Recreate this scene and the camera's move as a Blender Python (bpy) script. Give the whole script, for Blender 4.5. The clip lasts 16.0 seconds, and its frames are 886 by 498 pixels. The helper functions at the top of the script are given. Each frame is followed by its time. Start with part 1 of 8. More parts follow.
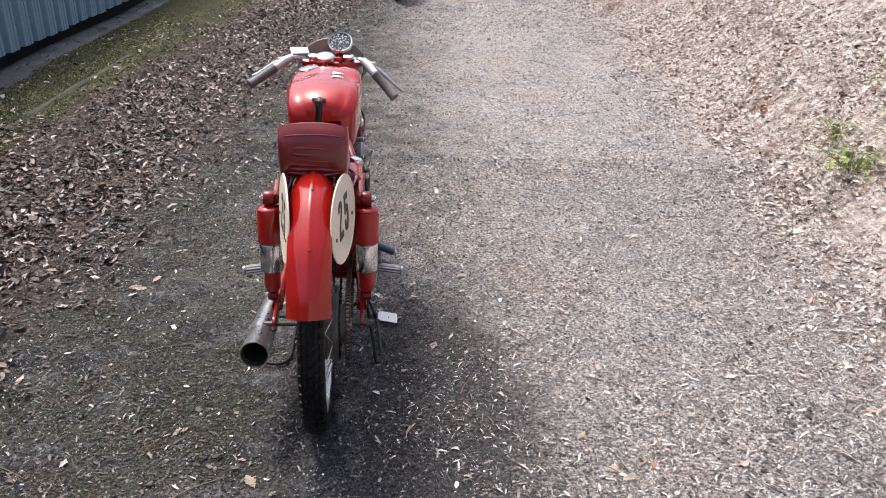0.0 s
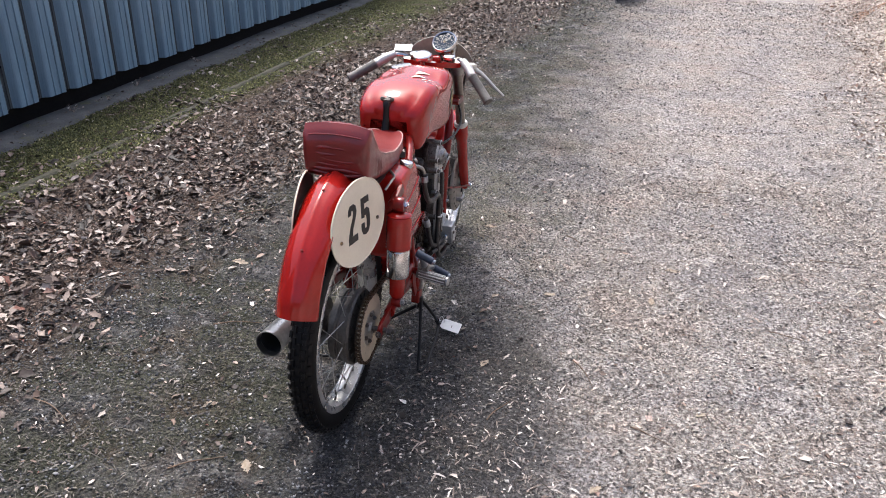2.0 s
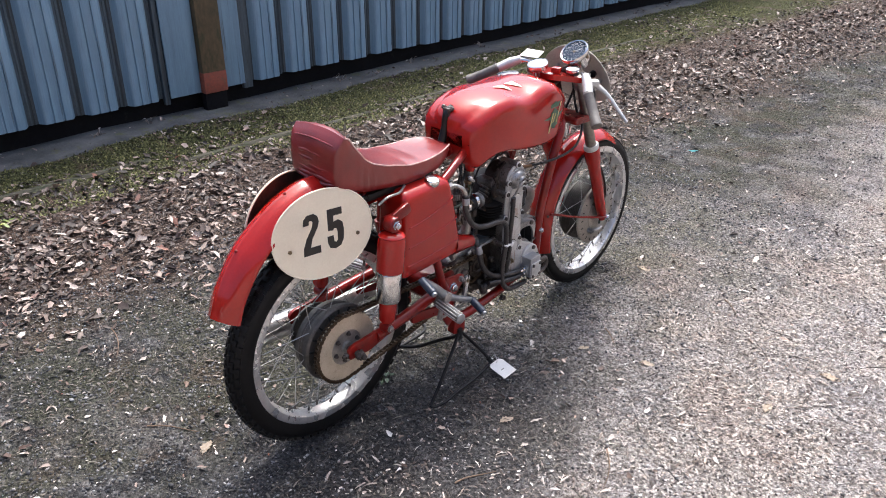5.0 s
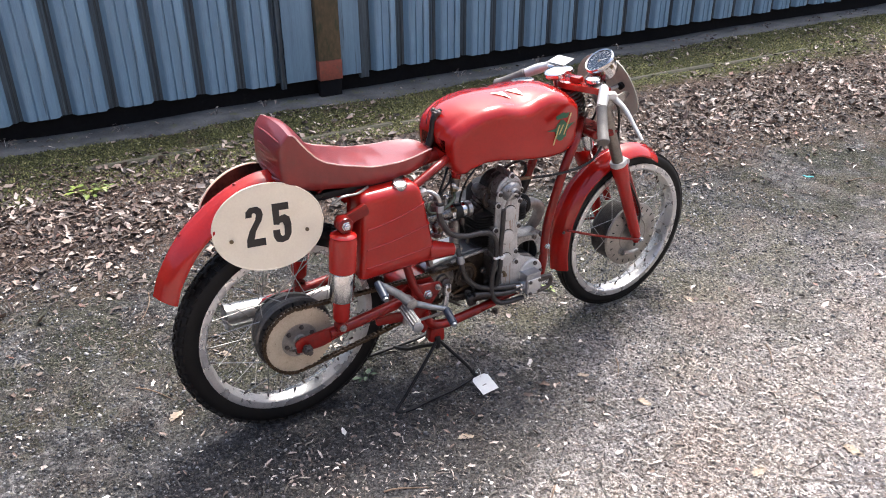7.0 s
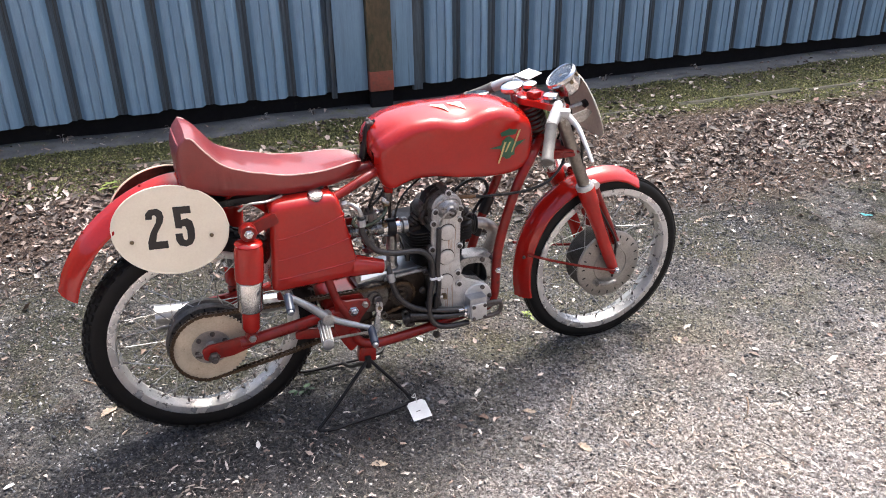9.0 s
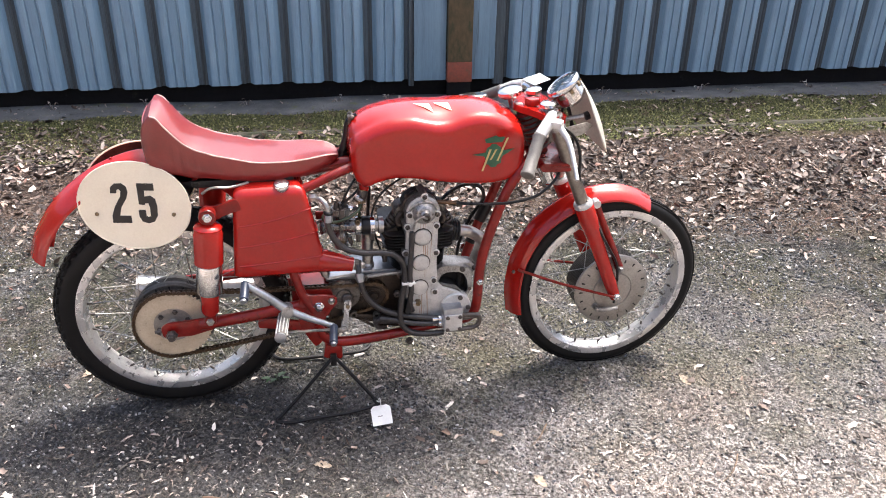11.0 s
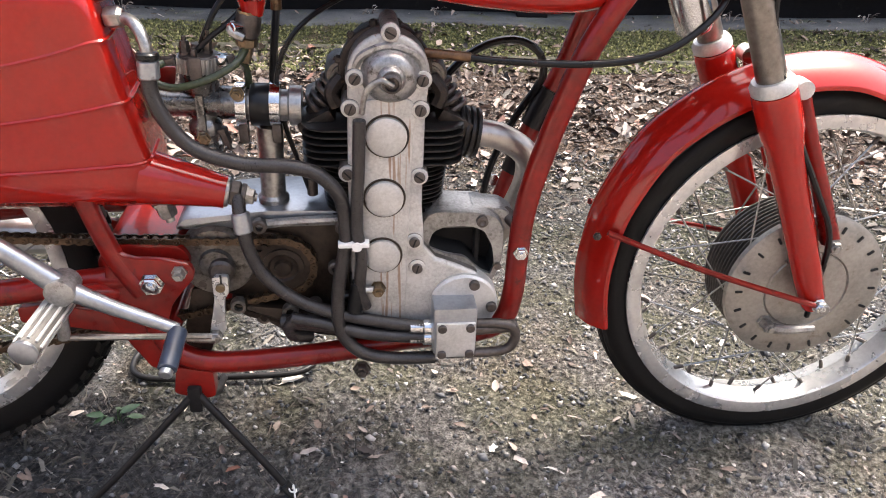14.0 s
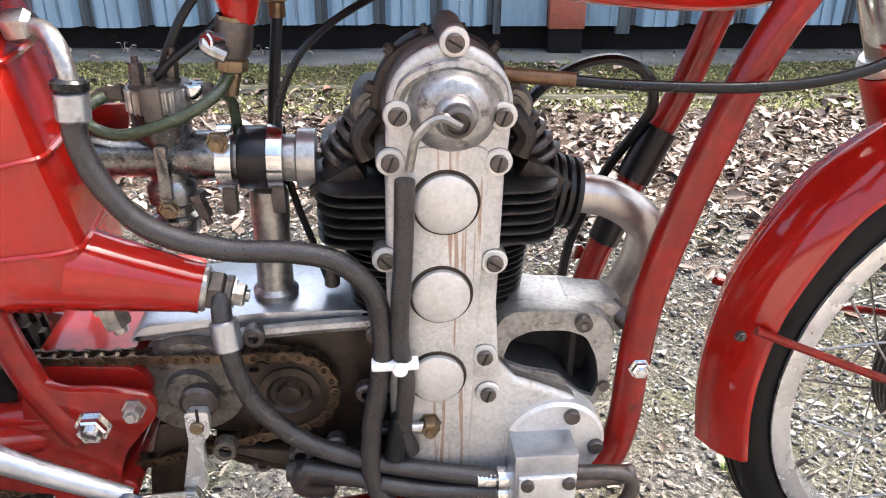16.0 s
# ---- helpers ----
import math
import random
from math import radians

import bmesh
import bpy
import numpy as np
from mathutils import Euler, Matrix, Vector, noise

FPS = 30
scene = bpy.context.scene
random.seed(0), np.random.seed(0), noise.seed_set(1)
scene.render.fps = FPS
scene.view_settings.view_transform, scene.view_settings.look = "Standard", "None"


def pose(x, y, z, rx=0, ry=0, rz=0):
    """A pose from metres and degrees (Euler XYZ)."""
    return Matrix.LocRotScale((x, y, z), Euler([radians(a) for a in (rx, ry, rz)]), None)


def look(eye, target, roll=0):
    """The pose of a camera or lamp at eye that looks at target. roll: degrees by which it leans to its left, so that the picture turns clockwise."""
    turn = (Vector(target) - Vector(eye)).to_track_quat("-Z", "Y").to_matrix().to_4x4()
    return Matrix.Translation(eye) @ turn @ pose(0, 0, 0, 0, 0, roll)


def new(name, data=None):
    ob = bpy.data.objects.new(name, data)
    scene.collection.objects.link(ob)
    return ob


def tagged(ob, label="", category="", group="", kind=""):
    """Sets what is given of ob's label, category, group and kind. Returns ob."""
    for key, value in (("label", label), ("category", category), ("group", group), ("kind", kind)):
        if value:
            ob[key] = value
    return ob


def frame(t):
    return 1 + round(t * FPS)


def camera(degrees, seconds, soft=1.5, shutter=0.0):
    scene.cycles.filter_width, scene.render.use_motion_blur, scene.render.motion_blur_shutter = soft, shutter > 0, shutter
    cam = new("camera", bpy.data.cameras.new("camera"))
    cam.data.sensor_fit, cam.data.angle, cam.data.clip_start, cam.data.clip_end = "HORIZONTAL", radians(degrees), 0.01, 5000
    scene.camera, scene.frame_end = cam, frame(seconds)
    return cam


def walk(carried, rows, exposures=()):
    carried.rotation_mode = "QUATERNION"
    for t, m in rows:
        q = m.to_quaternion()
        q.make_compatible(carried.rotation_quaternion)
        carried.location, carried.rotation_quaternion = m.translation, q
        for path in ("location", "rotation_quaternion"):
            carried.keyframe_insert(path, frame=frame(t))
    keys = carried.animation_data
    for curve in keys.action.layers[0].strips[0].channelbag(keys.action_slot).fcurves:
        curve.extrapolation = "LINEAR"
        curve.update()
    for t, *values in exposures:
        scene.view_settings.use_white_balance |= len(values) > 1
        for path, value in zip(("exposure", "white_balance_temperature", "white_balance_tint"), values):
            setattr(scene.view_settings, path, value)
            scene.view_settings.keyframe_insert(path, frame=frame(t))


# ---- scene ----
cam = camera(58.7, 16.0, 1.0)
PATH = [
    (0, (0.093, 0.049, 1.507), (0.024, 1.856, 0.653), 1.1),
    (0.5, (0.213, 0.148, 1.505), (0.103, 1.953, 0.65), 2.0),
    (1, (0.319, 0.213, 1.517), (0.164, 2.013, 0.658), 3.2),
    (1.5, (0.454, 0.249, 1.517), (0.083, 2.014, 0.651), 1.4),
    (2, (0.628, 0.282, 1.519), (-0.003, 1.967, 0.646), 0.6),
    (2.5, (0.738, 0.351, 1.508), (-0.01, 1.988, 0.635), 1.1),
    (3, (0.848, 0.532, 1.49), (0.009, 2.122, 0.615), 1.6),
    (3.5, (0.949, 0.67, 1.496), (0.018, 2.205, 0.615), 1.8),
    (4, (1.067, 0.8, 1.493), (-0.033, 2.213, 0.601), 0.9),
    (4.2, (1.122, 0.857, 1.503), (-0.053, 2.203, 0.606), 0.4),
    (6.3, (1.416, 1.403, 1.518), (-0.046, 2.433, 0.621), 1.7),
    (6.5, (1.447, 1.458, 1.519), (-0.039, 2.449, 0.619), 1.5),
    (7, (1.556, 1.613, 1.524), (-0.048, 2.383, 0.611), -0.4),
    (7.5, (1.655, 1.73, 1.508), (0.004, 2.414, 0.611), -0.5),
    (8, (1.665, 1.854, 1.486), (-0.005, 2.493, 0.591), -0.4),
    (8.5, (1.639, 2.019, 1.481), (-0.048, 2.606, 0.581), 0.1),
    (8.7, (1.648, 2.077, 1.474), (-0.058, 2.625, 0.585), -0.4),
    (10.8, (1.677, 2.591, 1.487), (-0.102, 2.777, 0.592), 0.8),
    (11, (1.631, 2.593, 1.477), (-0.147, 2.767, 0.578), 1.1),
    (11.5, (1.468, 2.614, 1.431), (-0.314, 2.65, 0.524), 0.7),
    (12, (1.226, 2.63, 1.364), (-0.568, 2.632, 0.48), 0.4),
    (12.5, (1.028, 2.667, 1.281), (-0.766, 2.689, 0.398), 1.0),
    (13, (0.797, 2.745, 1.171), (-0.998, 2.783, 0.285), 1.3),
    (13.5, (0.634, 2.791, 1.046), (-1.133, 2.801, 0.103), 1.6),
    (14, (0.561, 2.802, 0.854), (-1.205, 2.786, -0.090), 1.8),
    (14.5, (0.488, 2.794, 0.719), (-1.28, 2.773, -0.224), 2.0),
    (15, (0.38, 2.776, 0.699), (-1.413, 2.736, -0.191), 0.7),
    (15.5, (0.302, 2.757, 0.726), (-1.502, 2.708, -0.145), 0.6),
    (16, (0.249, 2.741, 0.758), (-1.564, 2.682, -0.093), 0.4),
]
walk(cam, [(t, look(eye, target, roll)) for t, eye, target, roll in PATH],
     [(0.0, 0.22, 5950, 10), (3.5, 0.38, 5900, 10), (6.5, 0.78, 5980, 10), (8.7, 0.86, 6080, 10), (11.0, 1.08, 6220, 10), (12.5, 1.16, 6320, 10), (14.0, 1.35, 6480, 9), (16.0, 1.95, 6300, 6)])

# ---- sky, sun ----
SUN_UP, SUN_TURN = 64.0, 318.0
world = bpy.data.worlds.new("sky")
scene.world = world
world.use_nodes = True
wn, wl = world.node_tree.nodes, world.node_tree.links
sky = wn.new("ShaderNodeTexSky")
sky.sky_type, sky.sun_disc = "NISHITA", False
sky.sun_elevation, sky.sun_rotation = radians(SUN_UP), radians(SUN_TURN)
sky.air_density, sky.dust_density = 1.0, 8.0
wl.new(sky.outputs[0], wn["Background"].inputs[0])
wn["Background"].inputs[1].default_value = 0.21
sun = new("sun", bpy.data.lights.new("sun", "SUN"))
sun.data.energy, sun.data.angle, sun.data.color = 2.8, radians(14), (1.0, 0.95, 0.88)
az = radians(SUN_TURN)
sun_way = Vector((math.sin(az) * math.cos(radians(SUN_UP)), math.cos(az) * math.cos(radians(SUN_UP)), math.sin(radians(SUN_UP))))
sun.matrix_world = look(sun_way * 30, (0, 0, 0))


# ---- materials ----
def nodes_of(name):
    m = bpy.data.materials.new(name)
    m.use_nodes = True
    nt = m.node_tree
    return m, nt.nodes, nt.links, nt.nodes["Principled BSDF"]


def coords(n, l, scale=(1, 1, 1)):
    c = n.new("ShaderNodeTexCoord")
    mp = n.new("ShaderNodeMapping")
    mp.inputs["Scale"].default_value = scale
    l.new(c.outputs["Object"], mp.inputs[0])
    return mp.outputs[0]


def noise_tex(n, l, vec, scale, detail=4, rough=0.6):
    t = n.new("ShaderNodeTexNoise")
    t.inputs["Scale"].default_value, t.inputs["Detail"].default_value, t.inputs["Roughness"].default_value = scale, detail, rough
    l.new(vec, t.inputs["Vector"])
    return t.outputs["Fac"]


def ramp(n, l, fac, stops):
    r = n.new("ShaderNodeValToRGB")
    e = r.color_ramp.elements
    while len(e) < len(stops):
        e.new(0.5)
    for k, (p, c) in zip(e, stops):
        k.position, k.color = p, (*c, 1) if len(c) == 3 else c
    l.new(fac, r.inputs[0])
    return r.outputs[0]


def mixc(n, l, fac, a, b, mode="MIX"):
    x = n.new("ShaderNodeMix")
    x.data_type, x.blend_type = "RGBA", mode
    for sock, val in ((x.inputs[0], fac), (x.inputs[6], a), (x.inputs[7], b)):
        if isinstance(val, (int, float)):
            sock.default_value = val
        elif isinstance(val, tuple):
            sock.default_value = (*val, 1)
        else:
            l.new(val, sock)
    return x.outputs[2]


def math_node(n, l, op, a, b=0.0):
    x = n.new("ShaderNodeMath")
    x.operation = op
    for sock, val in ((x.inputs[0], a), (x.inputs[1], b)):
        if isinstance(val, (int, float)):
            sock.default_value = val
        else:
            l.new(val, sock)
    return x.outputs[0]


def bump(n, l, bsdf, height, strength, dist):
    b = n.new("ShaderNodeBump")
    b.inputs["Strength"].default_value, b.inputs["Distance"].default_value = strength, dist
    l.new(height, b.inputs["Height"])
    l.new(b.outputs[0], bsdf.inputs["Normal"])


def surface(name, base, dark, rough, metal=0.0, grain=60, blot=6, dirt=None, dirt_at=0.62, bumpy=0.1, coat=0.0, rough_var=0.12, stretch=(1, 1, 1), spec=0.5):
    """Two scales of colour change, dirt in blotches, uneven gloss and a fine relief."""
    m, n, l, p = nodes_of(name)
    v = coords(n, l, stretch)
    big, fine = noise_tex(n, l, v, blot, 5), noise_tex(n, l, v, grain, 6)
    both = math_node(n, l, "ADD", math_node(n, l, "MULTIPLY", big, 0.6), math_node(n, l, "MULTIPLY", fine, 0.4))
    col = ramp(n, l, both, [(0.36, dark), (0.6, base)])
    if dirt:
        k = noise_tex(n, l, v, blot * 2.7, 8, 0.7)
        mask = ramp(n, l, k, [(dirt_at, (0, 0, 0)), (dirt_at + 0.12, (1, 1, 1))])
        col = mixc(n, l, mask, col, dirt)
    l.new(col, p.inputs["Base Color"])
    r = n.new("ShaderNodeMapRange")
    r.inputs[3].default_value, r.inputs[4].default_value = rough - rough_var, rough + rough_var
    l.new(fine if blot > 40 else big, r.inputs[0])
    l.new(r.outputs[0], p.inputs["Roughness"])
    p.inputs["Metallic"].default_value = metal
    p.inputs["Specular IOR Level"].default_value = spec
    p.inputs["Coat Weight"].default_value = coat
    p.inputs["Coat Roughness"].default_value = 0.06
    if bumpy:
        bump(n, l, p, fine, bumpy, 0.001)
    return m


RED = surface("red_enamel", (0.365, 0.0105, 0.0062), (0.280, 0.0080, 0.0050), 0.18, grain=140, blot=5, dirt=(0.21, 0.012, 0.008), dirt_at=0.67, bumpy=0.02, coat=0.75, rough_var=0.06, spec=0.15)
RED_OLD = surface("worn_red_frame_enamel", (0.225, 0.0090, 0.0060), (0.115, 0.0062, 0.0048), 0.30, grain=90, blot=14, dirt=(0.040, 0.012, 0.009), dirt_at=0.60, bumpy=0.12, coat=0.45, spec=0.15)
SEAT = surface("red_leathercloth", (0.215, 0.0165, 0.0145), (0.135, 0.0105, 0.0095), 0.34, grain=420, blot=9, dirt=(0.10, 0.022, 0.017), dirt_at=0.62, bumpy=0.3, spec=0.5, coat=0.5)
PIPING = surface("pale_piping", (0.60, 0.42, 0.38), (0.42, 0.24, 0.22), 0.45, grain=300, blot=30)
CREAM = surface("cream_painted_sheet", (0.86, 0.765, 0.59), (0.78, 0.68, 0.51), 0.40, grain=200, blot=9, dirt=(0.55, 0.43, 0.28), dirt_at=0.71, bumpy=0.04)
BLACK = surface("black_paint", (0.014, 0.012, 0.011), (0.022, 0.018, 0.014), 0.5, grain=220, blot=30, dirt=(0.08, 0.07, 0.05), dirt_at=0.72)
CHROME = surface("chrome", (0.72, 0.72, 0.72), (0.5, 0.5, 0.5), 0.17, 1.0, grain=160, blot=22, dirt=(0.3, 0.26, 0.22), dirt_at=0.66, bumpy=0.05, rough_var=0.08)
STEEL = surface("dull_steel", (0.44, 0.43, 0.41), (0.22, 0.21, 0.195), 0.36, 0.9, grain=160, blot=20, dirt=(0.15, 0.105, 0.07), dirt_at=0.63, bumpy=0.15)
DARKSTEEL = surface("dark_oily_steel", (0.13, 0.11, 0.1), (0.05, 0.045, 0.04), 0.45, 0.7, grain=160, blot=25, dirt=(0.1, 0.05, 0.025), dirt_at=0.6, bumpy=0.2)
PIPE = surface("exhaust_steel", (0.46, 0.43, 0.4), (0.3, 0.27, 0.25), 0.34, 0.9, grain=90, blot=12, dirt=(0.2, 0.13, 0.08), dirt_at=0.62, bumpy=0.1)
ALLOY = surface("cast_aluminium", (0.42, 0.412, 0.40), (0.19, 0.184, 0.175), 0.38, 0.75, grain=260, blot=22, dirt=(0.055, 0.044, 0.033), dirt_at=0.57, bumpy=0.35)
ALLOY_PALE = surface("bead_blasted_aluminium", (0.63, 0.62, 0.595), (0.46, 0.45, 0.425), 0.46, 0.5, grain=300, blot=26, dirt=(0.28, 0.235, 0.18), dirt_at=0.67, bumpy=0.4)
CARB = surface("oily_carburettor_casting", (0.26, 0.255, 0.25), (0.06, 0.056, 0.052), 0.27, 0.9, grain=200, blot=30, dirt=(0.03, 0.024, 0.018), dirt_at=0.58, bumpy=0.25)
MEGA = surface("scuffed_bright_steel", (0.60, 0.59, 0.58), (0.36, 0.35, 0.34), 0.30, 0.95, grain=70, blot=16, dirt=(0.18, 0.145, 0.12), dirt_at=0.63, bumpy=0.1)
ALLOY_CLEAN = surface("pale_aluminium", (0.40, 0.42, 0.445), (0.28, 0.295, 0.32), 0.34, 0.85, grain=200, blot=16, dirt=(0.12, 0.11, 0.10), dirt_at=0.62, bumpy=0.15)
# Old grease, lowered in tone to carry the shade between engine parts.
GREASY_SHADED = surface("greasy_shaded_case", (0.052, 0.037, 0.027), (0.013, 0.010, 0.008), 0.38, 0.4, grain=120, blot=20, dirt=(0.016, 0.012, 0.010), dirt_at=0.54, bumpy=0.45, spec=0.35)
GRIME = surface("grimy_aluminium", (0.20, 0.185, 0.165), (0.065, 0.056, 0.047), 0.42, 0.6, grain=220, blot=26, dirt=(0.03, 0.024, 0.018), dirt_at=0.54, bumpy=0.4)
RIM = surface("polished_rim_alloy", (0.70, 0.69, 0.675), (0.50, 0.49, 0.475), 0.28, 0.7, grain=160, blot=18, dirt=(0.32, 0.285, 0.245), dirt_at=0.64, bumpy=0.06)
FIN = surface("black_cylinder_fin", (0.026, 0.024, 0.023), (0.008, 0.0075, 0.007), 0.36, 0.35, grain=200, blot=26, dirt=(0.12, 0.095, 0.075), dirt_at=0.68, bumpy=0.3, spec=0.35)
HEAD = surface("baked_cylinder_head", (0.050, 0.038, 0.031), (0.010, 0.008, 0.007), 0.45, 0.35, grain=150, blot=34, dirt=(0.12, 0.068, 0.038), dirt_at=0.61, bumpy=0.7, spec=0.3)
RUBBER = surface("tyre_rubber", (0.0085, 0.008, 0.008), (0.005, 0.005, 0.005), 0.5, grain=180, blot=10, dirt=(0.022, 0.020, 0.018), dirt_at=0.66, bumpy=0.25, spec=0.2)
HOSE = surface("braided_hose", (0.034, 0.030, 0.029), (0.014, 0.012, 0.012), 0.30, grain=700, blot=60, dirt=(0.10, 0.088, 0.08), dirt_at=0.60, bumpy=0.6, spec=0.5)
CABLE = surface("black_cable", (0.008, 0.008, 0.009), (0.005, 0.005, 0.005), 0.30, grain=300, blot=30, bumpy=0.08, spec=0.3)
GREENHOSE = surface("old_green_fuel_hose", (0.055, 0.068, 0.036), (0.028, 0.036, 0.020), 0.25, grain=200, blot=40, dirt=(0.12, 0.135, 0.085), dirt_at=0.6, bumpy=0.1)
GRIP = surface("grey_rubber_grip", (0.155, 0.142, 0.126), (0.090, 0.082, 0.072), 0.55, grain=260, blot=30, bumpy=0.3)
BLUERUB = surface("blue_black_rubber", (0.03, 0.045, 0.075), (0.02, 0.025, 0.04), 0.38, grain=200, blot=40)
CHAIN = surface("oily_brown_chain", (0.115, 0.075, 0.045), (0.026, 0.018, 0.013), 0.36, 0.7, grain=300, blot=60, bumpy=0.2)
SPROCKET = surface("cream_sprocket", (0.56, 0.475, 0.35), (0.42, 0.345, 0.24), 0.45, 0.15, grain=200, blot=20, dirt=(0.13, 0.085, 0.05), dirt_at=0.60, bumpy=0.1)
HUB = surface("hub_alloy", (0.38, 0.355, 0.315), (0.24, 0.22, 0.195), 0.46, 0.55, grain=160, blot=14, dirt=(0.16, 0.12, 0.085), dirt_at=0.60, bumpy=0.2)
HUBDARK = surface("dirty_drum", (0.105, 0.096, 0.086), (0.045, 0.040, 0.036), 0.48, 0.5, grain=160, blot=16, dirt=(0.03, 0.024, 0.018), dirt_at=0.58, bumpy=0.25)
BRASS = surface("tarnished_brass", (0.24, 0.175, 0.105), (0.10, 0.075, 0.05), 0.38, 0.85, grain=200, blot=40, dirt=(0.06, 0.048, 0.036), dirt_at=0.56, bumpy=0.15)
WHITE = surface("white_card", (0.80, 0.79, 0.76), (0.72, 0.71, 0.68), 0.7, grain=160, blot=20, bumpy=0.05)
GREEN = surface("dark_green_transfer", (0.02, 0.10, 0.045), (0.012, 0.06, 0.03), 0.35, grain=220, blot=50)
GOLD = surface("gold_transfer", (0.62, 0.46, 0.2), (0.45, 0.32, 0.12), 0.35, grain=220, blot=50)
DIAL = surface("blue_black_dial", (0.010, 0.028, 0.060), (0.007, 0.020, 0.045), 0.5, grain=100, blot=40, bumpy=0, spec=0.2)
# Near-black: soot in the megaphone, painted darkness in slots and hollows elsewhere.
INSIDE = surface("soot_dark", (0.012, 0.011, 0.01), (0.006, 0.006, 0.006), 0.85)
SCREEN = surface("ivory_plate", (0.50, 0.47, 0.40), (0.36, 0.33, 0.28), 0.4, grain=160, blot=10, dirt=(0.22, 0.19, 0.15), dirt_at=0.64, bumpy=0.05)
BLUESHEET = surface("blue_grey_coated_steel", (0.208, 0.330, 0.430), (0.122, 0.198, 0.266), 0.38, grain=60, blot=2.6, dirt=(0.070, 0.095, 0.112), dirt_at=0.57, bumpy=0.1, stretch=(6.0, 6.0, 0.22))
# Dirty sheet, darkened further so the colour holds the valleys' shade.
VALLEY = surface("weathered_shaded_valley", (0.085, 0.115, 0.135), (0.028, 0.036, 0.042), 0.65, grain=70, blot=5, dirt=(0.035, 0.036, 0.026), dirt_at=0.54, bumpy=0.2, stretch=(4.0, 4.0, 0.16))
POST = surface("rusty_mossy_steel_post", (0.135, 0.092, 0.048), (0.062, 0.052, 0.026), 0.75, grain=60, blot=5, dirt=(0.045, 0.050, 0.022), dirt_at=0.52, bumpy=0.5, stretch=(1, 1, 0.5))
POSTRED = surface("red_oxide_primer", (0.27, 0.07, 0.04), (0.15, 0.05, 0.033), 0.75, grain=70, blot=11, dirt=(0.10, 0.085, 0.05), dirt_at=0.58, bumpy=0.5)
PLINTH = surface("tarred_plinth", (0.008, 0.008, 0.009), (0.004, 0.004, 0.005), 0.8, grain=40, blot=5, dirt=(0.022, 0.022, 0.018), dirt_at=0.62, bumpy=0.5, spec=0.15)
EDGING = surface("old_concrete_edging", (0.075, 0.066, 0.045), (0.032, 0.030, 0.018), 0.85, grain=70, blot=9, dirt=(0.034, 0.040, 0.016), dirt_at=0.5, bumpy=0.7)
STANDSTEEL = surface("black_painted_rod", (0.018, 0.017, 0.018), (0.010, 0.0095, 0.0095), 0.42, 0.2, grain=120, blot=25, dirt=(0.06, 0.045, 0.03), dirt_at=0.68, bumpy=0.2, spec=0.25)
BROWNSTEEL = surface("browned_steel_tube", (0.30, 0.275, 0.245), (0.17, 0.150, 0.130), 0.32, 0.85, grain=120, blot=16, dirt=(0.11, 0.085, 0.06), dirt_at=0.6, bumpy=0.1)
OXIDE = surface("brown_cork_sleeve", (0.17, 0.095, 0.048), (0.09, 0.05, 0.027), 0.40, 0.6, grain=160, blot=40)
GLASS, _n, _l, _p = nodes_of("gauge_glass")
_p.inputs["Transmission Weight"].default_value, _p.inputs["Roughness"].default_value = 1.0, 0.02
_p.inputs["IOR"].default_value = 1.22


def ground_tint(n, l, v, col):
    """Broad patches of damp grey, olive and rusty brown over soil and litter alike."""
    t = ramp(n, l, noise_tex(n, l, v, 1.9, 7, 0.66), [(0.36, (0.70, 0.72, 0.78)), (0.46, (0.97, 0.98, 1.0)), (0.54, (1.0, 0.99, 0.95)), (0.61, (1.0, 0.92, 0.86)), (0.69, (0.84, 0.75, 0.70))])
    return mixc(n, l, 0.6, col, t, "MULTIPLY")


def litter_material(name, stops, rough=0.7, tint=False):
    """Each loose piece takes its own colour."""
    m, n, l, p = nodes_of(name)
    g = n.new("ShaderNodeNewGeometry")
    v = coords(n, l)
    c = ramp(n, l, g.outputs["Random Per Island"], stops)
    f = noise_tex(n, l, v, 160, 4)
    c = mixc(n, l, 0.45, c, ramp(n, l, f, [(0.3, (0.2, 0.2, 0.2)), (0.7, (1, 1, 1))]), "MULTIPLY")
    l.new(ground_tint(n, l, v, c) if tint else c, p.inputs["Base Color"])
    p.inputs["Roughness"].default_value = rough
    return m


LEAF = litter_material("dry_leaves", [(0.0, (0.020, 0.014, 0.011)), (0.30, (0.058, 0.039, 0.030)), (0.52, (0.135, 0.092, 0.072)), (0.72, (0.29, 0.215, 0.172)), (0.93, (0.56, 0.485, 0.425)), (1.0, (0.20, 0.070, 0.040))], 0.6)
MOULD = litter_material("rotting_leaves", [(0.0, (0.022, 0.016, 0.013)), (0.35, (0.060, 0.042, 0.034)), (0.7, (0.118, 0.084, 0.067)), (0.92, (0.20, 0.150, 0.122)), (1.0, (0.135, 0.050, 0.032))], 0.65)
NEEDLE = litter_material("needles_and_chips", [(0.0, (0.035, 0.026, 0.021)), (0.30, (0.13, 0.098, 0.079)), (0.58, (0.31, 0.255, 0.215)), (0.82, (0.54, 0.47, 0.41)), (1.0, (0.80, 0.74, 0.67))], 0.7, True)
DUFF = litter_material("damp_needles", [(0.0, (0.012, 0.011, 0.010)), (0.36, (0.040, 0.036, 0.029)), (0.66, (0.094, 0.083, 0.066)), (0.90, (0.17, 0.150, 0.124)), (1.0, (0.32, 0.29, 0.25))], 0.7, True)
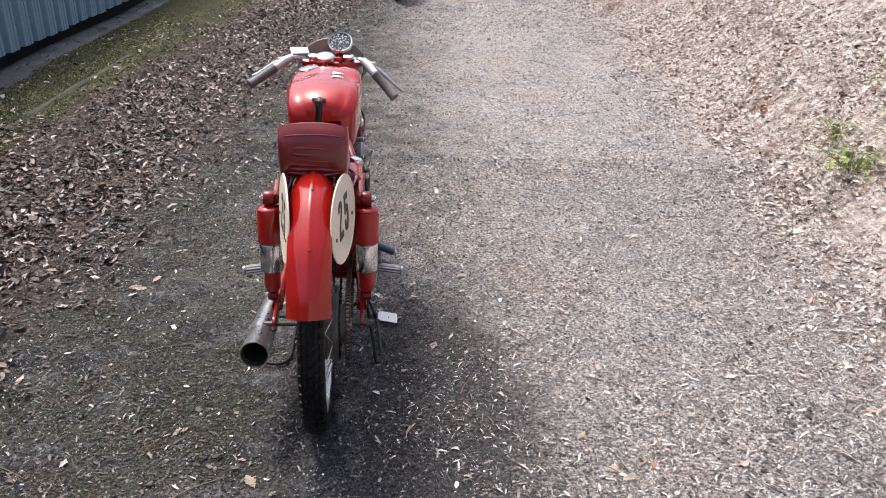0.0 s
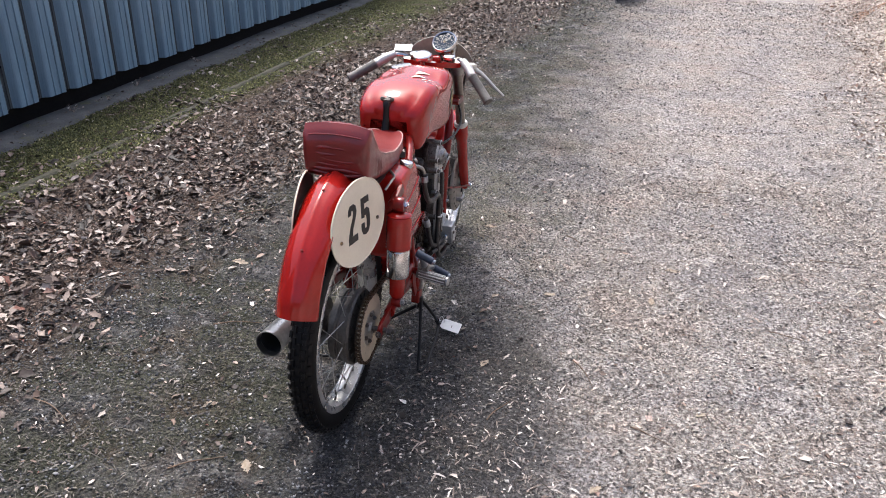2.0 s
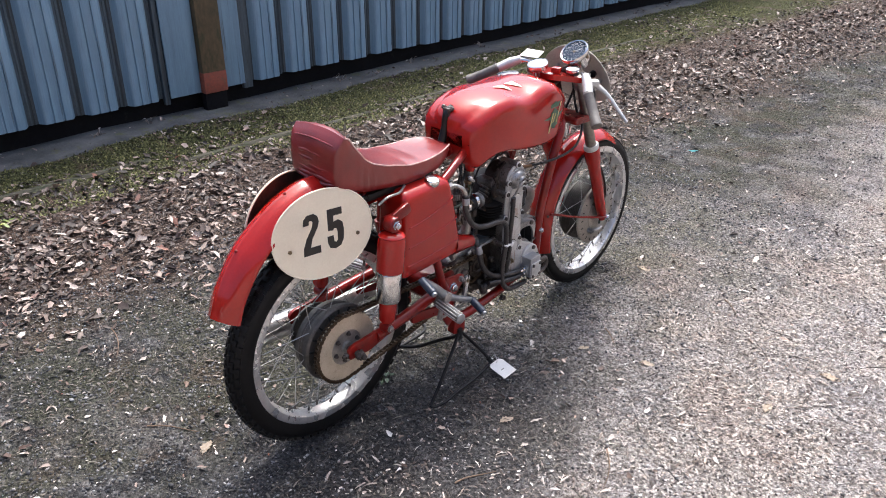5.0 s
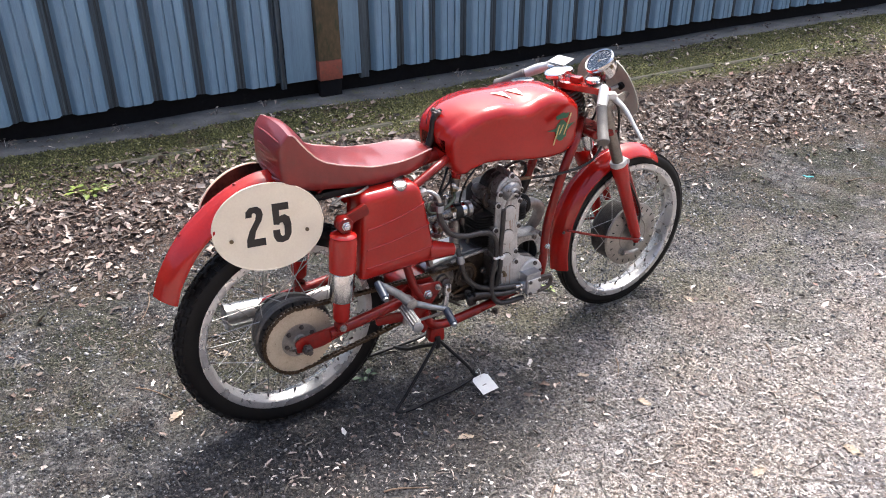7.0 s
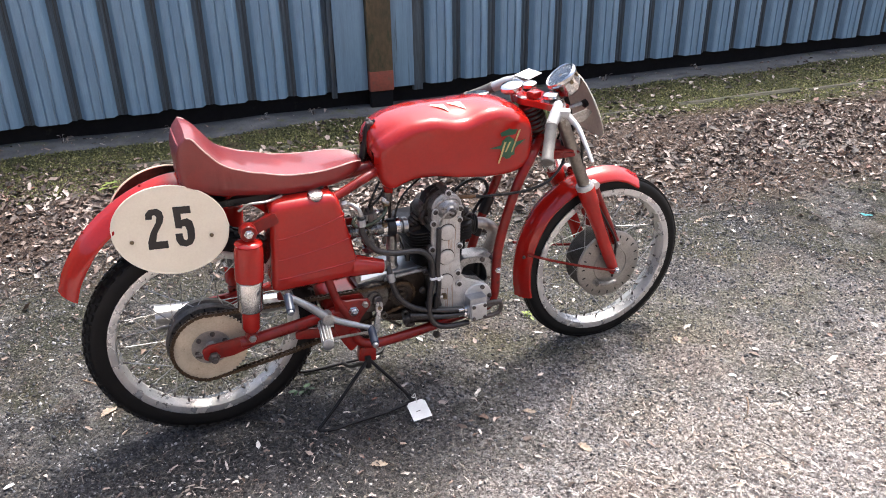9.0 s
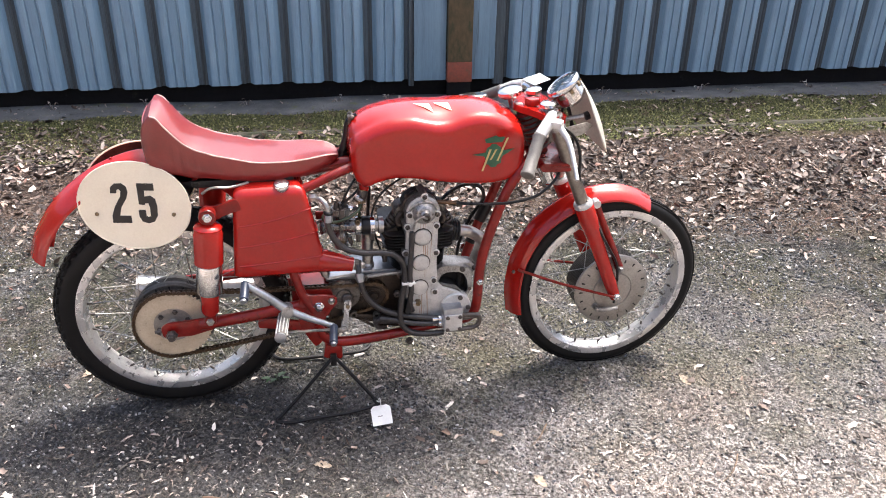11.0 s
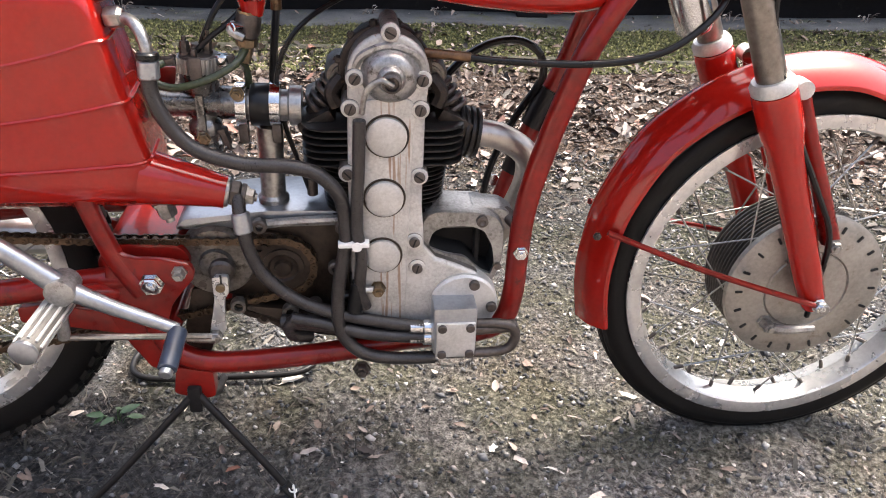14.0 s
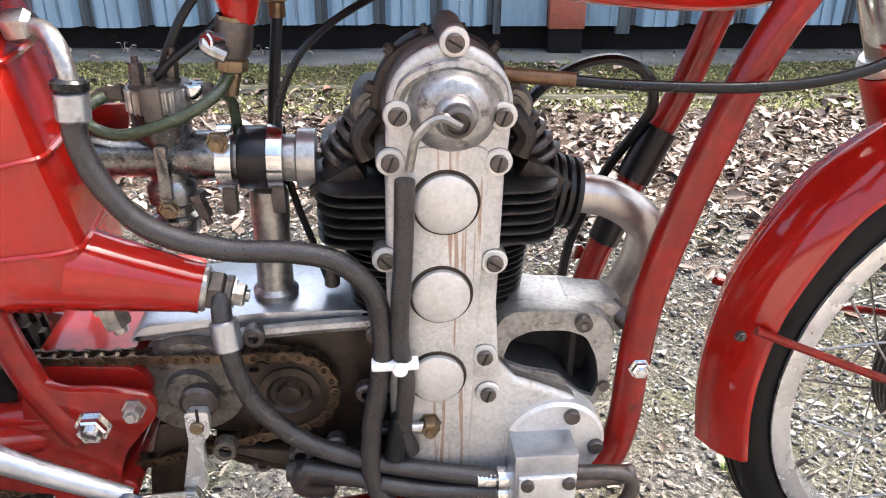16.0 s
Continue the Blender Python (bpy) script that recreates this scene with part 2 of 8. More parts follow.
# Dry leaves made paler: sunlight on the bank is put into their colour.
BANKLEAF = litter_material("pale_sunlit_leaves", [(0.0, (0.10, 0.060, 0.040)), (0.2, (0.31, 0.215, 0.160)), (0.45, (0.57, 0.465, 0.385)), (0.75, (0.80, 0.71, 0.62)), (0.95, (0.90, 0.84, 0.76)), (1.0, (0.34, 0.13, 0.06))], 0.6)
STONE = litter_material("gravel_stone", [(0.0, (0.026, 0.027, 0.032)), (0.45, (0.088, 0.090, 0.098)), (0.8, (0.215, 0.213, 0.215)), (1.0, (0.50, 0.485, 0.47))], 0.75, True)
DRYSTONE = litter_material("dry_gravel_stone", [(0.0, (0.07, 0.062, 0.058)), (0.3, (0.20, 0.18, 0.168)), (0.7, (0.41, 0.375, 0.345)), (1.0, (0.70, 0.66, 0.62))], 0.75, True)
MOSS = litter_material("moss", [(0.0, (0.024, 0.025, 0.008)), (0.4, (0.070, 0.076, 0.020)), (0.75, (0.138, 0.142, 0.042)), (1.0, (0.24, 0.225, 0.10))], 0.9)
WEED = litter_material("weed_leaf", [(0.0, (0.07, 0.12, 0.02)), (0.5, (0.19, 0.25, 0.04)), (1.0, (0.38, 0.40, 0.09))], 0.5)
SEEDLING = litter_material("seedling_leaf", [(0.0, (0.025, 0.060, 0.022)), (0.6, (0.045, 0.105, 0.035)), (1.0, (0.10, 0.16, 0.06))], 0.45)
PALELEAF = surface("bleached_leaf", (0.56, 0.47, 0.37), (0.4, 0.31, 0.22), 0.65, grain=120, blot=30, bumpy=0.3)
TWIG = surface("twig_bark", (0.22, 0.15, 0.10), (0.11, 0.075, 0.05), 0.8, grain=120, blot=20, bumpy=0.5)
SCRAP = surface("turquoise_scrap", (0.08, 0.42, 0.45), (0.05, 0.32, 0.36), 0.5, grain=120, blot=30)


def turned_coords(n, l, angle, scale):
    """Object coordinates turned about z, then stretched."""
    c = n.new("ShaderNodeTexCoord")
    r = n.new("ShaderNodeMapping")
    r.inputs["Rotation"].default_value = (0, 0, radians(angle))
    k = n.new("ShaderNodeMapping")
    k.inputs["Scale"].default_value = scale
    l.new(c.outputs["Object"], r.inputs[0])
    l.new(r.outputs[0], k.inputs[0])
    return k.outputs[0]


def span(n, l, val, lo, hi):
    """0 at lo, 1 at hi, clamped and eased."""
    r = n.new("ShaderNodeMapRange")
    r.interpolation_type = "SMOOTHSTEP"
    r.inputs[1].default_value, r.inputs[2].default_value = lo, hi
    l.new(val, r.inputs[0])
    return r.outputs[0]


def ground_material():
    """Trodden forest track: damp soil and grit by the machine, dry needle litter beside it, leaf mould, moss and a
    sandy bank. Some of the light and shade on it is put into these colours.
    """
    m, n, l, p = nodes_of("gravel_and_soil")
    v = coords(n, l)
    sep = n.new("ShaderNodeSeparateXYZ")
    l.new(v, sep.inputs[0])
    px, py = sep.outputs[0], sep.outputs[1]
    add, mul, sub = (lambda a, b: math_node(n, l, "ADD", a, b)), (lambda a, b: math_node(n, l, "MULTIPLY", a, b)), (lambda a, b: math_node(n, l, "SUBTRACT", a, b))
    wob = mul(sub(noise_tex(n, l, v, 1.1, 5), 0.5), 1.5)
    fine, mid, big = noise_tex(n, l, v, 85, 8, 0.75), noise_tex(n, l, v, 16, 6, 0.7), noise_tex(n, l, v, 2.3, 5)
    patch, hue = noise_tex(n, l, v, 5.2, 5, 0.62), noise_tex(n, l, v, 3.3, 4, 0.6)
    grit = n.new("ShaderNodeTexVoronoi")
    grit.inputs["Scale"].default_value = 100
    l.new(v, grit.inputs["Vector"])
    cell = n.new("ShaderNodeTexVoronoi")
    cell.inputs["Scale"].default_value = 38
    l.new(v, cell.inputs["Vector"])
    # needles and fibres lying every way
    fibre = None
    for angle, scale in ((18, (26, 240, 60)), (77, (30, 260, 60)), (136, (24, 220, 60))):
        f = noise_tex(n, l, turned_coords(n, l, angle, scale), 1.0, 3, 0.55)
        fibre = f if fibre is None else math_node(n, l, "MAXIMUM", fibre, f)
    straw_at = span(n, l, add(fibre, mul(sub(mid, 0.5), 0.25)), 0.60, 0.70)
    speck = ramp(n, l, grit.outputs["Color"], [(0.15, (0.030, 0.030, 0.034)), (0.45, (0.095, 0.093, 0.096)), (0.72, (0.20, 0.195, 0.195)), (0.95, (0.46, 0.445, 0.43))])
    chips = ramp(n, l, cell.outputs["Color"], [(0.2, (0.036, 0.035, 0.037)), (0.6, (0.125, 0.118, 0.115)), (0.95, (0.36, 0.345, 0.33))])
    gravel = mixc(n, l, span(n, l, mid, 0.42, 0.60), speck, chips)
    soil = ramp(n, l, fine, [(0.40, (0.008, 0.008, 0.009)), (0.51, (0.034, 0.033, 0.035)), (0.60, (0.105, 0.100, 0.100)), (0.70, (0.29, 0.278, 0.27))])
    olive = ramp(n, l, fine, [(0.40, (0.012, 0.013, 0.008)), (0.52, (0.062, 0.064, 0.037)), (0.64, (0.20, 0.198, 0.140))])
    umber = ramp(n, l, fine, [(0.40, (0.024, 0.016, 0.012)), (0.53, (0.110, 0.080, 0.060)), (0.65, (0.31, 0.245, 0.195))])
    dusty = ramp(n, l, fine, [(0.40, (0.060, 0.054, 0.050)), (0.51, (0.21, 0.192, 0.178)), (0.62, (0.46, 0.43, 0.40))])
    damp_col = mixc(n, l, span(n, l, patch, 0.44, 0.58), soil, gravel)
    damp_col = mixc(n, l, mul(span(n, l, add(hue, mul(span(n, l, add(px, mul(wob, 0.3)), -0.25, -0.75), 0.09)), 0.465, 0.60), 0.8), damp_col, olive)
    damp_col = mixc(n, l, mul(span(n, l, noise_tex(n, l, v, 3.9, 6, 0.68), 0.52, 0.62), 0.6), damp_col, umber)
    damp_col = mixc(n, l, mul(span(n, l, noise_tex(n, l, v, 2.9, 7, 0.7), 0.54, 0.62), 0.8), damp_col, mixc(n, l, 0.25, (0.014, 0.014, 0.017), gravel))
    damp_col = mixc(n, l, mul(span(n, l, big, 0.52, 0.64), 0.6), damp_col, mixc(n, l, 0.5, gravel, dusty))
    damp_col = mixc(n, l, mul(straw_at, 0.5), damp_col, (0.23, 0.195, 0.155))
    # dry litter: pale fibres over broken brown and grey ground
    dust = ramp(n, l, fine, [(0.40, (0.105, 0.086, 0.076)), (0.485, (0.42, 0.368, 0.335)), (0.57, (0.88, 0.82, 0.765))])
    dry = mixc(n, l, mul(span(n, l, mid, 0.44, 0.64), 0.35), dust, gravel)
    dry = mixc(n, l, mul(span(n, l, patch, 0.50, 0.70), 0.45), dry, ramp(n, l, fine, [(0.40, (0.11, 0.078, 0.062)), (0.52, (0.33, 0.262, 0.225)), (0.62, (0.62, 0.53, 0.47))]))
    dry = mixc(n, l, mul(straw_at, 0.85), dry, mixc(n, l, mid, (0.58, 0.48, 0.39), (0.86, 0.80, 0.73)))
    gap = n.new("ShaderNodeTexVoronoi")
    gap.inputs["Scale"].default_value = 44
    l.new(v, gap.inputs["Vector"])
    holes = mul(span(n, l, gap.outputs["Distance"], 0.30, 0.12), span(n, l, noise_tex(n, l, v, 23, 4), 0.42, 0.58))
    dry = mixc(n, l, mul(holes, 0.85), dry, (0.05, 0.038, 0.031))
    # Damp soil against dry litter; the open side's brighter light is in the colours too.
    edge = add(add(px, mul(wob, 0.42)), add(mul(sub(patch, 0.5), 0.9), mul(sub(math_node(n, l, "MAXIMUM", py, 1.6), 2.4), 0.10)))
    track = span(n, l, edge, -0.70, 0.72)
    # pale dusty soil in front of the engine, where the track is worn
    wx, wy = math_node(n, l, "DIVIDE", add(px, 0.55), 0.62), math_node(n, l, "DIVIDE", sub(py, 3.45), 1.0)
    worn = mul(span(n, l, add(add(mul(wx, wx), mul(wy, wy)), mul(wob, 1.1)), 1.4, 0.2), 0.7)
    damp_col = mixc(n, l, worn, damp_col, mixc(n, l, span(n, l, hue, 0.42, 0.58), dusty, ramp(n, l, fine, [(0.40, (0.045, 0.044, 0.028)), (0.52, (0.17, 0.160, 0.110)), (0.64, (0.36, 0.34, 0.26))])))
    # the oily, trodden patch beside the rear wheel, with the machine's shadow painted into it
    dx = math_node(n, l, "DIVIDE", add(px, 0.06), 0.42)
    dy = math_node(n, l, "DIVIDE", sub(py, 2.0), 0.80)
    spill_shadow = span(n, l, add(add(mul(dx, dx), mul(dy, dy)), mul(wob, 0.8)), 1.3, 0.3)
    col = mixc(n, l, mul(spill_shadow, 0.88), mixc(n, l, track, damp_col, dry), mixc(n, l, mul(straw_at, 0.55), mixc(n, l, 0.22, soil, gravel), (0.26, 0.225, 0.19)))
    leafsoil = ramp(n, l, mid, [(0.3, (0.045, 0.030, 0.023)), (0.55, (0.12, 0.084, 0.064)), (0.72, (0.28, 0.22, 0.18))])
    col = mixc(n, l, span(n, l, add(px, mul(wob, 0.8)), -1.25, -1.75), col, leafsoil)
    moss = ramp(n, l, fine, [(0.36, (0.020, 0.021, 0.008)), (0.54, (0.076, 0.080, 0.026)), (0.70, (0.20, 0.195, 0.085))])
    moss = mixc(n, l, mul(span(n, l, patch, 0.52, 0.64), 0.7), moss, leafsoil)
    col = mixc(n, l, span(n, l, add(px, mul(wob, 0.2)), -2.6, -2.85), col, moss)
    # filtered sunlight on the bank is worked into this pale sand
    sand = ramp(n, l, mid, [(0.36, (0.22, 0.165, 0.135)), (0.47, (0.55, 0.455, 0.39)), (0.60, (0.86, 0.775, 0.69))])
    clod = mul(span(n, l, noise_tex(n, l, v, 6.5, 7, 0.7), 0.53, 0.64), 0.55)
    sand = mixc(n, l, clod, sand, ramp(n, l, fine, [(0.35, (0.075, 0.048, 0.032)), (0.6, (0.25, 0.17, 0.115))]))
    sand = mixc(n, l, mul(straw_at, 0.8), sand, (0.78, 0.68, 0.56))
    ochre = mul(span(n, l, noise_tex(n, l, v, 1.35, 3), 0.60, 0.68), 0.9)
    sand = mixc(n, l, ochre, sand, ramp(n, l, mid, [(0.35, (0.18, 0.065, 0.024)), (0.65, (0.46, 0.22, 0.10))]))
    col = mixc(n, l, span(n, l, add(px, wob), 1.25, 1.85), col, sand)
    col = mixc(n, l, span(n, l, add(px, wob), 1.5, 1.1), col, ground_tint(n, l, v, col))
    # leaf soil over the unseen far bank and the added end slopes
    away = math_node(n, l, "MAXIMUM", px, math_node(n, l, "MAXIMUM", sub(py, 11.5), sub(0.5, py)))
    col = mixc(n, l, span(n, l, away, 5.0, 8.0), col, leafsoil)
    l.new(col, p.inputs["Base Color"])
    p.inputs["Roughness"].default_value = 0.9
    p.inputs["Specular IOR Level"].default_value = 0.22
    h = add(mul(grit.outputs["Distance"], -0.45), add(add(fine, mid), mul(straw_at, 0.35)))
    bump(n, l, p, h, 1.0, 0.024)
    return m


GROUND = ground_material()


def stained_material():
    """Bead-blasted casting with brown runs down its face."""
    m, n, l, p = nodes_of("rust_streaked_aluminium")
    v, w = coords(n, l), coords(n, l, (1, 1, 0.035))
    big, fine = noise_tex(n, l, v, 24, 5), noise_tex(n, l, v, 300, 5)
    col = ramp(n, l, math_node(n, l, "ADD", math_node(n, l, "MULTIPLY", big, 0.6), math_node(n, l, "MULTIPLY", fine, 0.4)), [(0.34, (0.33, 0.32, 0.30)), (0.6, (0.58, 0.57, 0.545))])
    run = noise_tex(n, l, w, 150, 3, 0.6)
    sep = n.new("ShaderNodeSeparateXYZ")
    l.new(v, sep.inputs[0])
    band = math_node(n, l, "SUBTRACT", 1.0, math_node(n, l, "MULTIPLY", math_node(n, l, "ABSOLUTE", math_node(n, l, "SUBTRACT", sep.outputs[0], 0.691)), 34))
    k = math_node(n, l, "ADD", math_node(n, l, "MULTIPLY", band, 0.20), math_node(n, l, "ADD", run, math_node(n, l, "MULTIPLY", big, 0.25)))
    mask = ramp(n, l, k, [(0.83, (0, 0, 0)), (0.90, (0.75, 0.75, 0.75))])
    col = mixc(n, l, mask, col, (0.25, 0.135, 0.065))
    soot_dark = ramp(n, l, noise_tex(n, l, v, 48, 7, 0.7), [(0.60, (0, 0, 0)), (0.74, (0.7, 0.7, 0.7))])
    col = mixc(n, l, soot_dark, col, (0.22, 0.18, 0.14))
    l.new(col, p.inputs["Base Color"])
    p.inputs["Metallic"].default_value, p.inputs["Roughness"].default_value = 0.45, 0.48
    bump(n, l, p, fine, 0.4, 0.001)
    return m


STAINED = stained_material()


def strip_material():
    m, n, l, p = nodes_of("damp_concrete_strip")
    v = coords(n, l)
    a, b = noise_tex(n, l, v, 4, 6), noise_tex(n, l, v, 70, 6, 0.7)
    c = ramp(n, l, math_node(n, l, "ADD", math_node(n, l, "MULTIPLY", a, 0.7), math_node(n, l, "MULTIPLY", b, 0.3)), [(0.35, (0.024, 0.026, 0.027)), (0.5, (0.062, 0.065, 0.068)), (0.68, (0.125, 0.125, 0.125))])
    mossy = ramp(n, l, noise_tex(n, l, v, 9, 8, 0.7), [(0.56, (0, 0, 0)), (0.68, (1, 1, 1))])
    l.new(mixc(n, l, mossy, c, (0.075, 0.08, 0.03)), p.inputs["Base Color"])
    p.inputs["Roughness"].default_value = 0.8
    bump(n, l, p, b, 0.5, 0.004)
    return m


STRIP = strip_material()


# ---- mesh helpers ----
def link(name, bm, material, parent=None, label="", m=None, sharp=38):
    me = bpy.data.meshes.new(name)
    bmesh.ops.recalc_face_normals(bm, faces=bm.faces)
    bm.to_mesh(me)
    bm.free()
    for mt in material if isinstance(material, (list, tuple)) else (material,):
        me.materials.append(mt)
    me.polygons.foreach_set("use_smooth", [True] * len(me.polygons))
    me.set_sharp_from_angle(angle=radians(sharp))
    ob = new(name, me)
    if m is not None:
        ob.matrix_basis = m
    if parent is not None:
        ob.parent = parent
    if label:
        ob["label"] = label
    return ob


def part(name, bm, material, parent, label="", m=None, sharp=38):
    return link(name, bm, material, parent, label, m, sharp)


def again(ob, m, parent=None):
    """Another object on the same mesh, under the same parent."""
    o = new(ob.name.split(".")[0], ob.data)
    o.parent = parent or ob.parent
    o.matrix_basis = m
    if "label" in ob:
        o["label"] = ob["label"]
    return o


def thing(name, label, category, m=None, group="", kind=""):
    e = new(name)
    if m is not None:
        e.matrix_basis = m
    return tagged(e, label, category, group, kind)


def grid_faces(bm, rings, close_ring=True, close_path=False):
    n = len(rings)
    for i in range(n if close_path else n - 1):
        a, b = rings[i], rings[(i + 1) % n]
        k = len(a)
        for j in range(k if close_ring else k - 1):
            bm.faces.new((a[j], a[(j + 1) % k], b[(j + 1) % k], b[j]))


def loft(rings, caps=True, bm=None, close_path=False):
    bm = bm or bmesh.new()
    vs = [[bm.verts.new(p) for p in r] for r in rings]
    grid_faces(bm, vs, True, close_path)
    if caps and not close_path:
        bm.faces.new(vs[0][::-1])
        bm.faces.new(vs[-1])
    return bm


def lathe(profile, centre=(0, 0, 0), axis=(0, 1, 0), segs=32, closed=False, bm=None):
    """Turns (radius, along) pairs round an axis."""
    bm = bm or bmesh.new()
    q = Vector((0, 0, 1)).rotation_difference(Vector(axis).normalized())
    c = Vector(centre)
    rings = []
    for r, h in profile:
        if r < 1e-6:
            rings.append([bm.verts.new(c + q @ Vector((0, 0, h)))])
        else:
            rings.append([bm.verts.new(c + q @ Vector((r * math.cos(2 * math.pi * i / segs), r * math.sin(2 * math.pi * i / segs), h))) for i in range(segs)])
    n = len(rings)
    for i in range(n if closed else n - 1):
        a, b = rings[i], rings[(i + 1) % n]
        for j in range(segs):
            f = [a[j % len(a)], a[(j + 1) % len(a)], b[(j + 1) % len(b)], b[j % len(b)]]
            f = [x for k, x in enumerate(f) if x not in f[:k]]
            if len(f) > 2:
                bm.faces.new(f)
    return bm


def rod(a, b, r, r2=None, segs=16, chamfer=0.15, bm=None):
    """A round bar from a to b with softened ends."""
    a, b = Vector(a), Vector(b)
    d = (b - a).length
    r2 = r if r2 is None else r2
    c = min(chamfer * min(r, r2), d * 0.3)
    return lathe([(0, 0), (r - c, 0), (r, c), (r2, d - c), (r2 - c, d), (0, d)], a, b - a, segs, bm=bm)


def glide(points, steps=6):
    """A smooth line through points."""
    p = [Vector(q) for q in points]
    if len(p) < 3:
        return p
    p = [p[0] * 2 - p[1], *p, p[-1] * 2 - p[-2]]
    out = []
    for i in range(1, len(p) - 2):
        for s in range(steps):
            t = s / steps
            a, b, c, d = p[i - 1:i + 3]
            out.append(0.5 * (2 * b + (c - a) * t + (2 * a - 5 * b + 4 * c - d) * t * t + (3 * b - a - 3 * c + d) * t ** 3))
    return [*out, p[-2]]


def tube(points, r, segs=10, steps=6, closed=False, bm=None, ends=True, radii=None):
    """A round tube along a smooth line; radii thins or swells it along its way."""
    line = glide([*points, points[0]], steps)[:-1] if closed else glide(points, steps)
    bm = bm or bmesh.new()
    rings, side = [], None
    n = len(line)
    for i, p in enumerate(line):
        a, b = (line[i - 1], line[(i + 1) % n]) if closed else (line[max(i - 1, 0)], line[min(i + 1, n - 1)])
        way = (b - a).normalized()
        if side is None:
            side = way.orthogonal().normalized()
        side = (side - way * side.dot(way)).normalized()
        up = way.cross(side)
        k = r if radii is None else r * np.interp(i / (n - 1), np.linspace(0, 1, len(radii)), radii)
        rings.append([bm.verts.new(p + (side * math.cos(2 * math.pi * j / segs) + up * math.sin(2 * math.pi * j / segs)) * k) for j in range(segs)])
    grid_faces(bm, rings, True, closed)
    if ends and not closed:
        bm.faces.new(rings[0][::-1])
        bm.faces.new(rings[-1])
    return bm


def block(centre, size, bevel=0.004, m=None, segs=2, bm=None):
    own = bmesh.new()
    bmesh.ops.create_cube(own, size=1, matrix=Matrix.Diagonal((*size, 1)))
    if bevel:
        bmesh.ops.bevel(own, geom=own.edges[:], offset=bevel, segments=segs, affect="EDGES", profile=0.6)
    own.transform(Matrix.Translation(centre) @ (m or Matrix()))
    if bm is None:
        return own
    tmp = bpy.data.meshes.new("tmp")
    own.to_mesh(tmp)
    own.free()
    bm.from_mesh(tmp)
    bpy.data.meshes.remove(tmp)
    return bm


def plate(outline, y0, y1, bevel=0.003, segs=2):
    """A side-view outline of (x, z), given thickness from y0 to y1."""
    bm = bmesh.new()
    f = bm.faces.new([bm.verts.new((x, y0, z)) for x, z in outline])
    r = bmesh.ops.extrude_face_region(bm, geom=[f])
    bmesh.ops.translate(bm, verts=[v for v in r["geom"] if isinstance(v, bmesh.types.BMVert)], vec=(0, y1 - y0, 0))
    if bevel:
        rim = [e for e in bm.edges if abs(e.verts[0].co.y - e.verts[1].co.y) < 1e-6]
        bmesh.ops.bevel(bm, geom=rim, offset=bevel, segments=segs, affect="EDGES", profile=0.6)
    return bm


def round_poly(points, radius, n=4):
    """An outline with rounded corners."""
    out, k = [], len(points)
    for i in range(k):
        p, a, b = Vector(points[i]), Vector(points[i - 1]), Vector(points[(i + 1) % k])
        r = min(radius, (a - p).length * 0.45, (b - p).length * 0.45)
        s, e = p + (a - p).normalized() * r, p + (b - p).normalized() * r
        for j in range(n + 1):
            t = j / n
            out.append(tuple(s * (1 - t) ** 2 + p * 2 * t * (1 - t) + e * t * t))
    return out


def hexhead(centre, axis, r, h, bm=None):
    """A hexagonal bolt head with a washer and a threaded end."""
    bm = lathe([(0, 0), (r * 1.25, 0), (r * 1.25, h * 0.2), (r, h * 0.2), (r, h * 0.85), (r * 0.85, h), (0, h)], centre, axis, 6, bm=bm)
    c = Vector(centre) + Vector(axis).normalized() * h
    return lathe([(r * 0.5, -0.001), (r * 0.5, h * 0.3), (0, h * 0.35)], c, axis, 10, bm=bm)


def slot_screw(centre, axis, r, h, bm=None):
    """A cheese-head screw with its slot."""
    bm = lathe([(0, -h), (r, -h), (r, h * 0.7), (r * 0.85, h), (r * 0.2, h), (0, h)], centre, axis, 14, bm=bm)
    return bm

# ---- ground ----
WALL_ANGLE = math.degrees(math.atan(0.085))


def wall_x(y):
    return -3.385 - 0.085 * (y - 3.24)


def ease(t):
    t = min(max(t, 0.0), 1.0)
    return t * t * (3 - 2 * t)


def ground_z(x, y):
    """Level track, a low shoulder towards the wall, an earth bank on the other side, and added slopes at both ends, out
    of view.
    """
    d = x - wall_x(y)
    z = 0.045 * ease((0.72 - d) / 0.55)
    # The bank's upper rise is unseen, carried on to hold back low sky.
    if x > 1.5:
        z += 0.55 * (min(x, 13.0) - 1.5) * ease((x - 1.5) / 0.9)
    # Unseen slopes added at both ends to cut off the low sky.
    z = max(z, 0.5 * (min(y, 26.0) - 15.0), 0.5 * (-4.5 - max(y, -15.0)))
    if -2.4 < x < 1.5 and 2.0 < y < 8:
        z -= 0.023 * ease((y - 2.1) / 1.0) * ease((8 - y) / 3) * ease((x + 2.4) / 1.0) * ease((1.5 - x) / 1.0)
    if -6 < x < 6 and -3 < y < 16:
        z += 0.016 * (noise.noise(Vector((x * 0.9, y * 0.9, 0.3))) - 0.1) * ease((abs(x + 0.4) - 0.25) / 0.8)
        z += 0.006 * noise.noise(Vector((x * 5, y * 5, 1.7)))
        if x > 1.6:
            z += 0.05 * noise.noise(Vector((x * 2.4, y * 2.4, 4.0))) * ease((x - 1.6) / 0.8)
    return z


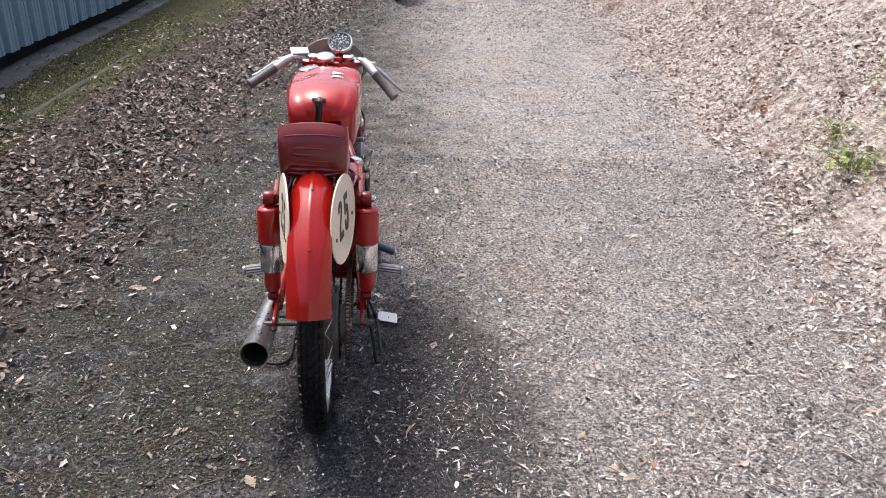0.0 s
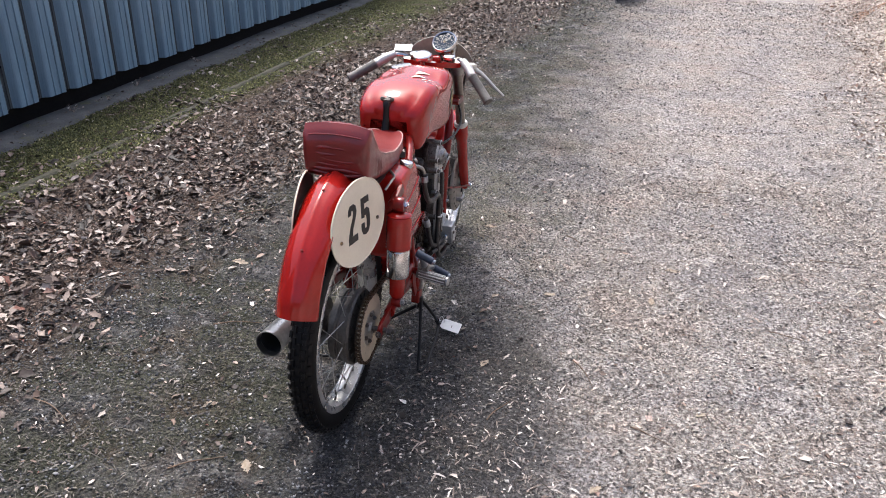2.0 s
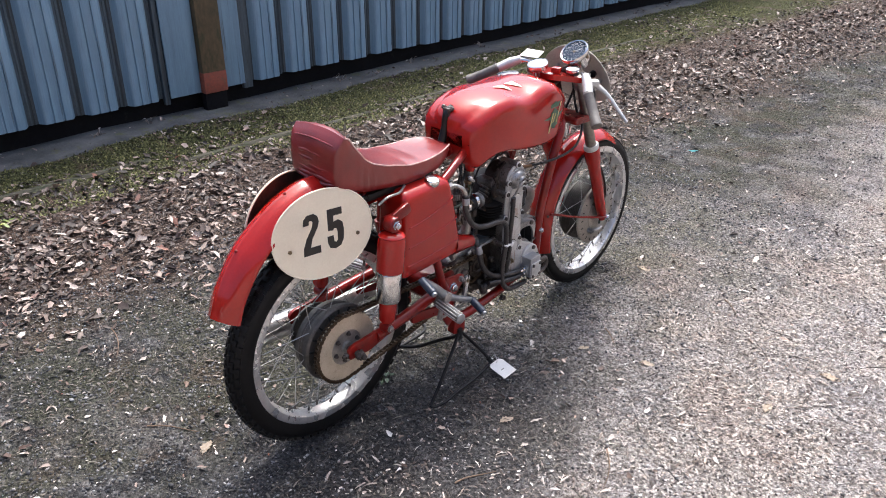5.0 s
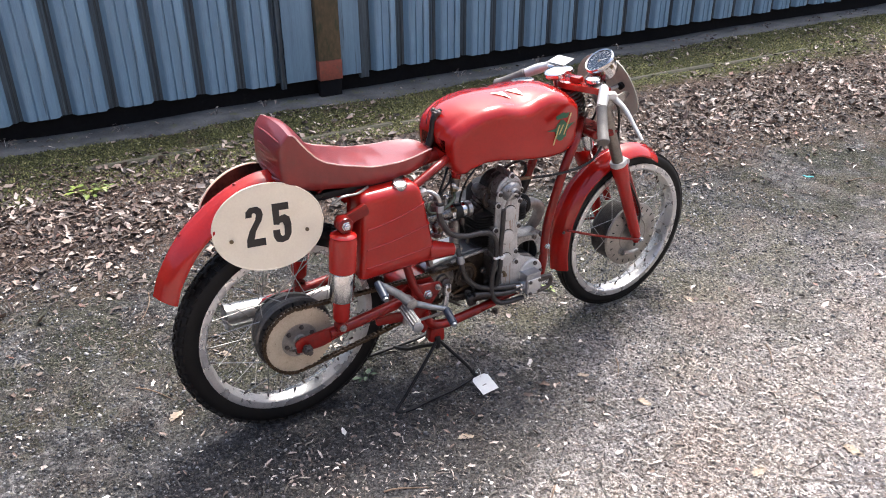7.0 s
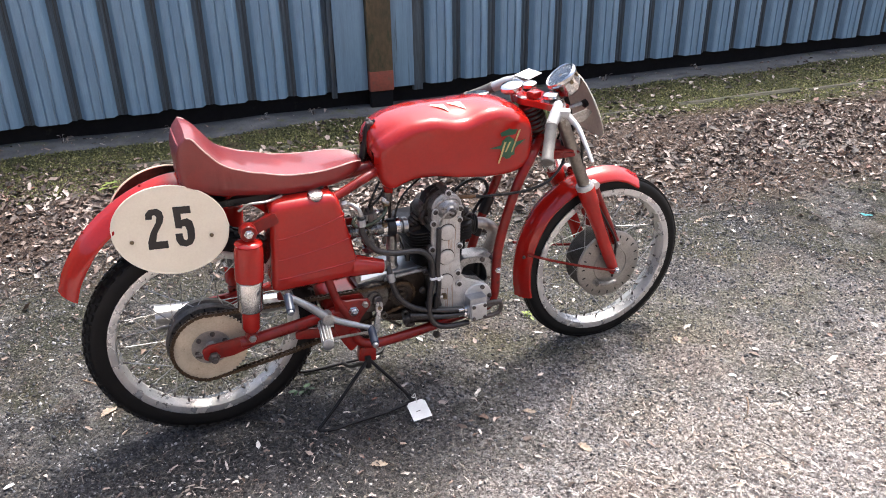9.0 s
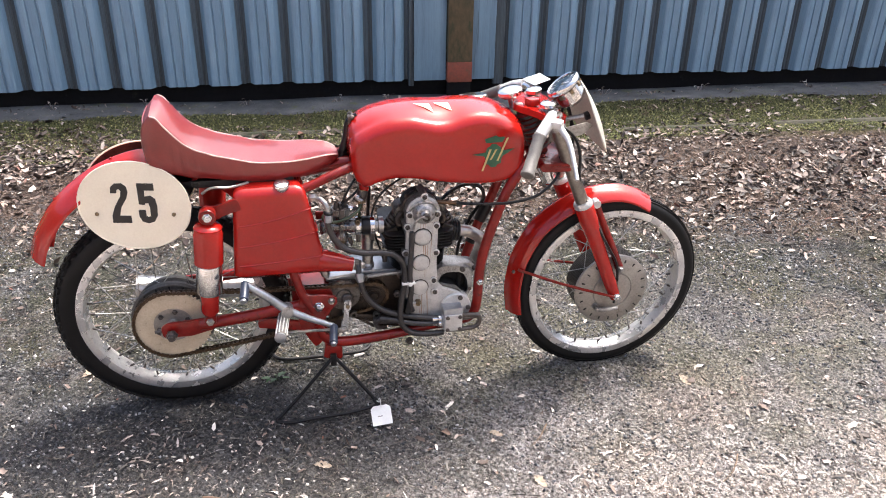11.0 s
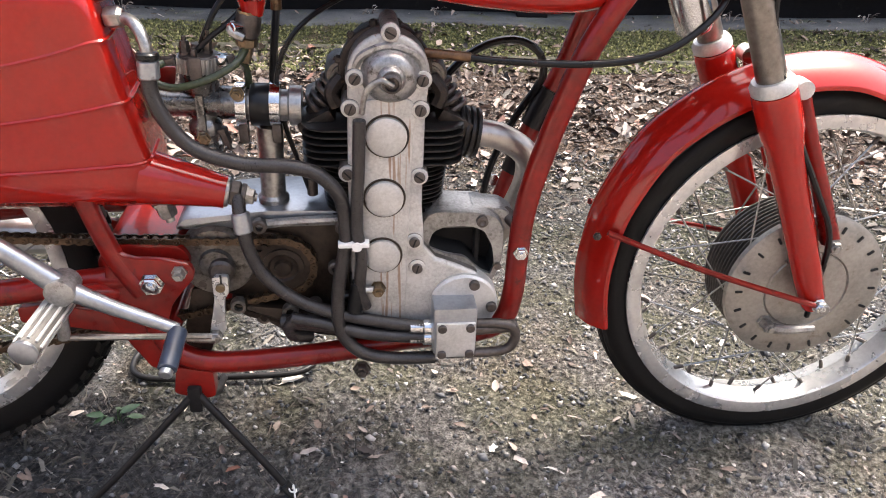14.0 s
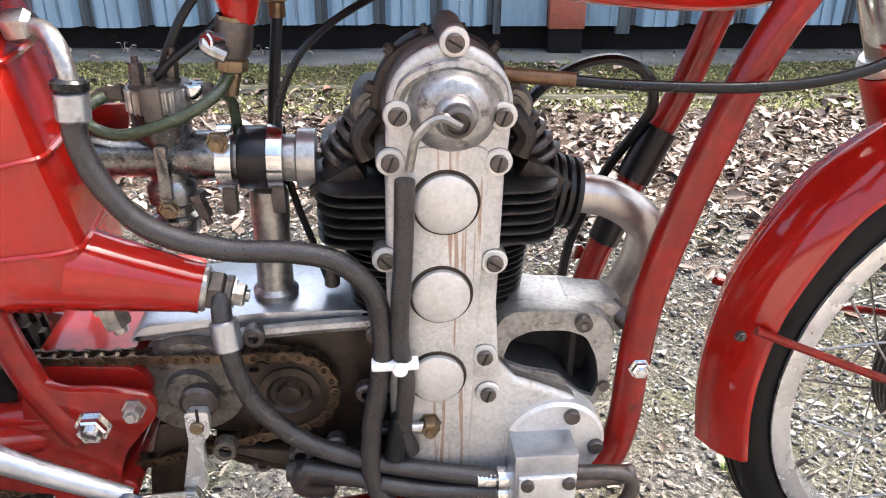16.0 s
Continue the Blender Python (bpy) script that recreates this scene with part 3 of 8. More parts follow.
def axis_steps(lo, hi, step, far):
    mid = list(np.arange(lo, hi + 1e-6, step))
    out, d = [], step
    v = hi
    while v < far:
        d *= 1.5
        v += d
        out.append(v)
    back, d, v = [], step, lo
    while v > -far:
        d *= 1.5
        v -= d
        back.append(v)
    return back[::-1] + mid + out


def build_ground():
    xs, ys = axis_steps(-4.6, 3.6, 0.05, 900), axis_steps(-0.6, 12.5, 0.06, 900)
    verts = [(x, y, ground_z(x, y)) for y in ys for x in xs]
    w = len(xs)
    faces = [(j * w + i, j * w + i + 1, (j + 1) * w + i + 1, (j + 1) * w + i) for j in range(len(ys) - 1) for i in range(w - 1)]
    me = bpy.data.meshes.new("ground")
    me.from_pydata(verts, [], faces)
    me.polygons.foreach_set("use_smooth", [True] * len(me.polygons))
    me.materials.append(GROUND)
    return tagged(new("ground", me), "gravel track of grit and damp soil with a bank and added end slopes", "ground", kind="structure")


build_ground()


# ---- wall of ribbed sheet ----
def wall_at(s, out=0.0, z=0.0):
    """A pose on the wall: s metres along it from the post, out metres proud of the sheet's crowns."""
    return pose(0, 0, 0) @ Matrix.Translation((-3.385, 3.243, 0)) @ Matrix.Rotation(radians(WALL_ANGLE), 4, "Z") @ Matrix.Translation((out, s, z))


WALL_TOP, SHEET_FOOT = 1.75, 0.168
wall_west = link("wall_west", block((-0.17, 4.5, WALL_TOP / 2 + 0.01), (0.20, 18.0, WALL_TOP - 0.02), 0.005), PLINTH, m=wall_at(0))
tagged(wall_west, "tarred black plinth wall carrying blue-grey ribbed sheet", "wall", kind="structure")


def rib_mesh():
    """One crown with two pressed lines, its flanks, and half a valley on each side."""
    half = [(0.0, 0.0), (0.022, 0.0), (0.025, -0.008), (0.031, -0.008), (0.034, 0.0), (0.066, 0.0), (0.074, -0.002), (0.080, -0.008), (0.094, -0.036), (0.099, -0.043), (0.106, -0.046), (0.112, -0.046), (0.114, -0.041), (0.120, -0.041), (0.122, -0.046), (0.128, -0.046)]
    prof = [(-s, o) for s, o in half[:0:-1]] + half
    bm = bmesh.new()
    rows = []
    for z in (SHEET_FOOT, SHEET_FOOT + 0.02, 1.2, WALL_TOP):
        rows.append([bm.verts.new((o, s, z)) for s, o in prof] + [bm.verts.new((o - 0.003, s, z)) for s, o in prof[::-1]])
    grid_faces(bm, rows, True)
    for f in (rows[0][::-1], rows[-1]):
        k = len(prof)
        for j in range(k - 1):
            bm.faces.new((f[j], f[j + 1], f[2 * k - 2 - j], f[2 * k - 1 - j]))
    # deepest faces get the dirty sheet with shade in its colour
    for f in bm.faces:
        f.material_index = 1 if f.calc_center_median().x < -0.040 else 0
    return bm


def build_sheet():
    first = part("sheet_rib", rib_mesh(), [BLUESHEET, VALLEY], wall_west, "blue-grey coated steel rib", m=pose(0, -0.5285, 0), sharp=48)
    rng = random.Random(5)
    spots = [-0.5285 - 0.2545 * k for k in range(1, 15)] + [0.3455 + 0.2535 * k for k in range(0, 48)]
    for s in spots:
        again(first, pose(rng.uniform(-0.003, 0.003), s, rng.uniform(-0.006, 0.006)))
    left = block((-0.006, -0.268, (SHEET_FOOT + WALL_TOP) / 2), (0.012, 0.205, WALL_TOP - SHEET_FOOT), 0.003)
    part("flat_sheet", left, BLUESHEET, wall_west, "flat blue-grey coated sheet")
    right = block((-0.006, 0.078, (SHEET_FOOT + WALL_TOP) / 2), (0.012, 0.150, WALL_TOP - SHEET_FOOT), 0.003)
    part("flat_sheet", right, BLUESHEET, wall_west, "flat blue-grey coated sheet")
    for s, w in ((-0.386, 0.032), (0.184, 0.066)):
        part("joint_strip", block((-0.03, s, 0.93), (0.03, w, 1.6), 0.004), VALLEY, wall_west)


build_sheet()
steel_post = thing("steel_post", "rusty mossy steel post with red oxide foot against the wall", "post", wall_at(-0.082))
part("shaft", block((0.012, 0, 1.035), (0.06, 0.158, 1.49), 0.006), POST, steel_post)
part("foot", block((0.013, 0, 0.226), (0.062, 0.160, 0.128), 0.006), POSTRED, steel_post, "flaking red oxide foot")
part("base", block((0.004, 0, 0.081), (0.05, 0.15, 0.162), 0.004), PLINTH, steel_post)


def build_strip():
    """The bare concrete strip along the wall's foot, with a crumbled edge."""
    bm = bmesh.new()
    rng = random.Random(3)
    rows = []
    for k in range(0, 181):
        s = -4.4 + k * 0.1
        e = 0.21 + 0.06 * noise.noise(Vector((s * 1.3, 0, 0))) + 0.04 * noise.noise(Vector((s * 6, 2, 0)))
        def zz(o):
            p = wall_at(s, o).translation
            return ground_z(p.x, p.y)
        pts = [(-0.08, s, 0.0), (-0.08, s, zz(0) + 0.012), (0.10, s, zz(0.10) + 0.012 + rng.uniform(-0.002, 0.002)), (e - 0.03, s, zz(e) + 0.011), (e, s, zz(e) - 0.01)]
        rows.append([bm.verts.new(p) for p in pts])
    grid_faces(bm, rows, False)
    return link("pavement_strip", bm, STRIP, m=wall_at(0))


tagged(build_strip(), "damp grey concrete strip along the wall's foot", "pavement", kind="structure")


def edging_piece(length):
    bm = bmesh.new()
    rings = []
    for k in range(9):
        s = -length / 2 + length * k / 8
        j = 0.008 * noise.noise(Vector((s * 9, length * 7, 0)))
        rings.append([(-0.03 + j, s, -0.05), (-0.028 + j, s, 0.006), (-0.018 + j, s, 0.018 + j * 0.6), (0.014 + j, s, 0.020 + j * 0.5), (0.028 + j, s, 0.008), (0.03 + j, s, -0.05)])
    return loft(rings, bm=bm)


EDGES = [((-2.80, 2.05), 0.9), ((-2.76, 2.98), 0.75), ((-2.80, 3.72), 0.62), ((-2.87, 4.55), 0.9), ((-2.95, 5.6), 1.0), ((-3.03, 6.7), 1.0)]
for (ex, ey), el in EDGES:
    o = link("edging_stone", edging_piece(el), EDGING, m=pose(ex, ey, ground_z(ex, ey) - 0.010, 0, random.Random(ey).uniform(-3, 3), 4.5))
    tagged(o, "weathered concrete edging stone sunk beside the moss", "edging", group="edging stones", kind="structure")

# ---- racing motorcycle: x forward, y to its left, z up, from the ground under the rear axle ----
BIKE = pose(-0.352, 2.03, 0.0, 1.3, 0, 97.2)
bike = thing("racing_motorcycle", "old red single-cylinder racing motorcycle on a prop stand", "motorcycle", BIKE)
REAR, FRONT = Vector((0.0, 0.0, 0.314)), Vector((1.295, -0.011, 0.275))


def both(p):
    return [(p[0], -p[1], p[2]), p]


def wheel(name, c, r, rim_r, width, tread, flange_r, flange_y):
    """Rim, tyre, hub spokes. The rim is the part, the rest hangs from it."""
    w = rim_r
    prof = [(w, -0.029), (w, -0.025), (w - 0.010, -0.022), (w - 0.018, -0.012), (w - 0.020, 0.0), (w - 0.018, 0.012), (w - 0.010, 0.022), (w, 0.025), (w, 0.029),
            (w - 0.006, 0.031), (w - 0.020, 0.029), (w - 0.024, 0.022), (w - 0.026, 0.010), (w - 0.030, 0.0), (w - 0.026, -0.010), (w - 0.024, -0.022), (w - 0.020, -0.029), (w - 0.006, -0.031)]
    rim = part(name, lathe(prof, c, (0, 1, 0), 72, closed=True), RIM, bike, "pale polished alloy rim with wire spokes", sharp=30)
    h = r - rim_r
    ty = []
    for k in range(15):
        a = math.pi * (k / 14)
        y = -math.cos(a) * width / 2
        z = rim_r + h * (math.sin(a) ** 0.62)
        if k in (0, 14):
            z, y = rim_r - 0.004, y * 0.72
        ty.append((z, y))
    ty += [(rim_r - 0.004, 0.02), (rim_r - 0.004, -0.02)]
    bm = lathe(ty, c, (0, 1, 0), 96, closed=True)
    part("tyre", bm, RUBBER, rim, "black rubber tyre", sharp=60)
    # tread: ribs all round for the front, staggered blocks for the rear
    if tread == "rib":
        for y in (-0.018, -0.009, 0.0, 0.009, 0.018):
            rr = rim_r + h * ((1 - (2 * y / width) ** 2) ** 0.31)
            part("tread_rib", lathe([(rr - 0.003, -0.0032), (rr + 0.0025, -0.0026), (rr + 0.0025, 0.0026), (rr - 0.003, 0.0032)], c + Vector((0, y, 0)), (0, 1, 0), 96, closed=True), RUBBER, rim)
    else:
        tb = bmesh.new()
        count = 66
        for row, (y, sz) in enumerate(((-0.026, 0.011), (-0.0135, 0.010), (0.0, 0.011), (0.0135, 0.010), (0.026, 0.011))):
            rr = rim_r + h * ((1 - min(abs(2 * y / width), 0.99) ** 2) ** 0.31)
            for k in range(count):
                a = 2 * math.pi * (k + 0.5 * (row % 2)) / count
                m = Matrix.Translation(c) @ Matrix.Rotation(a, 4, "Y") @ Matrix.Translation((0, y, rr)) @ Matrix.Rotation(-y * 22, 4, "X")
                q = [m @ Vector(p) for p in ((-0.0095, -sz / 2, -0.002), (0.0095, -sz / 2, -0.002), (0.0095, sz / 2, -0.002), (-0.0095, sz / 2, -0.002),
                                             (-0.0085, -sz / 2 + 0.001, 0.0045), (0.0085, -sz / 2 + 0.001, 0.0045), (0.0085, sz / 2 - 0.001, 0.0045), (-0.0085, sz / 2 - 0.001, 0.0045))]
                v = [tb.verts.new(p) for p in q]
                for f in ((4, 5, 6, 7), (0, 1, 5, 4), (1, 2, 6, 5), (2, 3, 7, 6), (3, 0, 4, 7)):
                    tb.faces.new([v[i] for i in f])
        part("tread", tb, RUBBER, rim)
    # spokes, laced tangentially from the two flanges
    first = nip = None
    for k in range(36):
        side = -1 if k % 2 else 1
        a = 2 * math.pi * k / 36
        lean = (1 if (k // 2) % 2 else -1) * 0.62
        fy = flange_y[0] if side < 0 else flange_y[1]
        fr = flange_r[0] if side < 0 else flange_r[1]
        p = c + Vector((math.cos(a) * (rim_r - 0.027), side * 0.006, math.sin(a) * (rim_r - 0.027)))
        q = c + Vector((math.cos(a + lean) * fr, fy, math.sin(a + lean) * fr))
        d = q - p
        if first is None:
            first = part("spoke", rod((0, 0, 0), (0, 0, 1), 0.00135, segs=6), STEEL, rim)
            nip = part("nipple", lathe([(0, 0), (0.0032, 0), (0.0032, 0.011), (0.0022, 0.015), (0, 0.015)], axis=(0, 0, 1), segs=8), DARKSTEEL, rim)
            a1, a2 = first, nip
        else:
            a1, a2 = again(first, Matrix()), again(nip, Matrix())
        turn = Vector((0, 0, 1)).rotation_difference(d.normalized()).to_matrix().to_4x4()
        a1.matrix_basis = Matrix.Translation(p) @ turn @ Matrix.Diagonal((1, 1, d.length, 1))
        a2.matrix_basis = Matrix.Translation(p) @ turn
    return rim


rear = wheel("rear_wheel", REAR, 0.314, 0.259, 0.074, "block", (0.100, 0.07), (-0.052, 0.05))
front = wheel("front_wheel", FRONT, 0.298, 0.2575, 0.062, "rib", (0.114, 0.10), (-0.045, 0.05))

# rear hub, drum, sprocket
part("brake_drum", lathe([(0, -0.066), (0.06, -0.066), (0.108, -0.062), (0.113, -0.056), (0.113, -0.046), (0.106, -0.044), (0.104, -0.03), (0.107, -0.026), (0.104, -0.022), (0.107, -0.018), (0.104, -0.014), (0.104, 0.0), (0.05, 0.01), (0.035, 0.03), (0.05, 0.046), (0.075, 0.05), (0.075, 0.056), (0.03, 0.06), (0, 0.06)], REAR, segs=56), HUBDARK, rear, "dirty grey drum with cast ribs")
slot = None
for k in range(18):
    m = Matrix.Translation(REAR) @ Matrix.Rotation(2 * math.pi * k / 18, 4, "Y") @ Matrix.Translation((0, -0.0645, 0.098)) @ Matrix.Rotation(radians(90), 4, "Y")
    slot = part("slot", plate(round_poly([(-0.009, -0.0022), (0.009, -0.0022), (0.009, 0.0022), (-0.009, 0.0022)], 0.002), -0.0015, 0.0015, 0), INSIDE, rear, m=m) if slot is None else again(slot, m)


def sprocket_bm(c, r, teeth, y0, y1, hole):
    out = []
    for k in range(teeth * 4):
        a = 2 * math.pi * k / (teeth * 4)
        rr = r + (0.0045 if k % 4 in (1, 2) else -0.001)
        out.append((c.x + rr * math.cos(a), c.z + rr * math.sin(a)))
    bm = bmesh.new()
    n = len(out)
    ring = lambda pts, y: [bm.verts.new((x, y, z)) for x, z in pts]
    inn = [(c.x + hole * math.cos(2 * math.pi * k / n), c.z + hole * math.sin(2 * math.pi * k / n)) for k in range(n)]
    grid_faces(bm, [ring(out, y0), ring(out, y1), ring(inn, y1), ring(inn, y0)], True, True)
    return bm


CY = -0.088
part("sprocket", sprocket_bm(REAR, 0.099, 54, CY - 0.003, CY + 0.003, 0.052), SPROCKET, rear, "cream-painted chain sprocket", sharp=25)
part("hub_face", lathe([(0, -0.098), (0.016, -0.098), (0.018, -0.09), (0.054, -0.089), (0.056, -0.084), (0.056, -0.06), (0, -0.06)], REAR, segs=36), HUB, rear, "grey hub face inside the sprocket")
bolt = None
for k in range(6):
    a = 2 * math.pi * (k + 0.3) / 6
    p = REAR + Vector((0.040 * math.cos(a), -0.089, 0.040 * math.sin(a)))
    bolt = part("sprocket_bolt", hexhead((0, 0, 0), (0, -1, 0), 0.006, 0.007), DARKSTEEL, rear, m=Matrix.Translation(p)) if bolt is None else again(bolt, Matrix.Translation(p))
part("axle", rod((REAR.x, -0.165, REAR.z), (REAR.x, 0.16, REAR.z), 0.008), DARKSTEEL, rear)
part("axle_nut", hexhead((REAR.x, -0.142, REAR.z), (0, -1, 0), 0.013, 0.014), DARKSTEEL, rear)

# front hub
fh = FRONT
drum = [(0.104, -0.040)]
for k in range(9):
    drum += [(0.110, -0.038 + 0.0078 * k), (0.1165, -0.0365 + 0.0078 * k), (0.1165, -0.0345 + 0.0078 * k), (0.110, -0.033 + 0.0078 * k)]
part("brake_drum", lathe(drum + [(0.108, 0.040), (0.05, 0.056), (0.0, 0.058)], fh, segs=64), HUBDARK, front, "dark drum with turned cooling ribs", sharp=25)
part("hub", lathe([(0, -0.058), (0.03, -0.060), (0.060, -0.060), (0.062, -0.057), (0.064, -0.060), (0.111, -0.058), (0.118, -0.053), (0.118, -0.044), (0.112, -0.040), (0.100, -0.039), (0, -0.039)], fh, segs=64), HUB, front, "large cast brake plate with vent slots")
hs = None
for k in range(20):
    a = 2 * math.pi * k / 20
    m = Matrix.Translation(fh) @ Matrix.Rotation(a, 4, "Y") @ Matrix.Translation((0, -0.0585, 0.102))
    hs = part("slot", plate(round_poly([(-0.0018, -0.0055), (0.0018, -0.0055), (0.0018, 0.0055), (-0.0018, 0.0055)], 0.0016), -0.0016, 0.001, 0), INSIDE, front, m=m) if hs is None else again(hs, m)
part("axle", rod((fh.x, -0.125, fh.z), (fh.x, 0.125, fh.z), 0.008), STEEL, front)
part("brake_arm", tube([(1.240, -0.084, 0.222), (1.270, -0.090, 0.219), (1.312, -0.088, 0.219)], 0.007, 8, radii=(1.3, 1.0, 0.8)), ALLOY, front, "pale alloy brake arm")
part("brake_pivot", hexhead((1.243, -0.071, 0.223), (0, -1, 0), 0.009, 0.02), STEEL, front)
part("inspection_cap", block((1.262, -0.073, 0.325), (0.022, 0.006, 0.014), 0.002, Matrix.Rotation(radians(35), 4, "Y")), HUBDARK, front)


# ---- mudguards ----
def mudguard(spine, half, crown, lip):
    """A rolled guard: an arched section carried along a side-view line, with turned edges and real thickness."""
    line = glide([(x, 0, z) for x, z in spine], 8)
    bm = bmesh.new()
    rings = []
    for i, p in enumerate(line):
        a, b = line[max(i - 1, 0)], line[min(i + 1, len(line) - 1)]
        way = (b - a).normalized()
        up = Vector((way.z, 0, -way.x))
        if up.dot(p - Vector((crown[1], 0, crown[2]))) < 0:
            up = -up
        sec = []
        for k in range(33):
            t = math.sin((-1 + k / 16) * math.pi / 2)
            h = 0.004 * math.exp(-(t / 0.12) ** 2) - crown[0] * (abs(t) ** 2.2) - (lip if abs(t) > 0.999 else 0)
            sec.append(p + Vector((0, t * half, 0)) + up * h)
        inner = [q - up * 0.0025 for q in sec[::-1]]
        rings.append([bm.verts.new(q) for q in sec + inner])
    grid_faces(bm, rings, True)
    bm.faces.new(rings[0][::-1])
    bm.faces.new(rings[-1])
    return bm


rear_guard = part("rear_mudguard", mudguard([(-0.336, 0.520), (-0.312, 0.580), (-0.252, 0.666), (-0.168, 0.734), (-0.09, 0.772), (-0.01, 0.788), (0.10, 0.77), (0.20, 0.715), (0.262, 0.64)], 0.056, (0.036, 0.0, 0.30), 0.004), RED, bike, "glossy red painted steel mudguard", sharp=50)
rivet = None
for x, z in ((-0.252, 0.668), (-0.10, 0.769)):
    m = Matrix.Translation((x, -0.003, z + 0.003))
    rivet = part("rivet", lathe([(0.004, -0.002), (0.004, 0.001), (0.002, 0.003), (0, 0.003)], axis=(-0.5, 0, 0.8), segs=10), RED_OLD, rear_guard, m=m) if rivet is None else again(rivet, m)
front_guard = part("front_mudguard", mudguard([(0.976, 0.206), (0.968, 0.270), (0.970, 0.330), (0.985, 0.405), (1.030, 0.493), (1.085, 0.545), (1.145, 0.580), (1.215, 0.602), (1.288, 0.605), (1.350, 0.588), (1.402, 0.558)], 0.050, (0.028, 1.295, 0.275), 0.003), RED, bike, "glossy red painted steel mudguard", pose(0, -0.011, 0), 50)
for s in (-1, 1):
    part("stay", tube([(0.988, s * 0.05, 0.372), (1.13, s * 0.078, 0.322), (1.292, s * 0.106, 0.276)], 0.0045, 8), RED_OLD, front_guard)
part("stay_bolt", hexhead((0.974, -0.047, 0.366), (0, -1, 0), 0.005, 0.005), DARKSTEEL, front_guard)

# ---- frame ----
frame_main = part("frame", tube([(1.035, 0, 0.80), (0.98, 0, 0.795), (0.8, 0, 0.755), (0.6, 0, 0.735), (0.47, 0, 0.72), (0.33, 0, 0.70)], 0.018, 12), RED_OLD, bike, "worn red tubular frame")
part("steering_head", lathe([(0.024, 0), (0.027, 0.004), (0.024, 0.012), (0.024, 0.138), (0.027, 0.146), (0.024, 0.15), (0, 0.15)], (1.052, 0, 0.705), (-0.39, 0, 0.92), 20), RED_OLD, frame_main)
for s in (-1, 1):
    down = ([(1.03, 0.03, 0.745), (0.965, 0.085, 0.705), (0.921, 0.098, 0.640), (0.892, 0.1, 0.560), (0.871, 0.1, 0.486), (0.859, 0.1, 0.425), (0.855, 0.1, 0.362), (0.853, 0.1, 0.305)] if s < 0 else
            [(1.03, 0.03, 0.745), (0.99, 0.085, 0.70), (0.945, 0.098, 0.56), (0.911, 0.1, 0.48), (0.886, 0.1, 0.41), (0.868, 0.1, 0.355), (0.854, 0.1, 0.300)])
    down += [(0.840, 0.102, 0.262), (0.80, 0.105, 0.246), (0.705, 0.11, 0.241), (0.62, 0.115, 0.230), (0.50, 0.118, 0.221), (0.44, 0.118, 0.224), (0.405, 0.118, 0.244), (0.385, 0.118, 0.290)]
    part("down_tube", tube([(x, s * y, z) for x, y, z in down], 0.0145, 12), RED_OLD, frame_main, "worn red frame tube")
    part("seat_rail", tube([(0.53, s * 0.045, 0.735), (0.46, s * 0.075, 0.722), (0.36, s * 0.098, 0.69), (0.25, s * 0.11, 0.668), (0.125, s * 0.118, 0.656)], 0.0125, 10), RED_OLD, frame_main)
    part("seat_tube", tube([(0.318, s * 0.112, 0.52), (0.332, s * 0.116, 0.455), (0.352, s * 0.118, 0.385), (0.378, s * 0.12, 0.335)], 0.0125, 10), RED_OLD, frame_main)
    part("rear_stay", tube([(0.30, s * 0.10, 0.665), (0.325, s * 0.11, 0.58), (0.322, s * 0.112, 0.50)], 0.011, 10), RED_OLD, frame_main)
    gus = round_poly([(0.345, 0.405), (0.372, 0.385), (0.405, 0.384), (0.443, 0.376), (0.446, 0.358), (0.412, 0.318), (0.396, 0.262), (0.402, 0.236), (0.378, 0.215), (0.352, 0.262), (0.335, 0.30), (0.336, 0.345)], 0.012)
    part("gusset", plate(gus, s * 0.116, s * 0.126, 0.002), RED_OLD, frame_main, "red pressed gusset plate")
    part("swingarm_pivot_nut", hexhead((0.393, s * 0.126, 0.351), (0, s, 0), 0.0125, 0.012), CHROME, frame_main)
    part("gusset_bolt", hexhead((0.428, s * 0.126, 0.366), (0, s, 0), 0.008, 0.012), STEEL, frame_main)
    part("foot_bracket", plate(round_poly([(0.405, 0.222), (0.452, 0.213), (0.452, 0.172), (0.432, 0.168), (0.398, 0.18)], 0.006), s * 0.104, s * 0.13, 0.002), RED_OLD, frame_main)
    part("frame_bolt", hexhead((0.856, s * 0.113, 0.374), (0, s, 0), 0.008, 0.008), CHROME, frame_main)
    part("engine_bolt", hexhead((0.648, s * 0.12, 0.203), (0, s, 0), 0.010, 0.012), DARKSTEEL, frame_main)
part("pivot_block", plate(round_poly([(0.322, 0.322), (0.322, 0.372), (0.345, 0.392), (0.425, 0.388), (0.438, 0.368), (0.418, 0.312), (0.36, 0.300)], 0.012), -0.098, 0.098, 0.006), RED_OLD, frame_main, "dirty dark red swinging arm lug")
part("cross_tube", rod((0.402, -0.118, 0.27), (0.402, 0.118, 0.27), 0.012), RED_OLD, frame_main)
part("tape", tube([(0.906, 0.1, 0.468), (0.925, 0.1, 0.512), (0.930, 0.1, 0.523)], 0.0185, 12), CABLE, frame_main, "black tape wound on the frame tube")
part("tape", tube([(0.881, 0.1, 0.395), (0.893, 0.1, 0.428)], 0.0175, 12), CABLE, frame_main, "black tape wound on the frame tube")

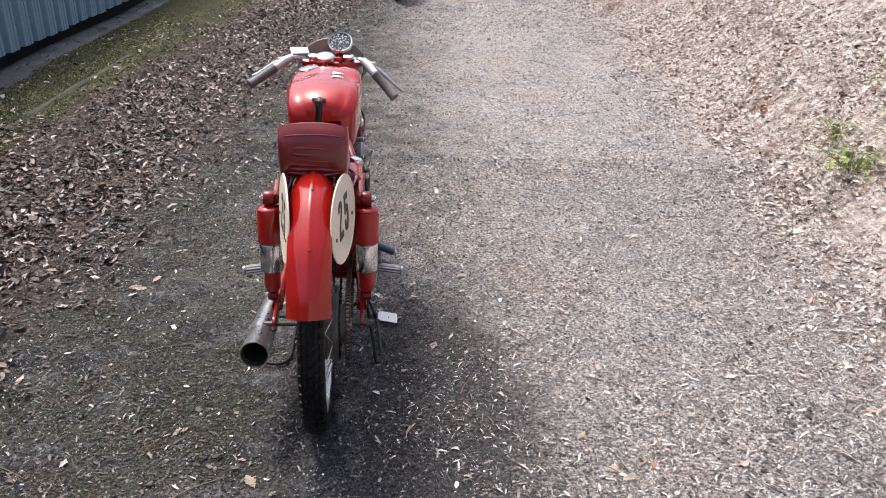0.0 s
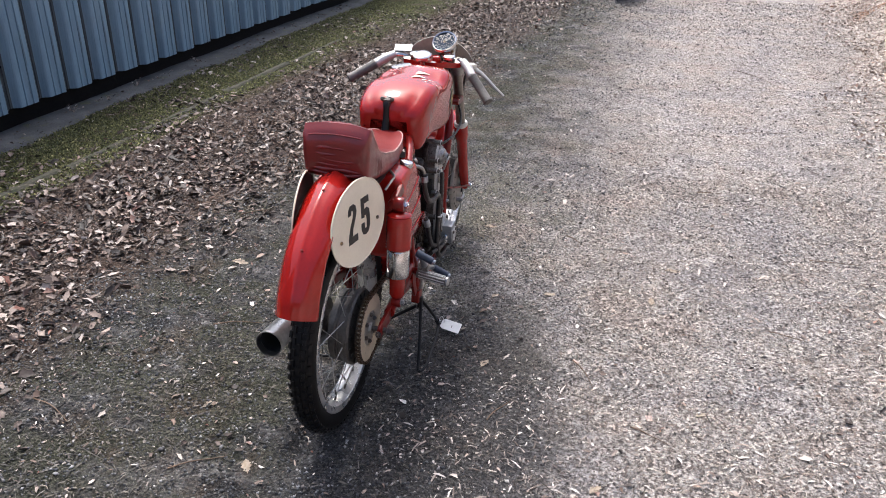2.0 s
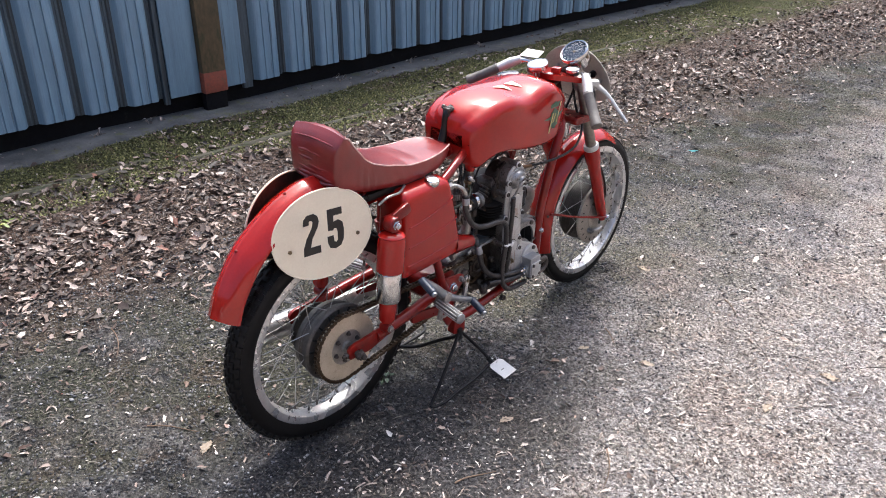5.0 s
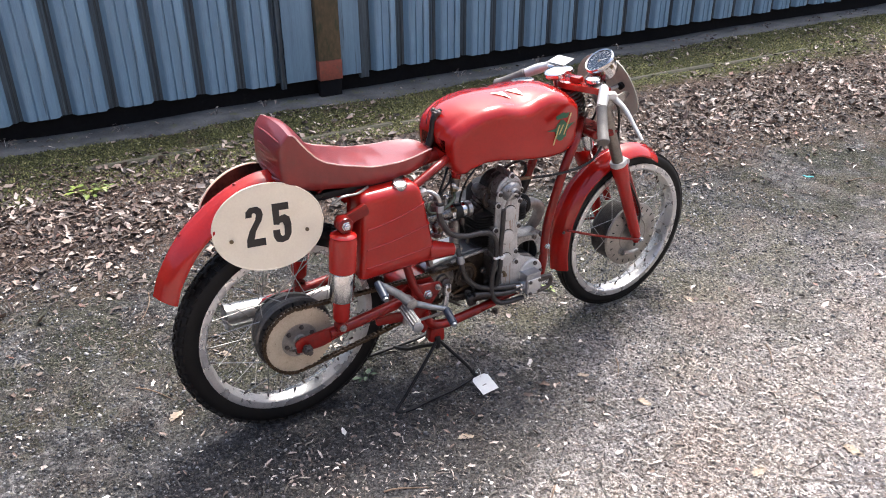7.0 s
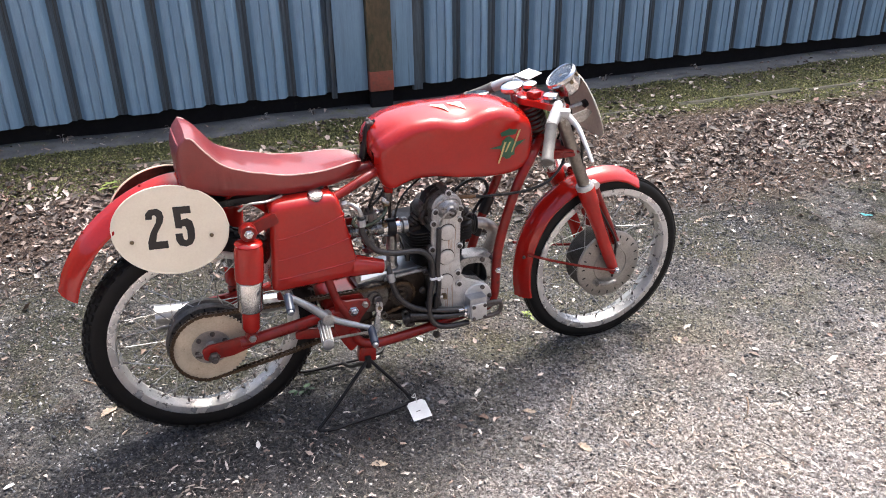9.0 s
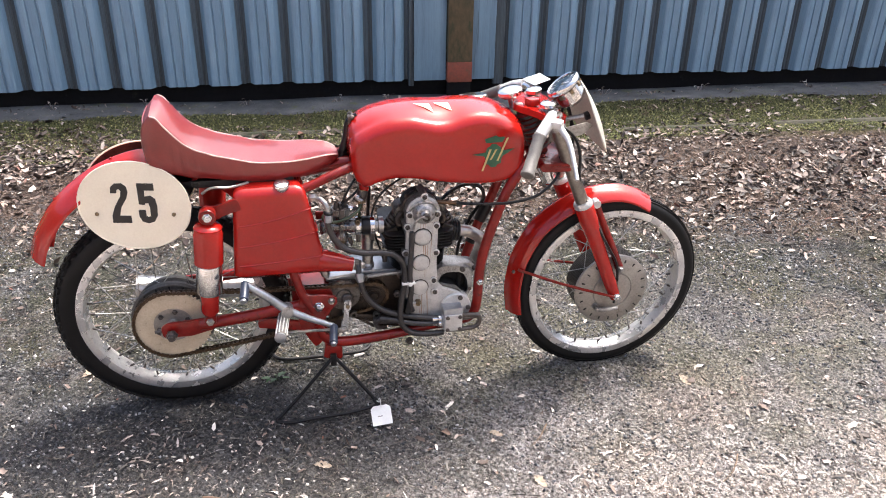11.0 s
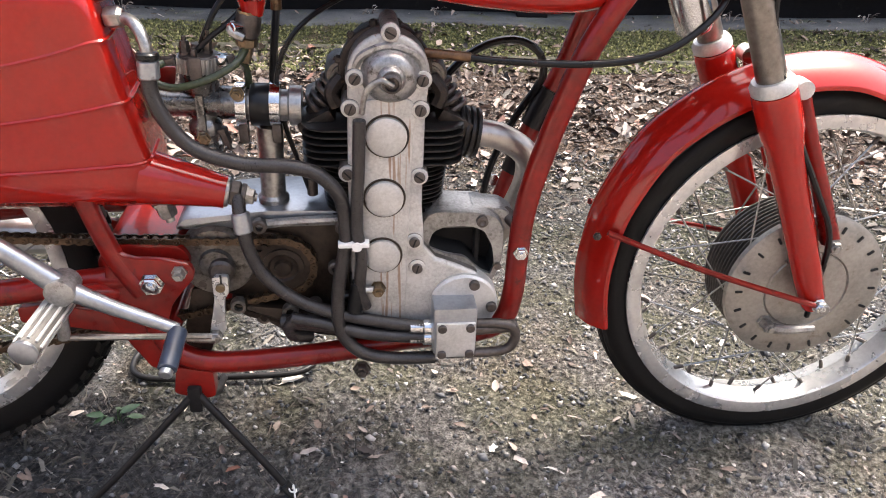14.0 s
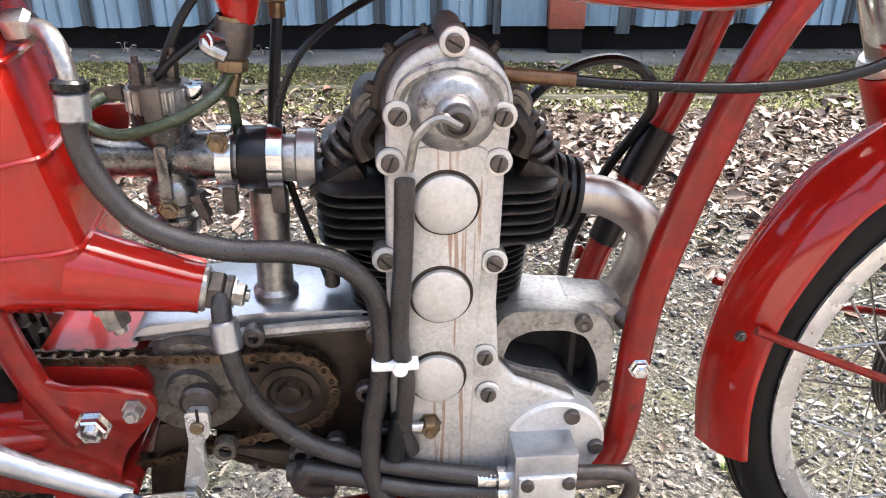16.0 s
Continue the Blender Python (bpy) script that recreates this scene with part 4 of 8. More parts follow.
# ---- swingarm and dampers ----
arm = part("swingarm", rod((0.39, -0.115, 0.351), (0.39, 0.115, 0.351), 0.017), RED_OLD, bike, "worn red swinging arm")
for s in (-1, 1):
    part("arm_tube", tube([(0.39, s * 0.108, 0.355), (0.30, s * 0.116, 0.348), (0.20, s * 0.124, 0.340), (0.075, s * 0.126, 0.329)], 0.0165, 12), RED_OLD, arm)
    ep = round_poly([(-0.028, 0.331), (-0.024, 0.300), (0.05, 0.298), (0.105, 0.312), (0.135, 0.325), (0.13, 0.352), (0.05, 0.345), (-0.01, 0.342)], 0.008)
    part("axle_plate", plate(ep, s * 0.121, s * 0.131, 0.002), RED_OLD, arm, "red axle plate")
    part("chain_adjuster", rod((-0.045, s * 0.126, 0.318), (0.012, s * 0.126, 0.316), 0.004), DARKSTEEL, arm)
    part("adjuster_nut", hexhead((-0.03, s * 0.126, 0.317), (-1, 0, 0), 0.008, 0.008), DARKSTEEL, arm)
    a, b = Vector((0.104, s * 0.14, 0.352)), Vector((0.130, s * 0.14, 0.657))
    w = (b - a).normalized()
    at = lambda z: a + w * ((z - a.z) / w.z)
    dam = part("rear_damper", lathe([(0.0, 0.0), (0.030, 0.0), (0.0375, 0.006), (0.0375, 0.092), (0.034, 0.102), (0.036, 0.106), (0.031, 0.112), (0.016, 0.116), (0, 0.117)], at(0.520), w, 28), RED, bike, "red and chrome enclosed rear damper")
    part("chrome_sleeve", lathe([(0, 0.0), (0.032, 0.0), (0.0335, 0.003), (0.0335, 0.082), (0.032, 0.085), (0, 0.085)], at(0.436), w, 28), CHROME, dam, "chrome sleeve")
    part("lower_tube", lathe([(0, 0.0), (0.018, 0.0), (0.0245, 0.012), (0.0245, 0.068), (0, 0.068)], at(0.370), w, 24), RED, dam)
    part("lower_eye", lathe([(0.006, -0.014), (0.015, -0.014), (0.016, -0.011), (0.016, 0.011), (0.015, 0.014), (0.006, 0.014)], a, (0, 1, 0), 20, closed=True), RED_OLD, dam)
    part("upper_eye", lathe([(0.006, -0.015), (0.020, -0.015), (0.022, -0.011), (0.022, 0.011), (0.020, 0.015), (0.006, 0.015)], b, (0, 1, 0), 22, closed=True), RED_OLD, dam)
    part("upper_bolt", hexhead(b + Vector((0, s * 0.014, 0)), (0, s, 0), 0.010, 0.010), CHROME, dam)
    part("lower_bolt", hexhead(a + Vector((0, s * 0.013, 0)), (0, s, 0), 0.009, 0.009), STEEL, dam)
    lug = round_poly([(0.118, 0.676), (0.145, 0.672), (0.205, 0.692), (0.215, 0.66), (0.17, 0.648), (0.15, 0.636), (0.118, 0.640)], 0.01)
    part("damper_lug", plate(lug, s * 0.116, s * 0.128, 0.002), RED_OLD, frame_main)

# ---- fuel tank ----
TV = 0.008


def tank_section(x):
    """Half width, top, bottom and the shoulder's drop of the tank at x."""
    xs = [0.499, 0.503, 0.513, 0.530, 0.546, 0.566, 0.610, 0.665, 0.720, 0.790, 0.850, 0.890, 0.930, 0.956, 0.973, 0.981]
    hw = [0.062, 0.086, 0.100, 0.109, 0.113, 0.117, 0.122, 0.126, 0.127, 0.126, 0.124, 0.120, 0.113, 0.104, 0.088, 0.060]
    tp = [0.796, 0.820, 0.836, 0.848, 0.856, 0.864, 0.874, 0.879, 0.880, 0.879, 0.879, 0.874, 0.860, 0.844, 0.824, 0.790]
    bt = [0.742, 0.716, 0.693, 0.680, 0.681, 0.692, 0.704, 0.702, 0.690, 0.679, 0.673, 0.672, 0.674, 0.684, 0.704, 0.736]
    sd = float(np.interp(x, [0.499, 0.545, 0.60, 0.66, 0.69, 0.72, 0.75, 0.775, 0.80, 0.83, 0.87, 0.90, 0.93, 0.981], [0.012, 0.010, 0.001, 0.001, 0.008, 0.016, 0.017, 0.012, 0.002, -0.003, -0.003, 0.001, 0.006, 0.006]))
    return [float(np.interp(x, xs, k)) for k in (hw, tp, bt)] + [sd]


def tank_half(x, hw, tp, bt, sd):
    rt = min(0.040, hw * 0.6)
    rb = min(0.026, hw * 0.45)
    side = [(0.0, tp + 0.003), (hw * 0.20, tp + 0.0025 - sd * 0.05), (hw * 0.38, tp + 0.001 - sd * 0.25), (hw * 0.54, tp - 0.001 - sd * 0.6)]
    for k in range(9):
        a = math.pi / 2 * (1 - k / 8)
        side.append((hw - rt + rt * math.cos(a), tp - 0.004 - sd - rt * 0.9 + rt * 0.9 * math.sin(a)))
    side.append((hw, tp - rt * 0.95 - (tp - bt) * 0.22))
    side.append((hw * 0.995, (tp + bt) / 2 - 0.012))
    side.append((hw * 0.975, bt + rb + 0.014))
    for k in range(5):
        a = math.pi / 2 * k / 4
        side.append((hw * 0.965 - rb + rb * math.cos(a), bt + rb - rb * math.sin(a)))
    side.append((hw * 0.4, bt - 0.001))
    side.append((0.0, bt - 0.001))
    return side


def tank_ring(x):
    hw, tp, bt, sd = tank_section(x)
    right = [(x, TV - y, z) for y, z in tank_half(x, hw, tp, bt, sd)]
    left = [(x, TV + y, z) for y, z in tank_half(x, hw, tp, bt, max(sd, 0.010))[1:-1]][::-1]
    return right + left


xs_t = sorted(set([0.499, 0.501, 0.503, 0.507, 0.513, 0.521, 0.530, 0.538, 0.546, 0.556, 0.566] + [round(0.58 + 0.0175 * k, 4) for k in range(20)] + [0.938, 0.947, 0.956, 0.965, 0.973, 0.978, 0.981]))
tank = part("fuel_tank", loft([tank_ring(x) for x in xs_t]), RED, bike, "glossy red enamelled steel fuel tank", sharp=55)


def on_tank(x, z, lift=0.0012):
    """A point on the tank's right-hand side."""
    hw = tank_section(x)[0]
    return TV - hw - lift


filler = part("filler_cap", lathe([(0.030, -0.012), (0.030, -0.002), (0.036, 0.0), (0.0365, 0.004), (0.034, 0.0065), (0.012, 0.0085), (0, 0.009)], (0.866, 0.072, 0.868), (-0.02, 0.16, 1), 40), CHROME, tank, "flat chrome filler cap")
part("cap_hinge", block((0.826, 0.062, 0.872), (0.010, 0.020, 0.010), 0.003), DARKSTEEL, filler)
# transfers: green and gold winged device on the flank, cream flashes on top
def decal(name, pts, mat, lift, label):
    bm = bmesh.new()
    fr = [bm.verts.new((x, on_tank(x, z, lift), z)) for x, z in pts]
    bm.faces.new(fr)
    r = bmesh.ops.extrude_face_region(bm, geom=bm.faces[:])
    bmesh.ops.translate(bm, verts=[v for v in r["geom"] if isinstance(v, bmesh.types.BMVert)], vec=(0, 0.0009, 0))
    return part(name, bm, mat, tank, label)


EX, EZ = 0.875, 0.763
wing = [(-0.060, 0.006), (-0.022, 0.010), (-0.019, 0.022), (-0.010, 0.027), (-0.006, 0.032), (0.006, 0.032), (0.012, 0.026), (0.020, 0.021), (0.024, 0.011), (0.062, 0.013), (0.027, -0.004), (0.023, -0.014), (0.024, -0.024), (0.013, -0.026), (0.008, -0.033), (-0.006, -0.033), (-0.012, -0.026), (-0.022, -0.022), (-0.021, -0.010), (-0.026, 0.000)]
decal("green_wing", [(EX + x, EZ + z) for x, z in wing], GREEN, 0.0016, "dark green winged transfer")
decal("green_crest", [(EX - 0.022, EZ + 0.036), (EX + 0.024, EZ + 0.035), (EX + 0.032, EZ + 0.049), (EX + 0.014, EZ + 0.050), (EX + 0.004, EZ + 0.055), (EX - 0.010, EZ + 0.051), (EX - 0.026, EZ + 0.047)], GREEN, 0.0016, "dark green crest transfer")
for x0, z0, x1, z1 in ((-0.032, -0.042, -0.008, 0.018), (-0.010, -0.012, 0.008, 0.016), (0.010, -0.016, 0.040, 0.046)):
    decal("gold_bar", [(EX + x0, EZ + z0), (EX + x0 + 0.005, EZ + z0), (EX + x1 + 0.002, EZ + z1), (EX + x1 - 0.004, EZ + z1)], GOLD, 0.0026, "slanting gold bar")


def tank_top(x, y):
    """The height of the tank's skin above a point of its plan."""
    ring = [(TV - q[1], q[2]) for q in tank_ring(x)][:13]
    return float(np.interp(y, [q[0] for q in ring], [q[1] for q in ring]))


for (ax, ay), (bx, by), (cx, cy) in (((0.675, 0.025), (0.716, 0.030), (0.722, 0.068)), ((0.729, 0.026), (0.769, 0.026), (0.771, 0.067))):
    bm = bmesh.new()
    rows = []
    for k in range(7):
        f = min(k / 6, 0.98)
        row = []
        for g in range(5):
            px, py = ax + (bx - ax) * g / 4, ay + (by - ay) * g / 4
            x, y = px + (cx - px) * f, py + (cy - py) * f
            row.append(bm.verts.new((x, TV - y, tank_top(x, y) + 0.0025)))
        rows.append(row)
    grid_faces(bm, rows, False)
    part("cream_flash", bm, CREAM, tank, "cream painted flash")
# strap and buckle at the tank's back
strap = part("strap", tube([(0.530, 0.016, 0.848), (0.508, 0.016, 0.832), (0.500, 0.016, 0.79), (0.488, 0.016, 0.745), (0.48, 0.016, 0.73)], 0.0105, 10, radii=(0.8, 1, 1, 1.3, 1.4)), CABLE, tank, "black rubber strap")
part("buckle", rod((0.517, 0.002, 0.846), (0.517, 0.030, 0.846), 0.005), DARKSTEEL, strap)
part("hook", block((0.509, 0.016, 0.836), (0.010, 0.024, 0.024), 0.003), DARKSTEEL, strap)
for y in (0.000, 0.032):
    part("stud", lathe([(0.007, 0), (0.007, 0.006), (0.004, 0.009), (0, 0.009)], (0.515, y, 0.846), (-0.8, 0, 0.6), 12), DARKSTEEL, strap)
part("tank_outlet", lathe([(0, -0.03), (0.012, -0.03), (0.020, 0.0), (0.03, 0.02)], (0.535, -0.058, 0.692), (0, 0, 1), 16), RED, tank)

# ---- seat ----
def seat_section(x):
    xs = [-0.008, -0.004, 0.004, 0.02, 0.035, 0.05, 0.07, 0.09, 0.115, 0.16, 0.25, 0.32, 0.37, 0.41, 0.44, 0.458, 0.468, 0.473]
    hw = [0.072, 0.086, 0.091, 0.092, 0.092, 0.092, 0.092, 0.091, 0.090, 0.089, 0.087, 0.083, 0.076, 0.066, 0.053, 0.041, 0.030, 0.018]
    edge = [0.850, 0.868, 0.885, 0.905, 0.899, 0.878, 0.853, 0.831, 0.814, 0.796, 0.772, 0.765, 0.766, 0.768, 0.768, 0.764, 0.759, 0.754]
    mid = [0.858, 0.878, 0.896, 0.914, 0.914, 0.906, 0.880, 0.850, 0.825, 0.801, 0.776, 0.766, 0.763, 0.761, 0.760, 0.757, 0.754, 0.751]
    bot = [0.80, 0.785, 0.772, 0.762, 0.756, 0.751, 0.746, 0.741, 0.736, 0.728, 0.715, 0.714, 0.717, 0.724, 0.732, 0.738, 0.743, 0.747]
    return [float(np.interp(x, xs, k)) for k in (hw, edge, mid, bot)]


def seat_ring(x):
    hw, e, m, b = seat_section(x)
    puck = 0.0016 * math.sin(x * 160) * ease((x - 0.1) / 0.1)
    fold = 0.0045 * math.exp(-((x - 0.095) / 0.030) ** 2)
    half = [(0.0, m), (hw * 0.35, m - (m - e) * 0.12), (hw * 0.65, m - (m - e) * 0.42 - fold * 0.4 * math.sin(x * 190)), (hw * 0.87, m - (m - e) * 0.80 - fold * 0.5 * math.sin(x * 190 + 1.2)), (hw * 0.975, e), (hw * 0.995, e - 0.004),
            (hw * 1.015 + puck, e - (e - b) * 0.35 - fold * math.sin(x * 230)), (hw * 1.005 - puck - fold * math.sin(x * 260), e - (e - b) * 0.62), (hw * 0.97, b + 0.010), (hw * 0.90, b + 0.001), (hw * 0.4, b), (0.0, b)]
    ring = [(x, -y, z) for y, z in half] + [(x, y, z) for y, z in half[1:-1]][::-1]
    return [(p[0] + 0.0014 * noise.noise(Vector(p) * 38), p[1] + 0.0014 * noise.noise(Vector(p) * 30 + Vector((5, 0, 0))), p[2] + 0.0010 * noise.noise(Vector(p) * 34 + Vector((0, 9, 0)))) for p in ring]


sx = [-0.008, -0.006, -0.004, 0.0, 0.004, 0.012, 0.02, 0.03, 0.038, 0.045, 0.055, 0.062, 0.069, 0.076, 0.083, 0.09, 0.097, 0.105, 0.113, 0.121, 0.13, 0.14] + [round(0.15 + 0.01 * k, 3) for k in range(29)] + [0.437, 0.444, 0.451, 0.458, 0.463, 0.468, 0.471, 0.473]
seat = part("seat", loft([seat_ring(x) for x in sx]), SEAT, bike, "padded red leathercloth race seat with a raised tail", sharp=46)
for s in (-1, 1):
    pts = [(x, s * (seat_section(x)[0] * 0.985), seat_section(x)[1] - 0.001) for x in (0.022, 0.035, 0.05, 0.07, 0.09, 0.115, 0.14, 0.16, 0.20, 0.25, 0.30, 0.34, 0.38, 0.41, 0.43, 0.448, 0.460, 0.468)]
    part("piping", tube(pts, 0.0021, 6, 4), PIPING, seat, "pale piping along the seat's edge")
# creases pressed across the back of the tail, a row of tacks
rng = random.Random(17)
for z in (0.780, 0.793, 0.806, 0.820, 0.836, 0.850):
    ys = np.linspace(-0.086, 0.086, 11)
    lean, wave = rng.uniform(-0.006, 0.006), rng.uniform(0, 6.28)
    pts = [(-0.0045 + 0.010 * (abs(y) / 0.086) ** 4 + rng.uniform(-0.0008, 0.0008), y, z + lean * y / 0.086 + 0.0028 * math.sin(y * 42 + wave) + rng.uniform(-0.001, 0.001)) for y in ys]
    part("crease", tube(pts, 0.0060, 10, 4, radii=[0.35] + [rng.uniform(0.6, 1.15) for _ in range(7)] + [0.35]), SEAT, seat)
part("seam", tube([(0.008, -0.0885, 0.876), (0.000, -0.06, 0.885), (-0.001, 0, 0.889), (0.000, 0.06, 0.885), (0.008, 0.0885, 0.876)], 0.0022, 6, 4), SEAT, seat)
tack = None
for k in range(6):
    y = -0.075 + 0.03 * k
    m = Matrix.Translation((-0.004 + 0.004 * abs(y) / 0.075, y, 0.868))
    tack = part("tack", lathe([(0.003, 0), (0.0025, 0.0015), (0, 0.002)], axis=(-1, 0, 0.2), segs=8), SEAT, seat, m=m) if tack is None else again(tack, m)

# ---- oil tank on the right-hand side ----
def oil_ring(z):
    x0 = np.interp(z, [0.452, 0.47, 0.70, 0.712], [0.188, 0.176, 0.194, 0.206])
    x1 = np.interp(z, [0.452, 0.47, 0.53, 0.60, 0.66, 0.70, 0.712], [0.405, 0.420, 0.412, 0.398, 0.386, 0.376, 0.36])
    y1 = np.interp(z, [0.452, 0.47, 0.60, 0.69, 0.705, 0.712], [-0.114, -0.132, -0.128, -0.124, -0.116, -0.10])
    y0 = -0.022
    swell = 0.004 * math.sin((z - 0.47) / 0.24 * math.pi)
    return [(x, y, z) for x, y in round_poly([(x0, y1 - swell), (x1, y1 - swell), (x1 - 0.004, y0), (x0, y0)], 0.020, 5)]


oz = [0.452, 0.456, 0.462, 0.47, 0.49, 0.52, 0.56, 0.60, 0.64, 0.67, 0.685, 0.695, 0.702, 0.708, 0.712]
oil = part("oil_tank", loft([oil_ring(z) for z in oz]), RED, bike, "red enamelled oil tank with pressed creases", sharp=50)
for zl, zr in ((0.615, 0.648), (0.556, 0.582), (0.500, 0.512)):
    pts = []
    for k in range(13):
        f = k / 12
        z = zl + (zr - zl) * f ** 1.6
        ring = oil_ring(z)
        x0, x1 = min(p[0] for p in ring), max(p[0] for p in ring)
        pts.append((x0 + 0.016 + (x1 - x0 - 0.032) * f, min(p[1] for p in ring) - 0.0005, z))
    end = pts[-1]
    pts += [(end[0] + 0.013, end[1] + 0.007, end[2] + 0.001), (end[0] + 0.016, end[1] + 0.025, end[2] + 0.002), (end[0] + 0.013, end[1] + 0.07, end[2] + 0.003)]
    part("crease", tube(pts, 0.0026, 6, 3), RED, oil)
part("filler_cap", lathe([(0.019, -0.004), (0.021, 0.002), (0.021, 0.009), (0.018, 0.013), (0.008, 0.015), (0, 0.015)], (0.318, -0.104, 0.706), (0, -0.25, 1), 24), CHROME, oil, "chrome oil filler cap")
part("neck", lathe([(0.034, 0.0), (0.031, 0.02), (0.0205, 0.088), (0.0205, 0.096), (0, 0.096)], (0.398, -0.104, 0.486), (0.96, 0, -0.23), 24), RED, oil, "red tapered outlet neck")
nx, nax = Vector((0.488, -0.104, 0.4645)), Vector((0.96, 0, -0.23)).normalized()
part("neck_ring", lathe([(0.017, 0), (0.0185, 0.002), (0.0185, 0.006), (0.017, 0.008), (0, 0.008)], nx, nax, 24), STEEL, oil, "grey clamp ring")
part("neck_nut", lathe([(0.0, 0), (0.016, 0), (0.017, 0.002), (0.017, 0.010), (0.015, 0.012), (0, 0.012)], nx + nax * 0.008, nax, 6), DARKSTEEL, oil)
part("neck_ring", lathe([(0.012, 0), (0.0145, 0.001), (0.0145, 0.006), (0.012, 0.007), (0, 0.007)], nx + nax * 0.020, nax, 20), DARKSTEEL, oil)
part("banjo_bolt", hexhead(nx + nax * 0.027, nax, 0.0105, 0.010), STEEL, oil)
part("drain_nut", hexhead((0.414, -0.10, 0.452), (0.25, 0, -1), 0.012, 0.022), STEEL, oil, "plated hexagon drain nut")
part("top_union", lathe([(0.010, 0), (0.012, 0.003), (0.012, 0.016), (0.008, 0.02), (0, 0.02)], (0.386, -0.10, 0.668), (0.95, -0.1, 0.1), 6), STEEL, oil)
part("union_pipe", tube([(0.400, -0.101, 0.669), (0.414, -0.111, 0.668), (0.425, -0.124, 0.660), (0.4305, -0.131, 0.645), (0.431, -0.133, 0.634)], 0.0066, 12), STEEL, oil, "bent grey oil pipe")

# ---- race number boards ----
TWO = [(-0.052, 0.030), (-0.050, 0.046), (-0.040, 0.056), (-0.022, 0.057), (-0.012, 0.049), (-0.009, 0.034), (-0.014, 0.018), (-0.030, -0.008), (-0.036, -0.030), (-0.009, -0.030), (-0.009, -0.050), (-0.056, -0.050), (-0.055, -0.030), (-0.046, -0.006), (-0.029, 0.022), (-0.026, 0.036), (-0.030, 0.041), (-0.035, 0.040), (-0.037, 0.030)]
FIVE = [(0.014, 0.057), (0.055, 0.057), (0.055, 0.038), (0.031, 0.038), (0.030, 0.022), (0.044, 0.025), (0.055, 0.016), (0.058, -0.004), (0.056, -0.030), (0.047, -0.046), (0.032, -0.051), (0.017, -0.046), (0.011, -0.032), (0.011, -0.014), (0.028, -0.014), (0.029, -0.030), (0.034, -0.034), (0.039, -0.030), (0.040, -0.008), (0.037, 0.004), (0.030, 0.004), (0.028, -0.001), (0.014, 0.001)]


def number_board(m, mirrored):
    out = [(0.140 * math.cos(2 * math.pi * k / 64), 0.117 * math.sin(2 * math.pi * k / 64)) for k in range(64)]
    board = plate(out, -0.0015, 0.0015, 0.0008, 1)
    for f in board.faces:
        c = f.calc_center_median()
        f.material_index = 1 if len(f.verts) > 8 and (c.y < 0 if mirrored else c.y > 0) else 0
    b = part("number_board", board, [CREAM, GREASY_SHADED], bike, "oval cream-painted sheet board", m=m)
    part("rolled_edge", tube([(x, -0.0005, z) for x, z in out[::4]], 0.0026, 6, 4, closed=True), CREAM, b)
    for name, d in (("digit_two", TWO), ("digit_five", FIVE)):
        pts = [((x - 0.002) * 1.02, z * 1.0 + 0.004) for x, z in d]
        if mirrored:
            pts = [(-x, z) for x, z in pts]
        y = 0.0022 if mirrored else -0.0022
        bm = bmesh.new()
        f = bm.faces.new([bm.verts.new((x, y, z)) for x, z in pts])
        r = bmesh.ops.extrude_face_region(bm, geom=[f])
        bmesh.ops.translate(bm, verts=[v for v in r["geom"] if isinstance(v, bmesh.types.BMVert)], vec=(0, -y * 0.4, 0))
        bmesh.ops.triangulate(bm, faces=bm.faces[:])
        part(name, bm, BLACK, b, "black painted digit")
    for x in (-0.096, 0.096):
        s = 1 if mirrored else -1
        part("screw", slot_screw((x, s * 0.002, -0.022), (0, s, 0), 0.0052, 0.003), BRASS, b)
    return b


number_board(pose(-0.048, -0.079, 0.670, -3, 0, -10.5), False)
number_board(pose(-0.048, 0.079, 0.670, 3, 0, 10.5), True)
for s in (-1, 1):
    part("board_stay", tube([(0.045, s * 0.094, 0.648), (0.07, s * 0.07, 0.70), (0.11, s * 0.062, 0.73)], 0.004, 8), RED_OLD, bike)
part("wire", tube([(0.12, -0.10, 0.70), (0.145, -0.11, 0.718), (0.19, -0.105, 0.715), (0.235, -0.08, 0.715)], 0.0035, 8), STEEL, bike, "grey cable under the seat")
part("seat_pan", block((0.20, 0, 0.714), (0.30, 0.15, 0.02), 0.006), CABLE, bike)

# ---- engine ----
ENGX, ENGY = 0.685, -0.012
case_out = round_poly([(0.432, 0.372), (0.440, 0.400), (0.50, 0.417), (0.63, 0.420), (0.74, 0.414), (0.765, 0.400), (0.80, 0.392), (0.832, 0.382), (0.843, 0.365), (0.832, 0.300), (0.80, 0.262), (0.72, 0.245), (0.62, 0.252), (0.55, 0.262), (0.50, 0.295), (0.45, 0.312)], 0.016)
engine = part("engine", plate(case_out, -0.058, 0.03, 0.008), ALLOY, bike, "greasy single-cylinder engine in cast aluminium")
part("gearbox_top", plate(round_poly([(0.415, 0.398), (0.428, 0.414), (0.53, 0.424), (0.63, 0.423), (0.63, 0.400)], 0.008), -0.078, 0.032, 0.006), ALLOY_CLEAN, engine, "pale clean aluminium gearbox top")
part("case_shoulder", plate(round_poly([(0.732, 0.385), (0.734, 0.424), (0.765, 0.432), (0.80, 0.430), (0.834, 0.420), (0.842, 0.385)], 0.010), -0.064, -0.040, 0.005), ALLOY, engine)
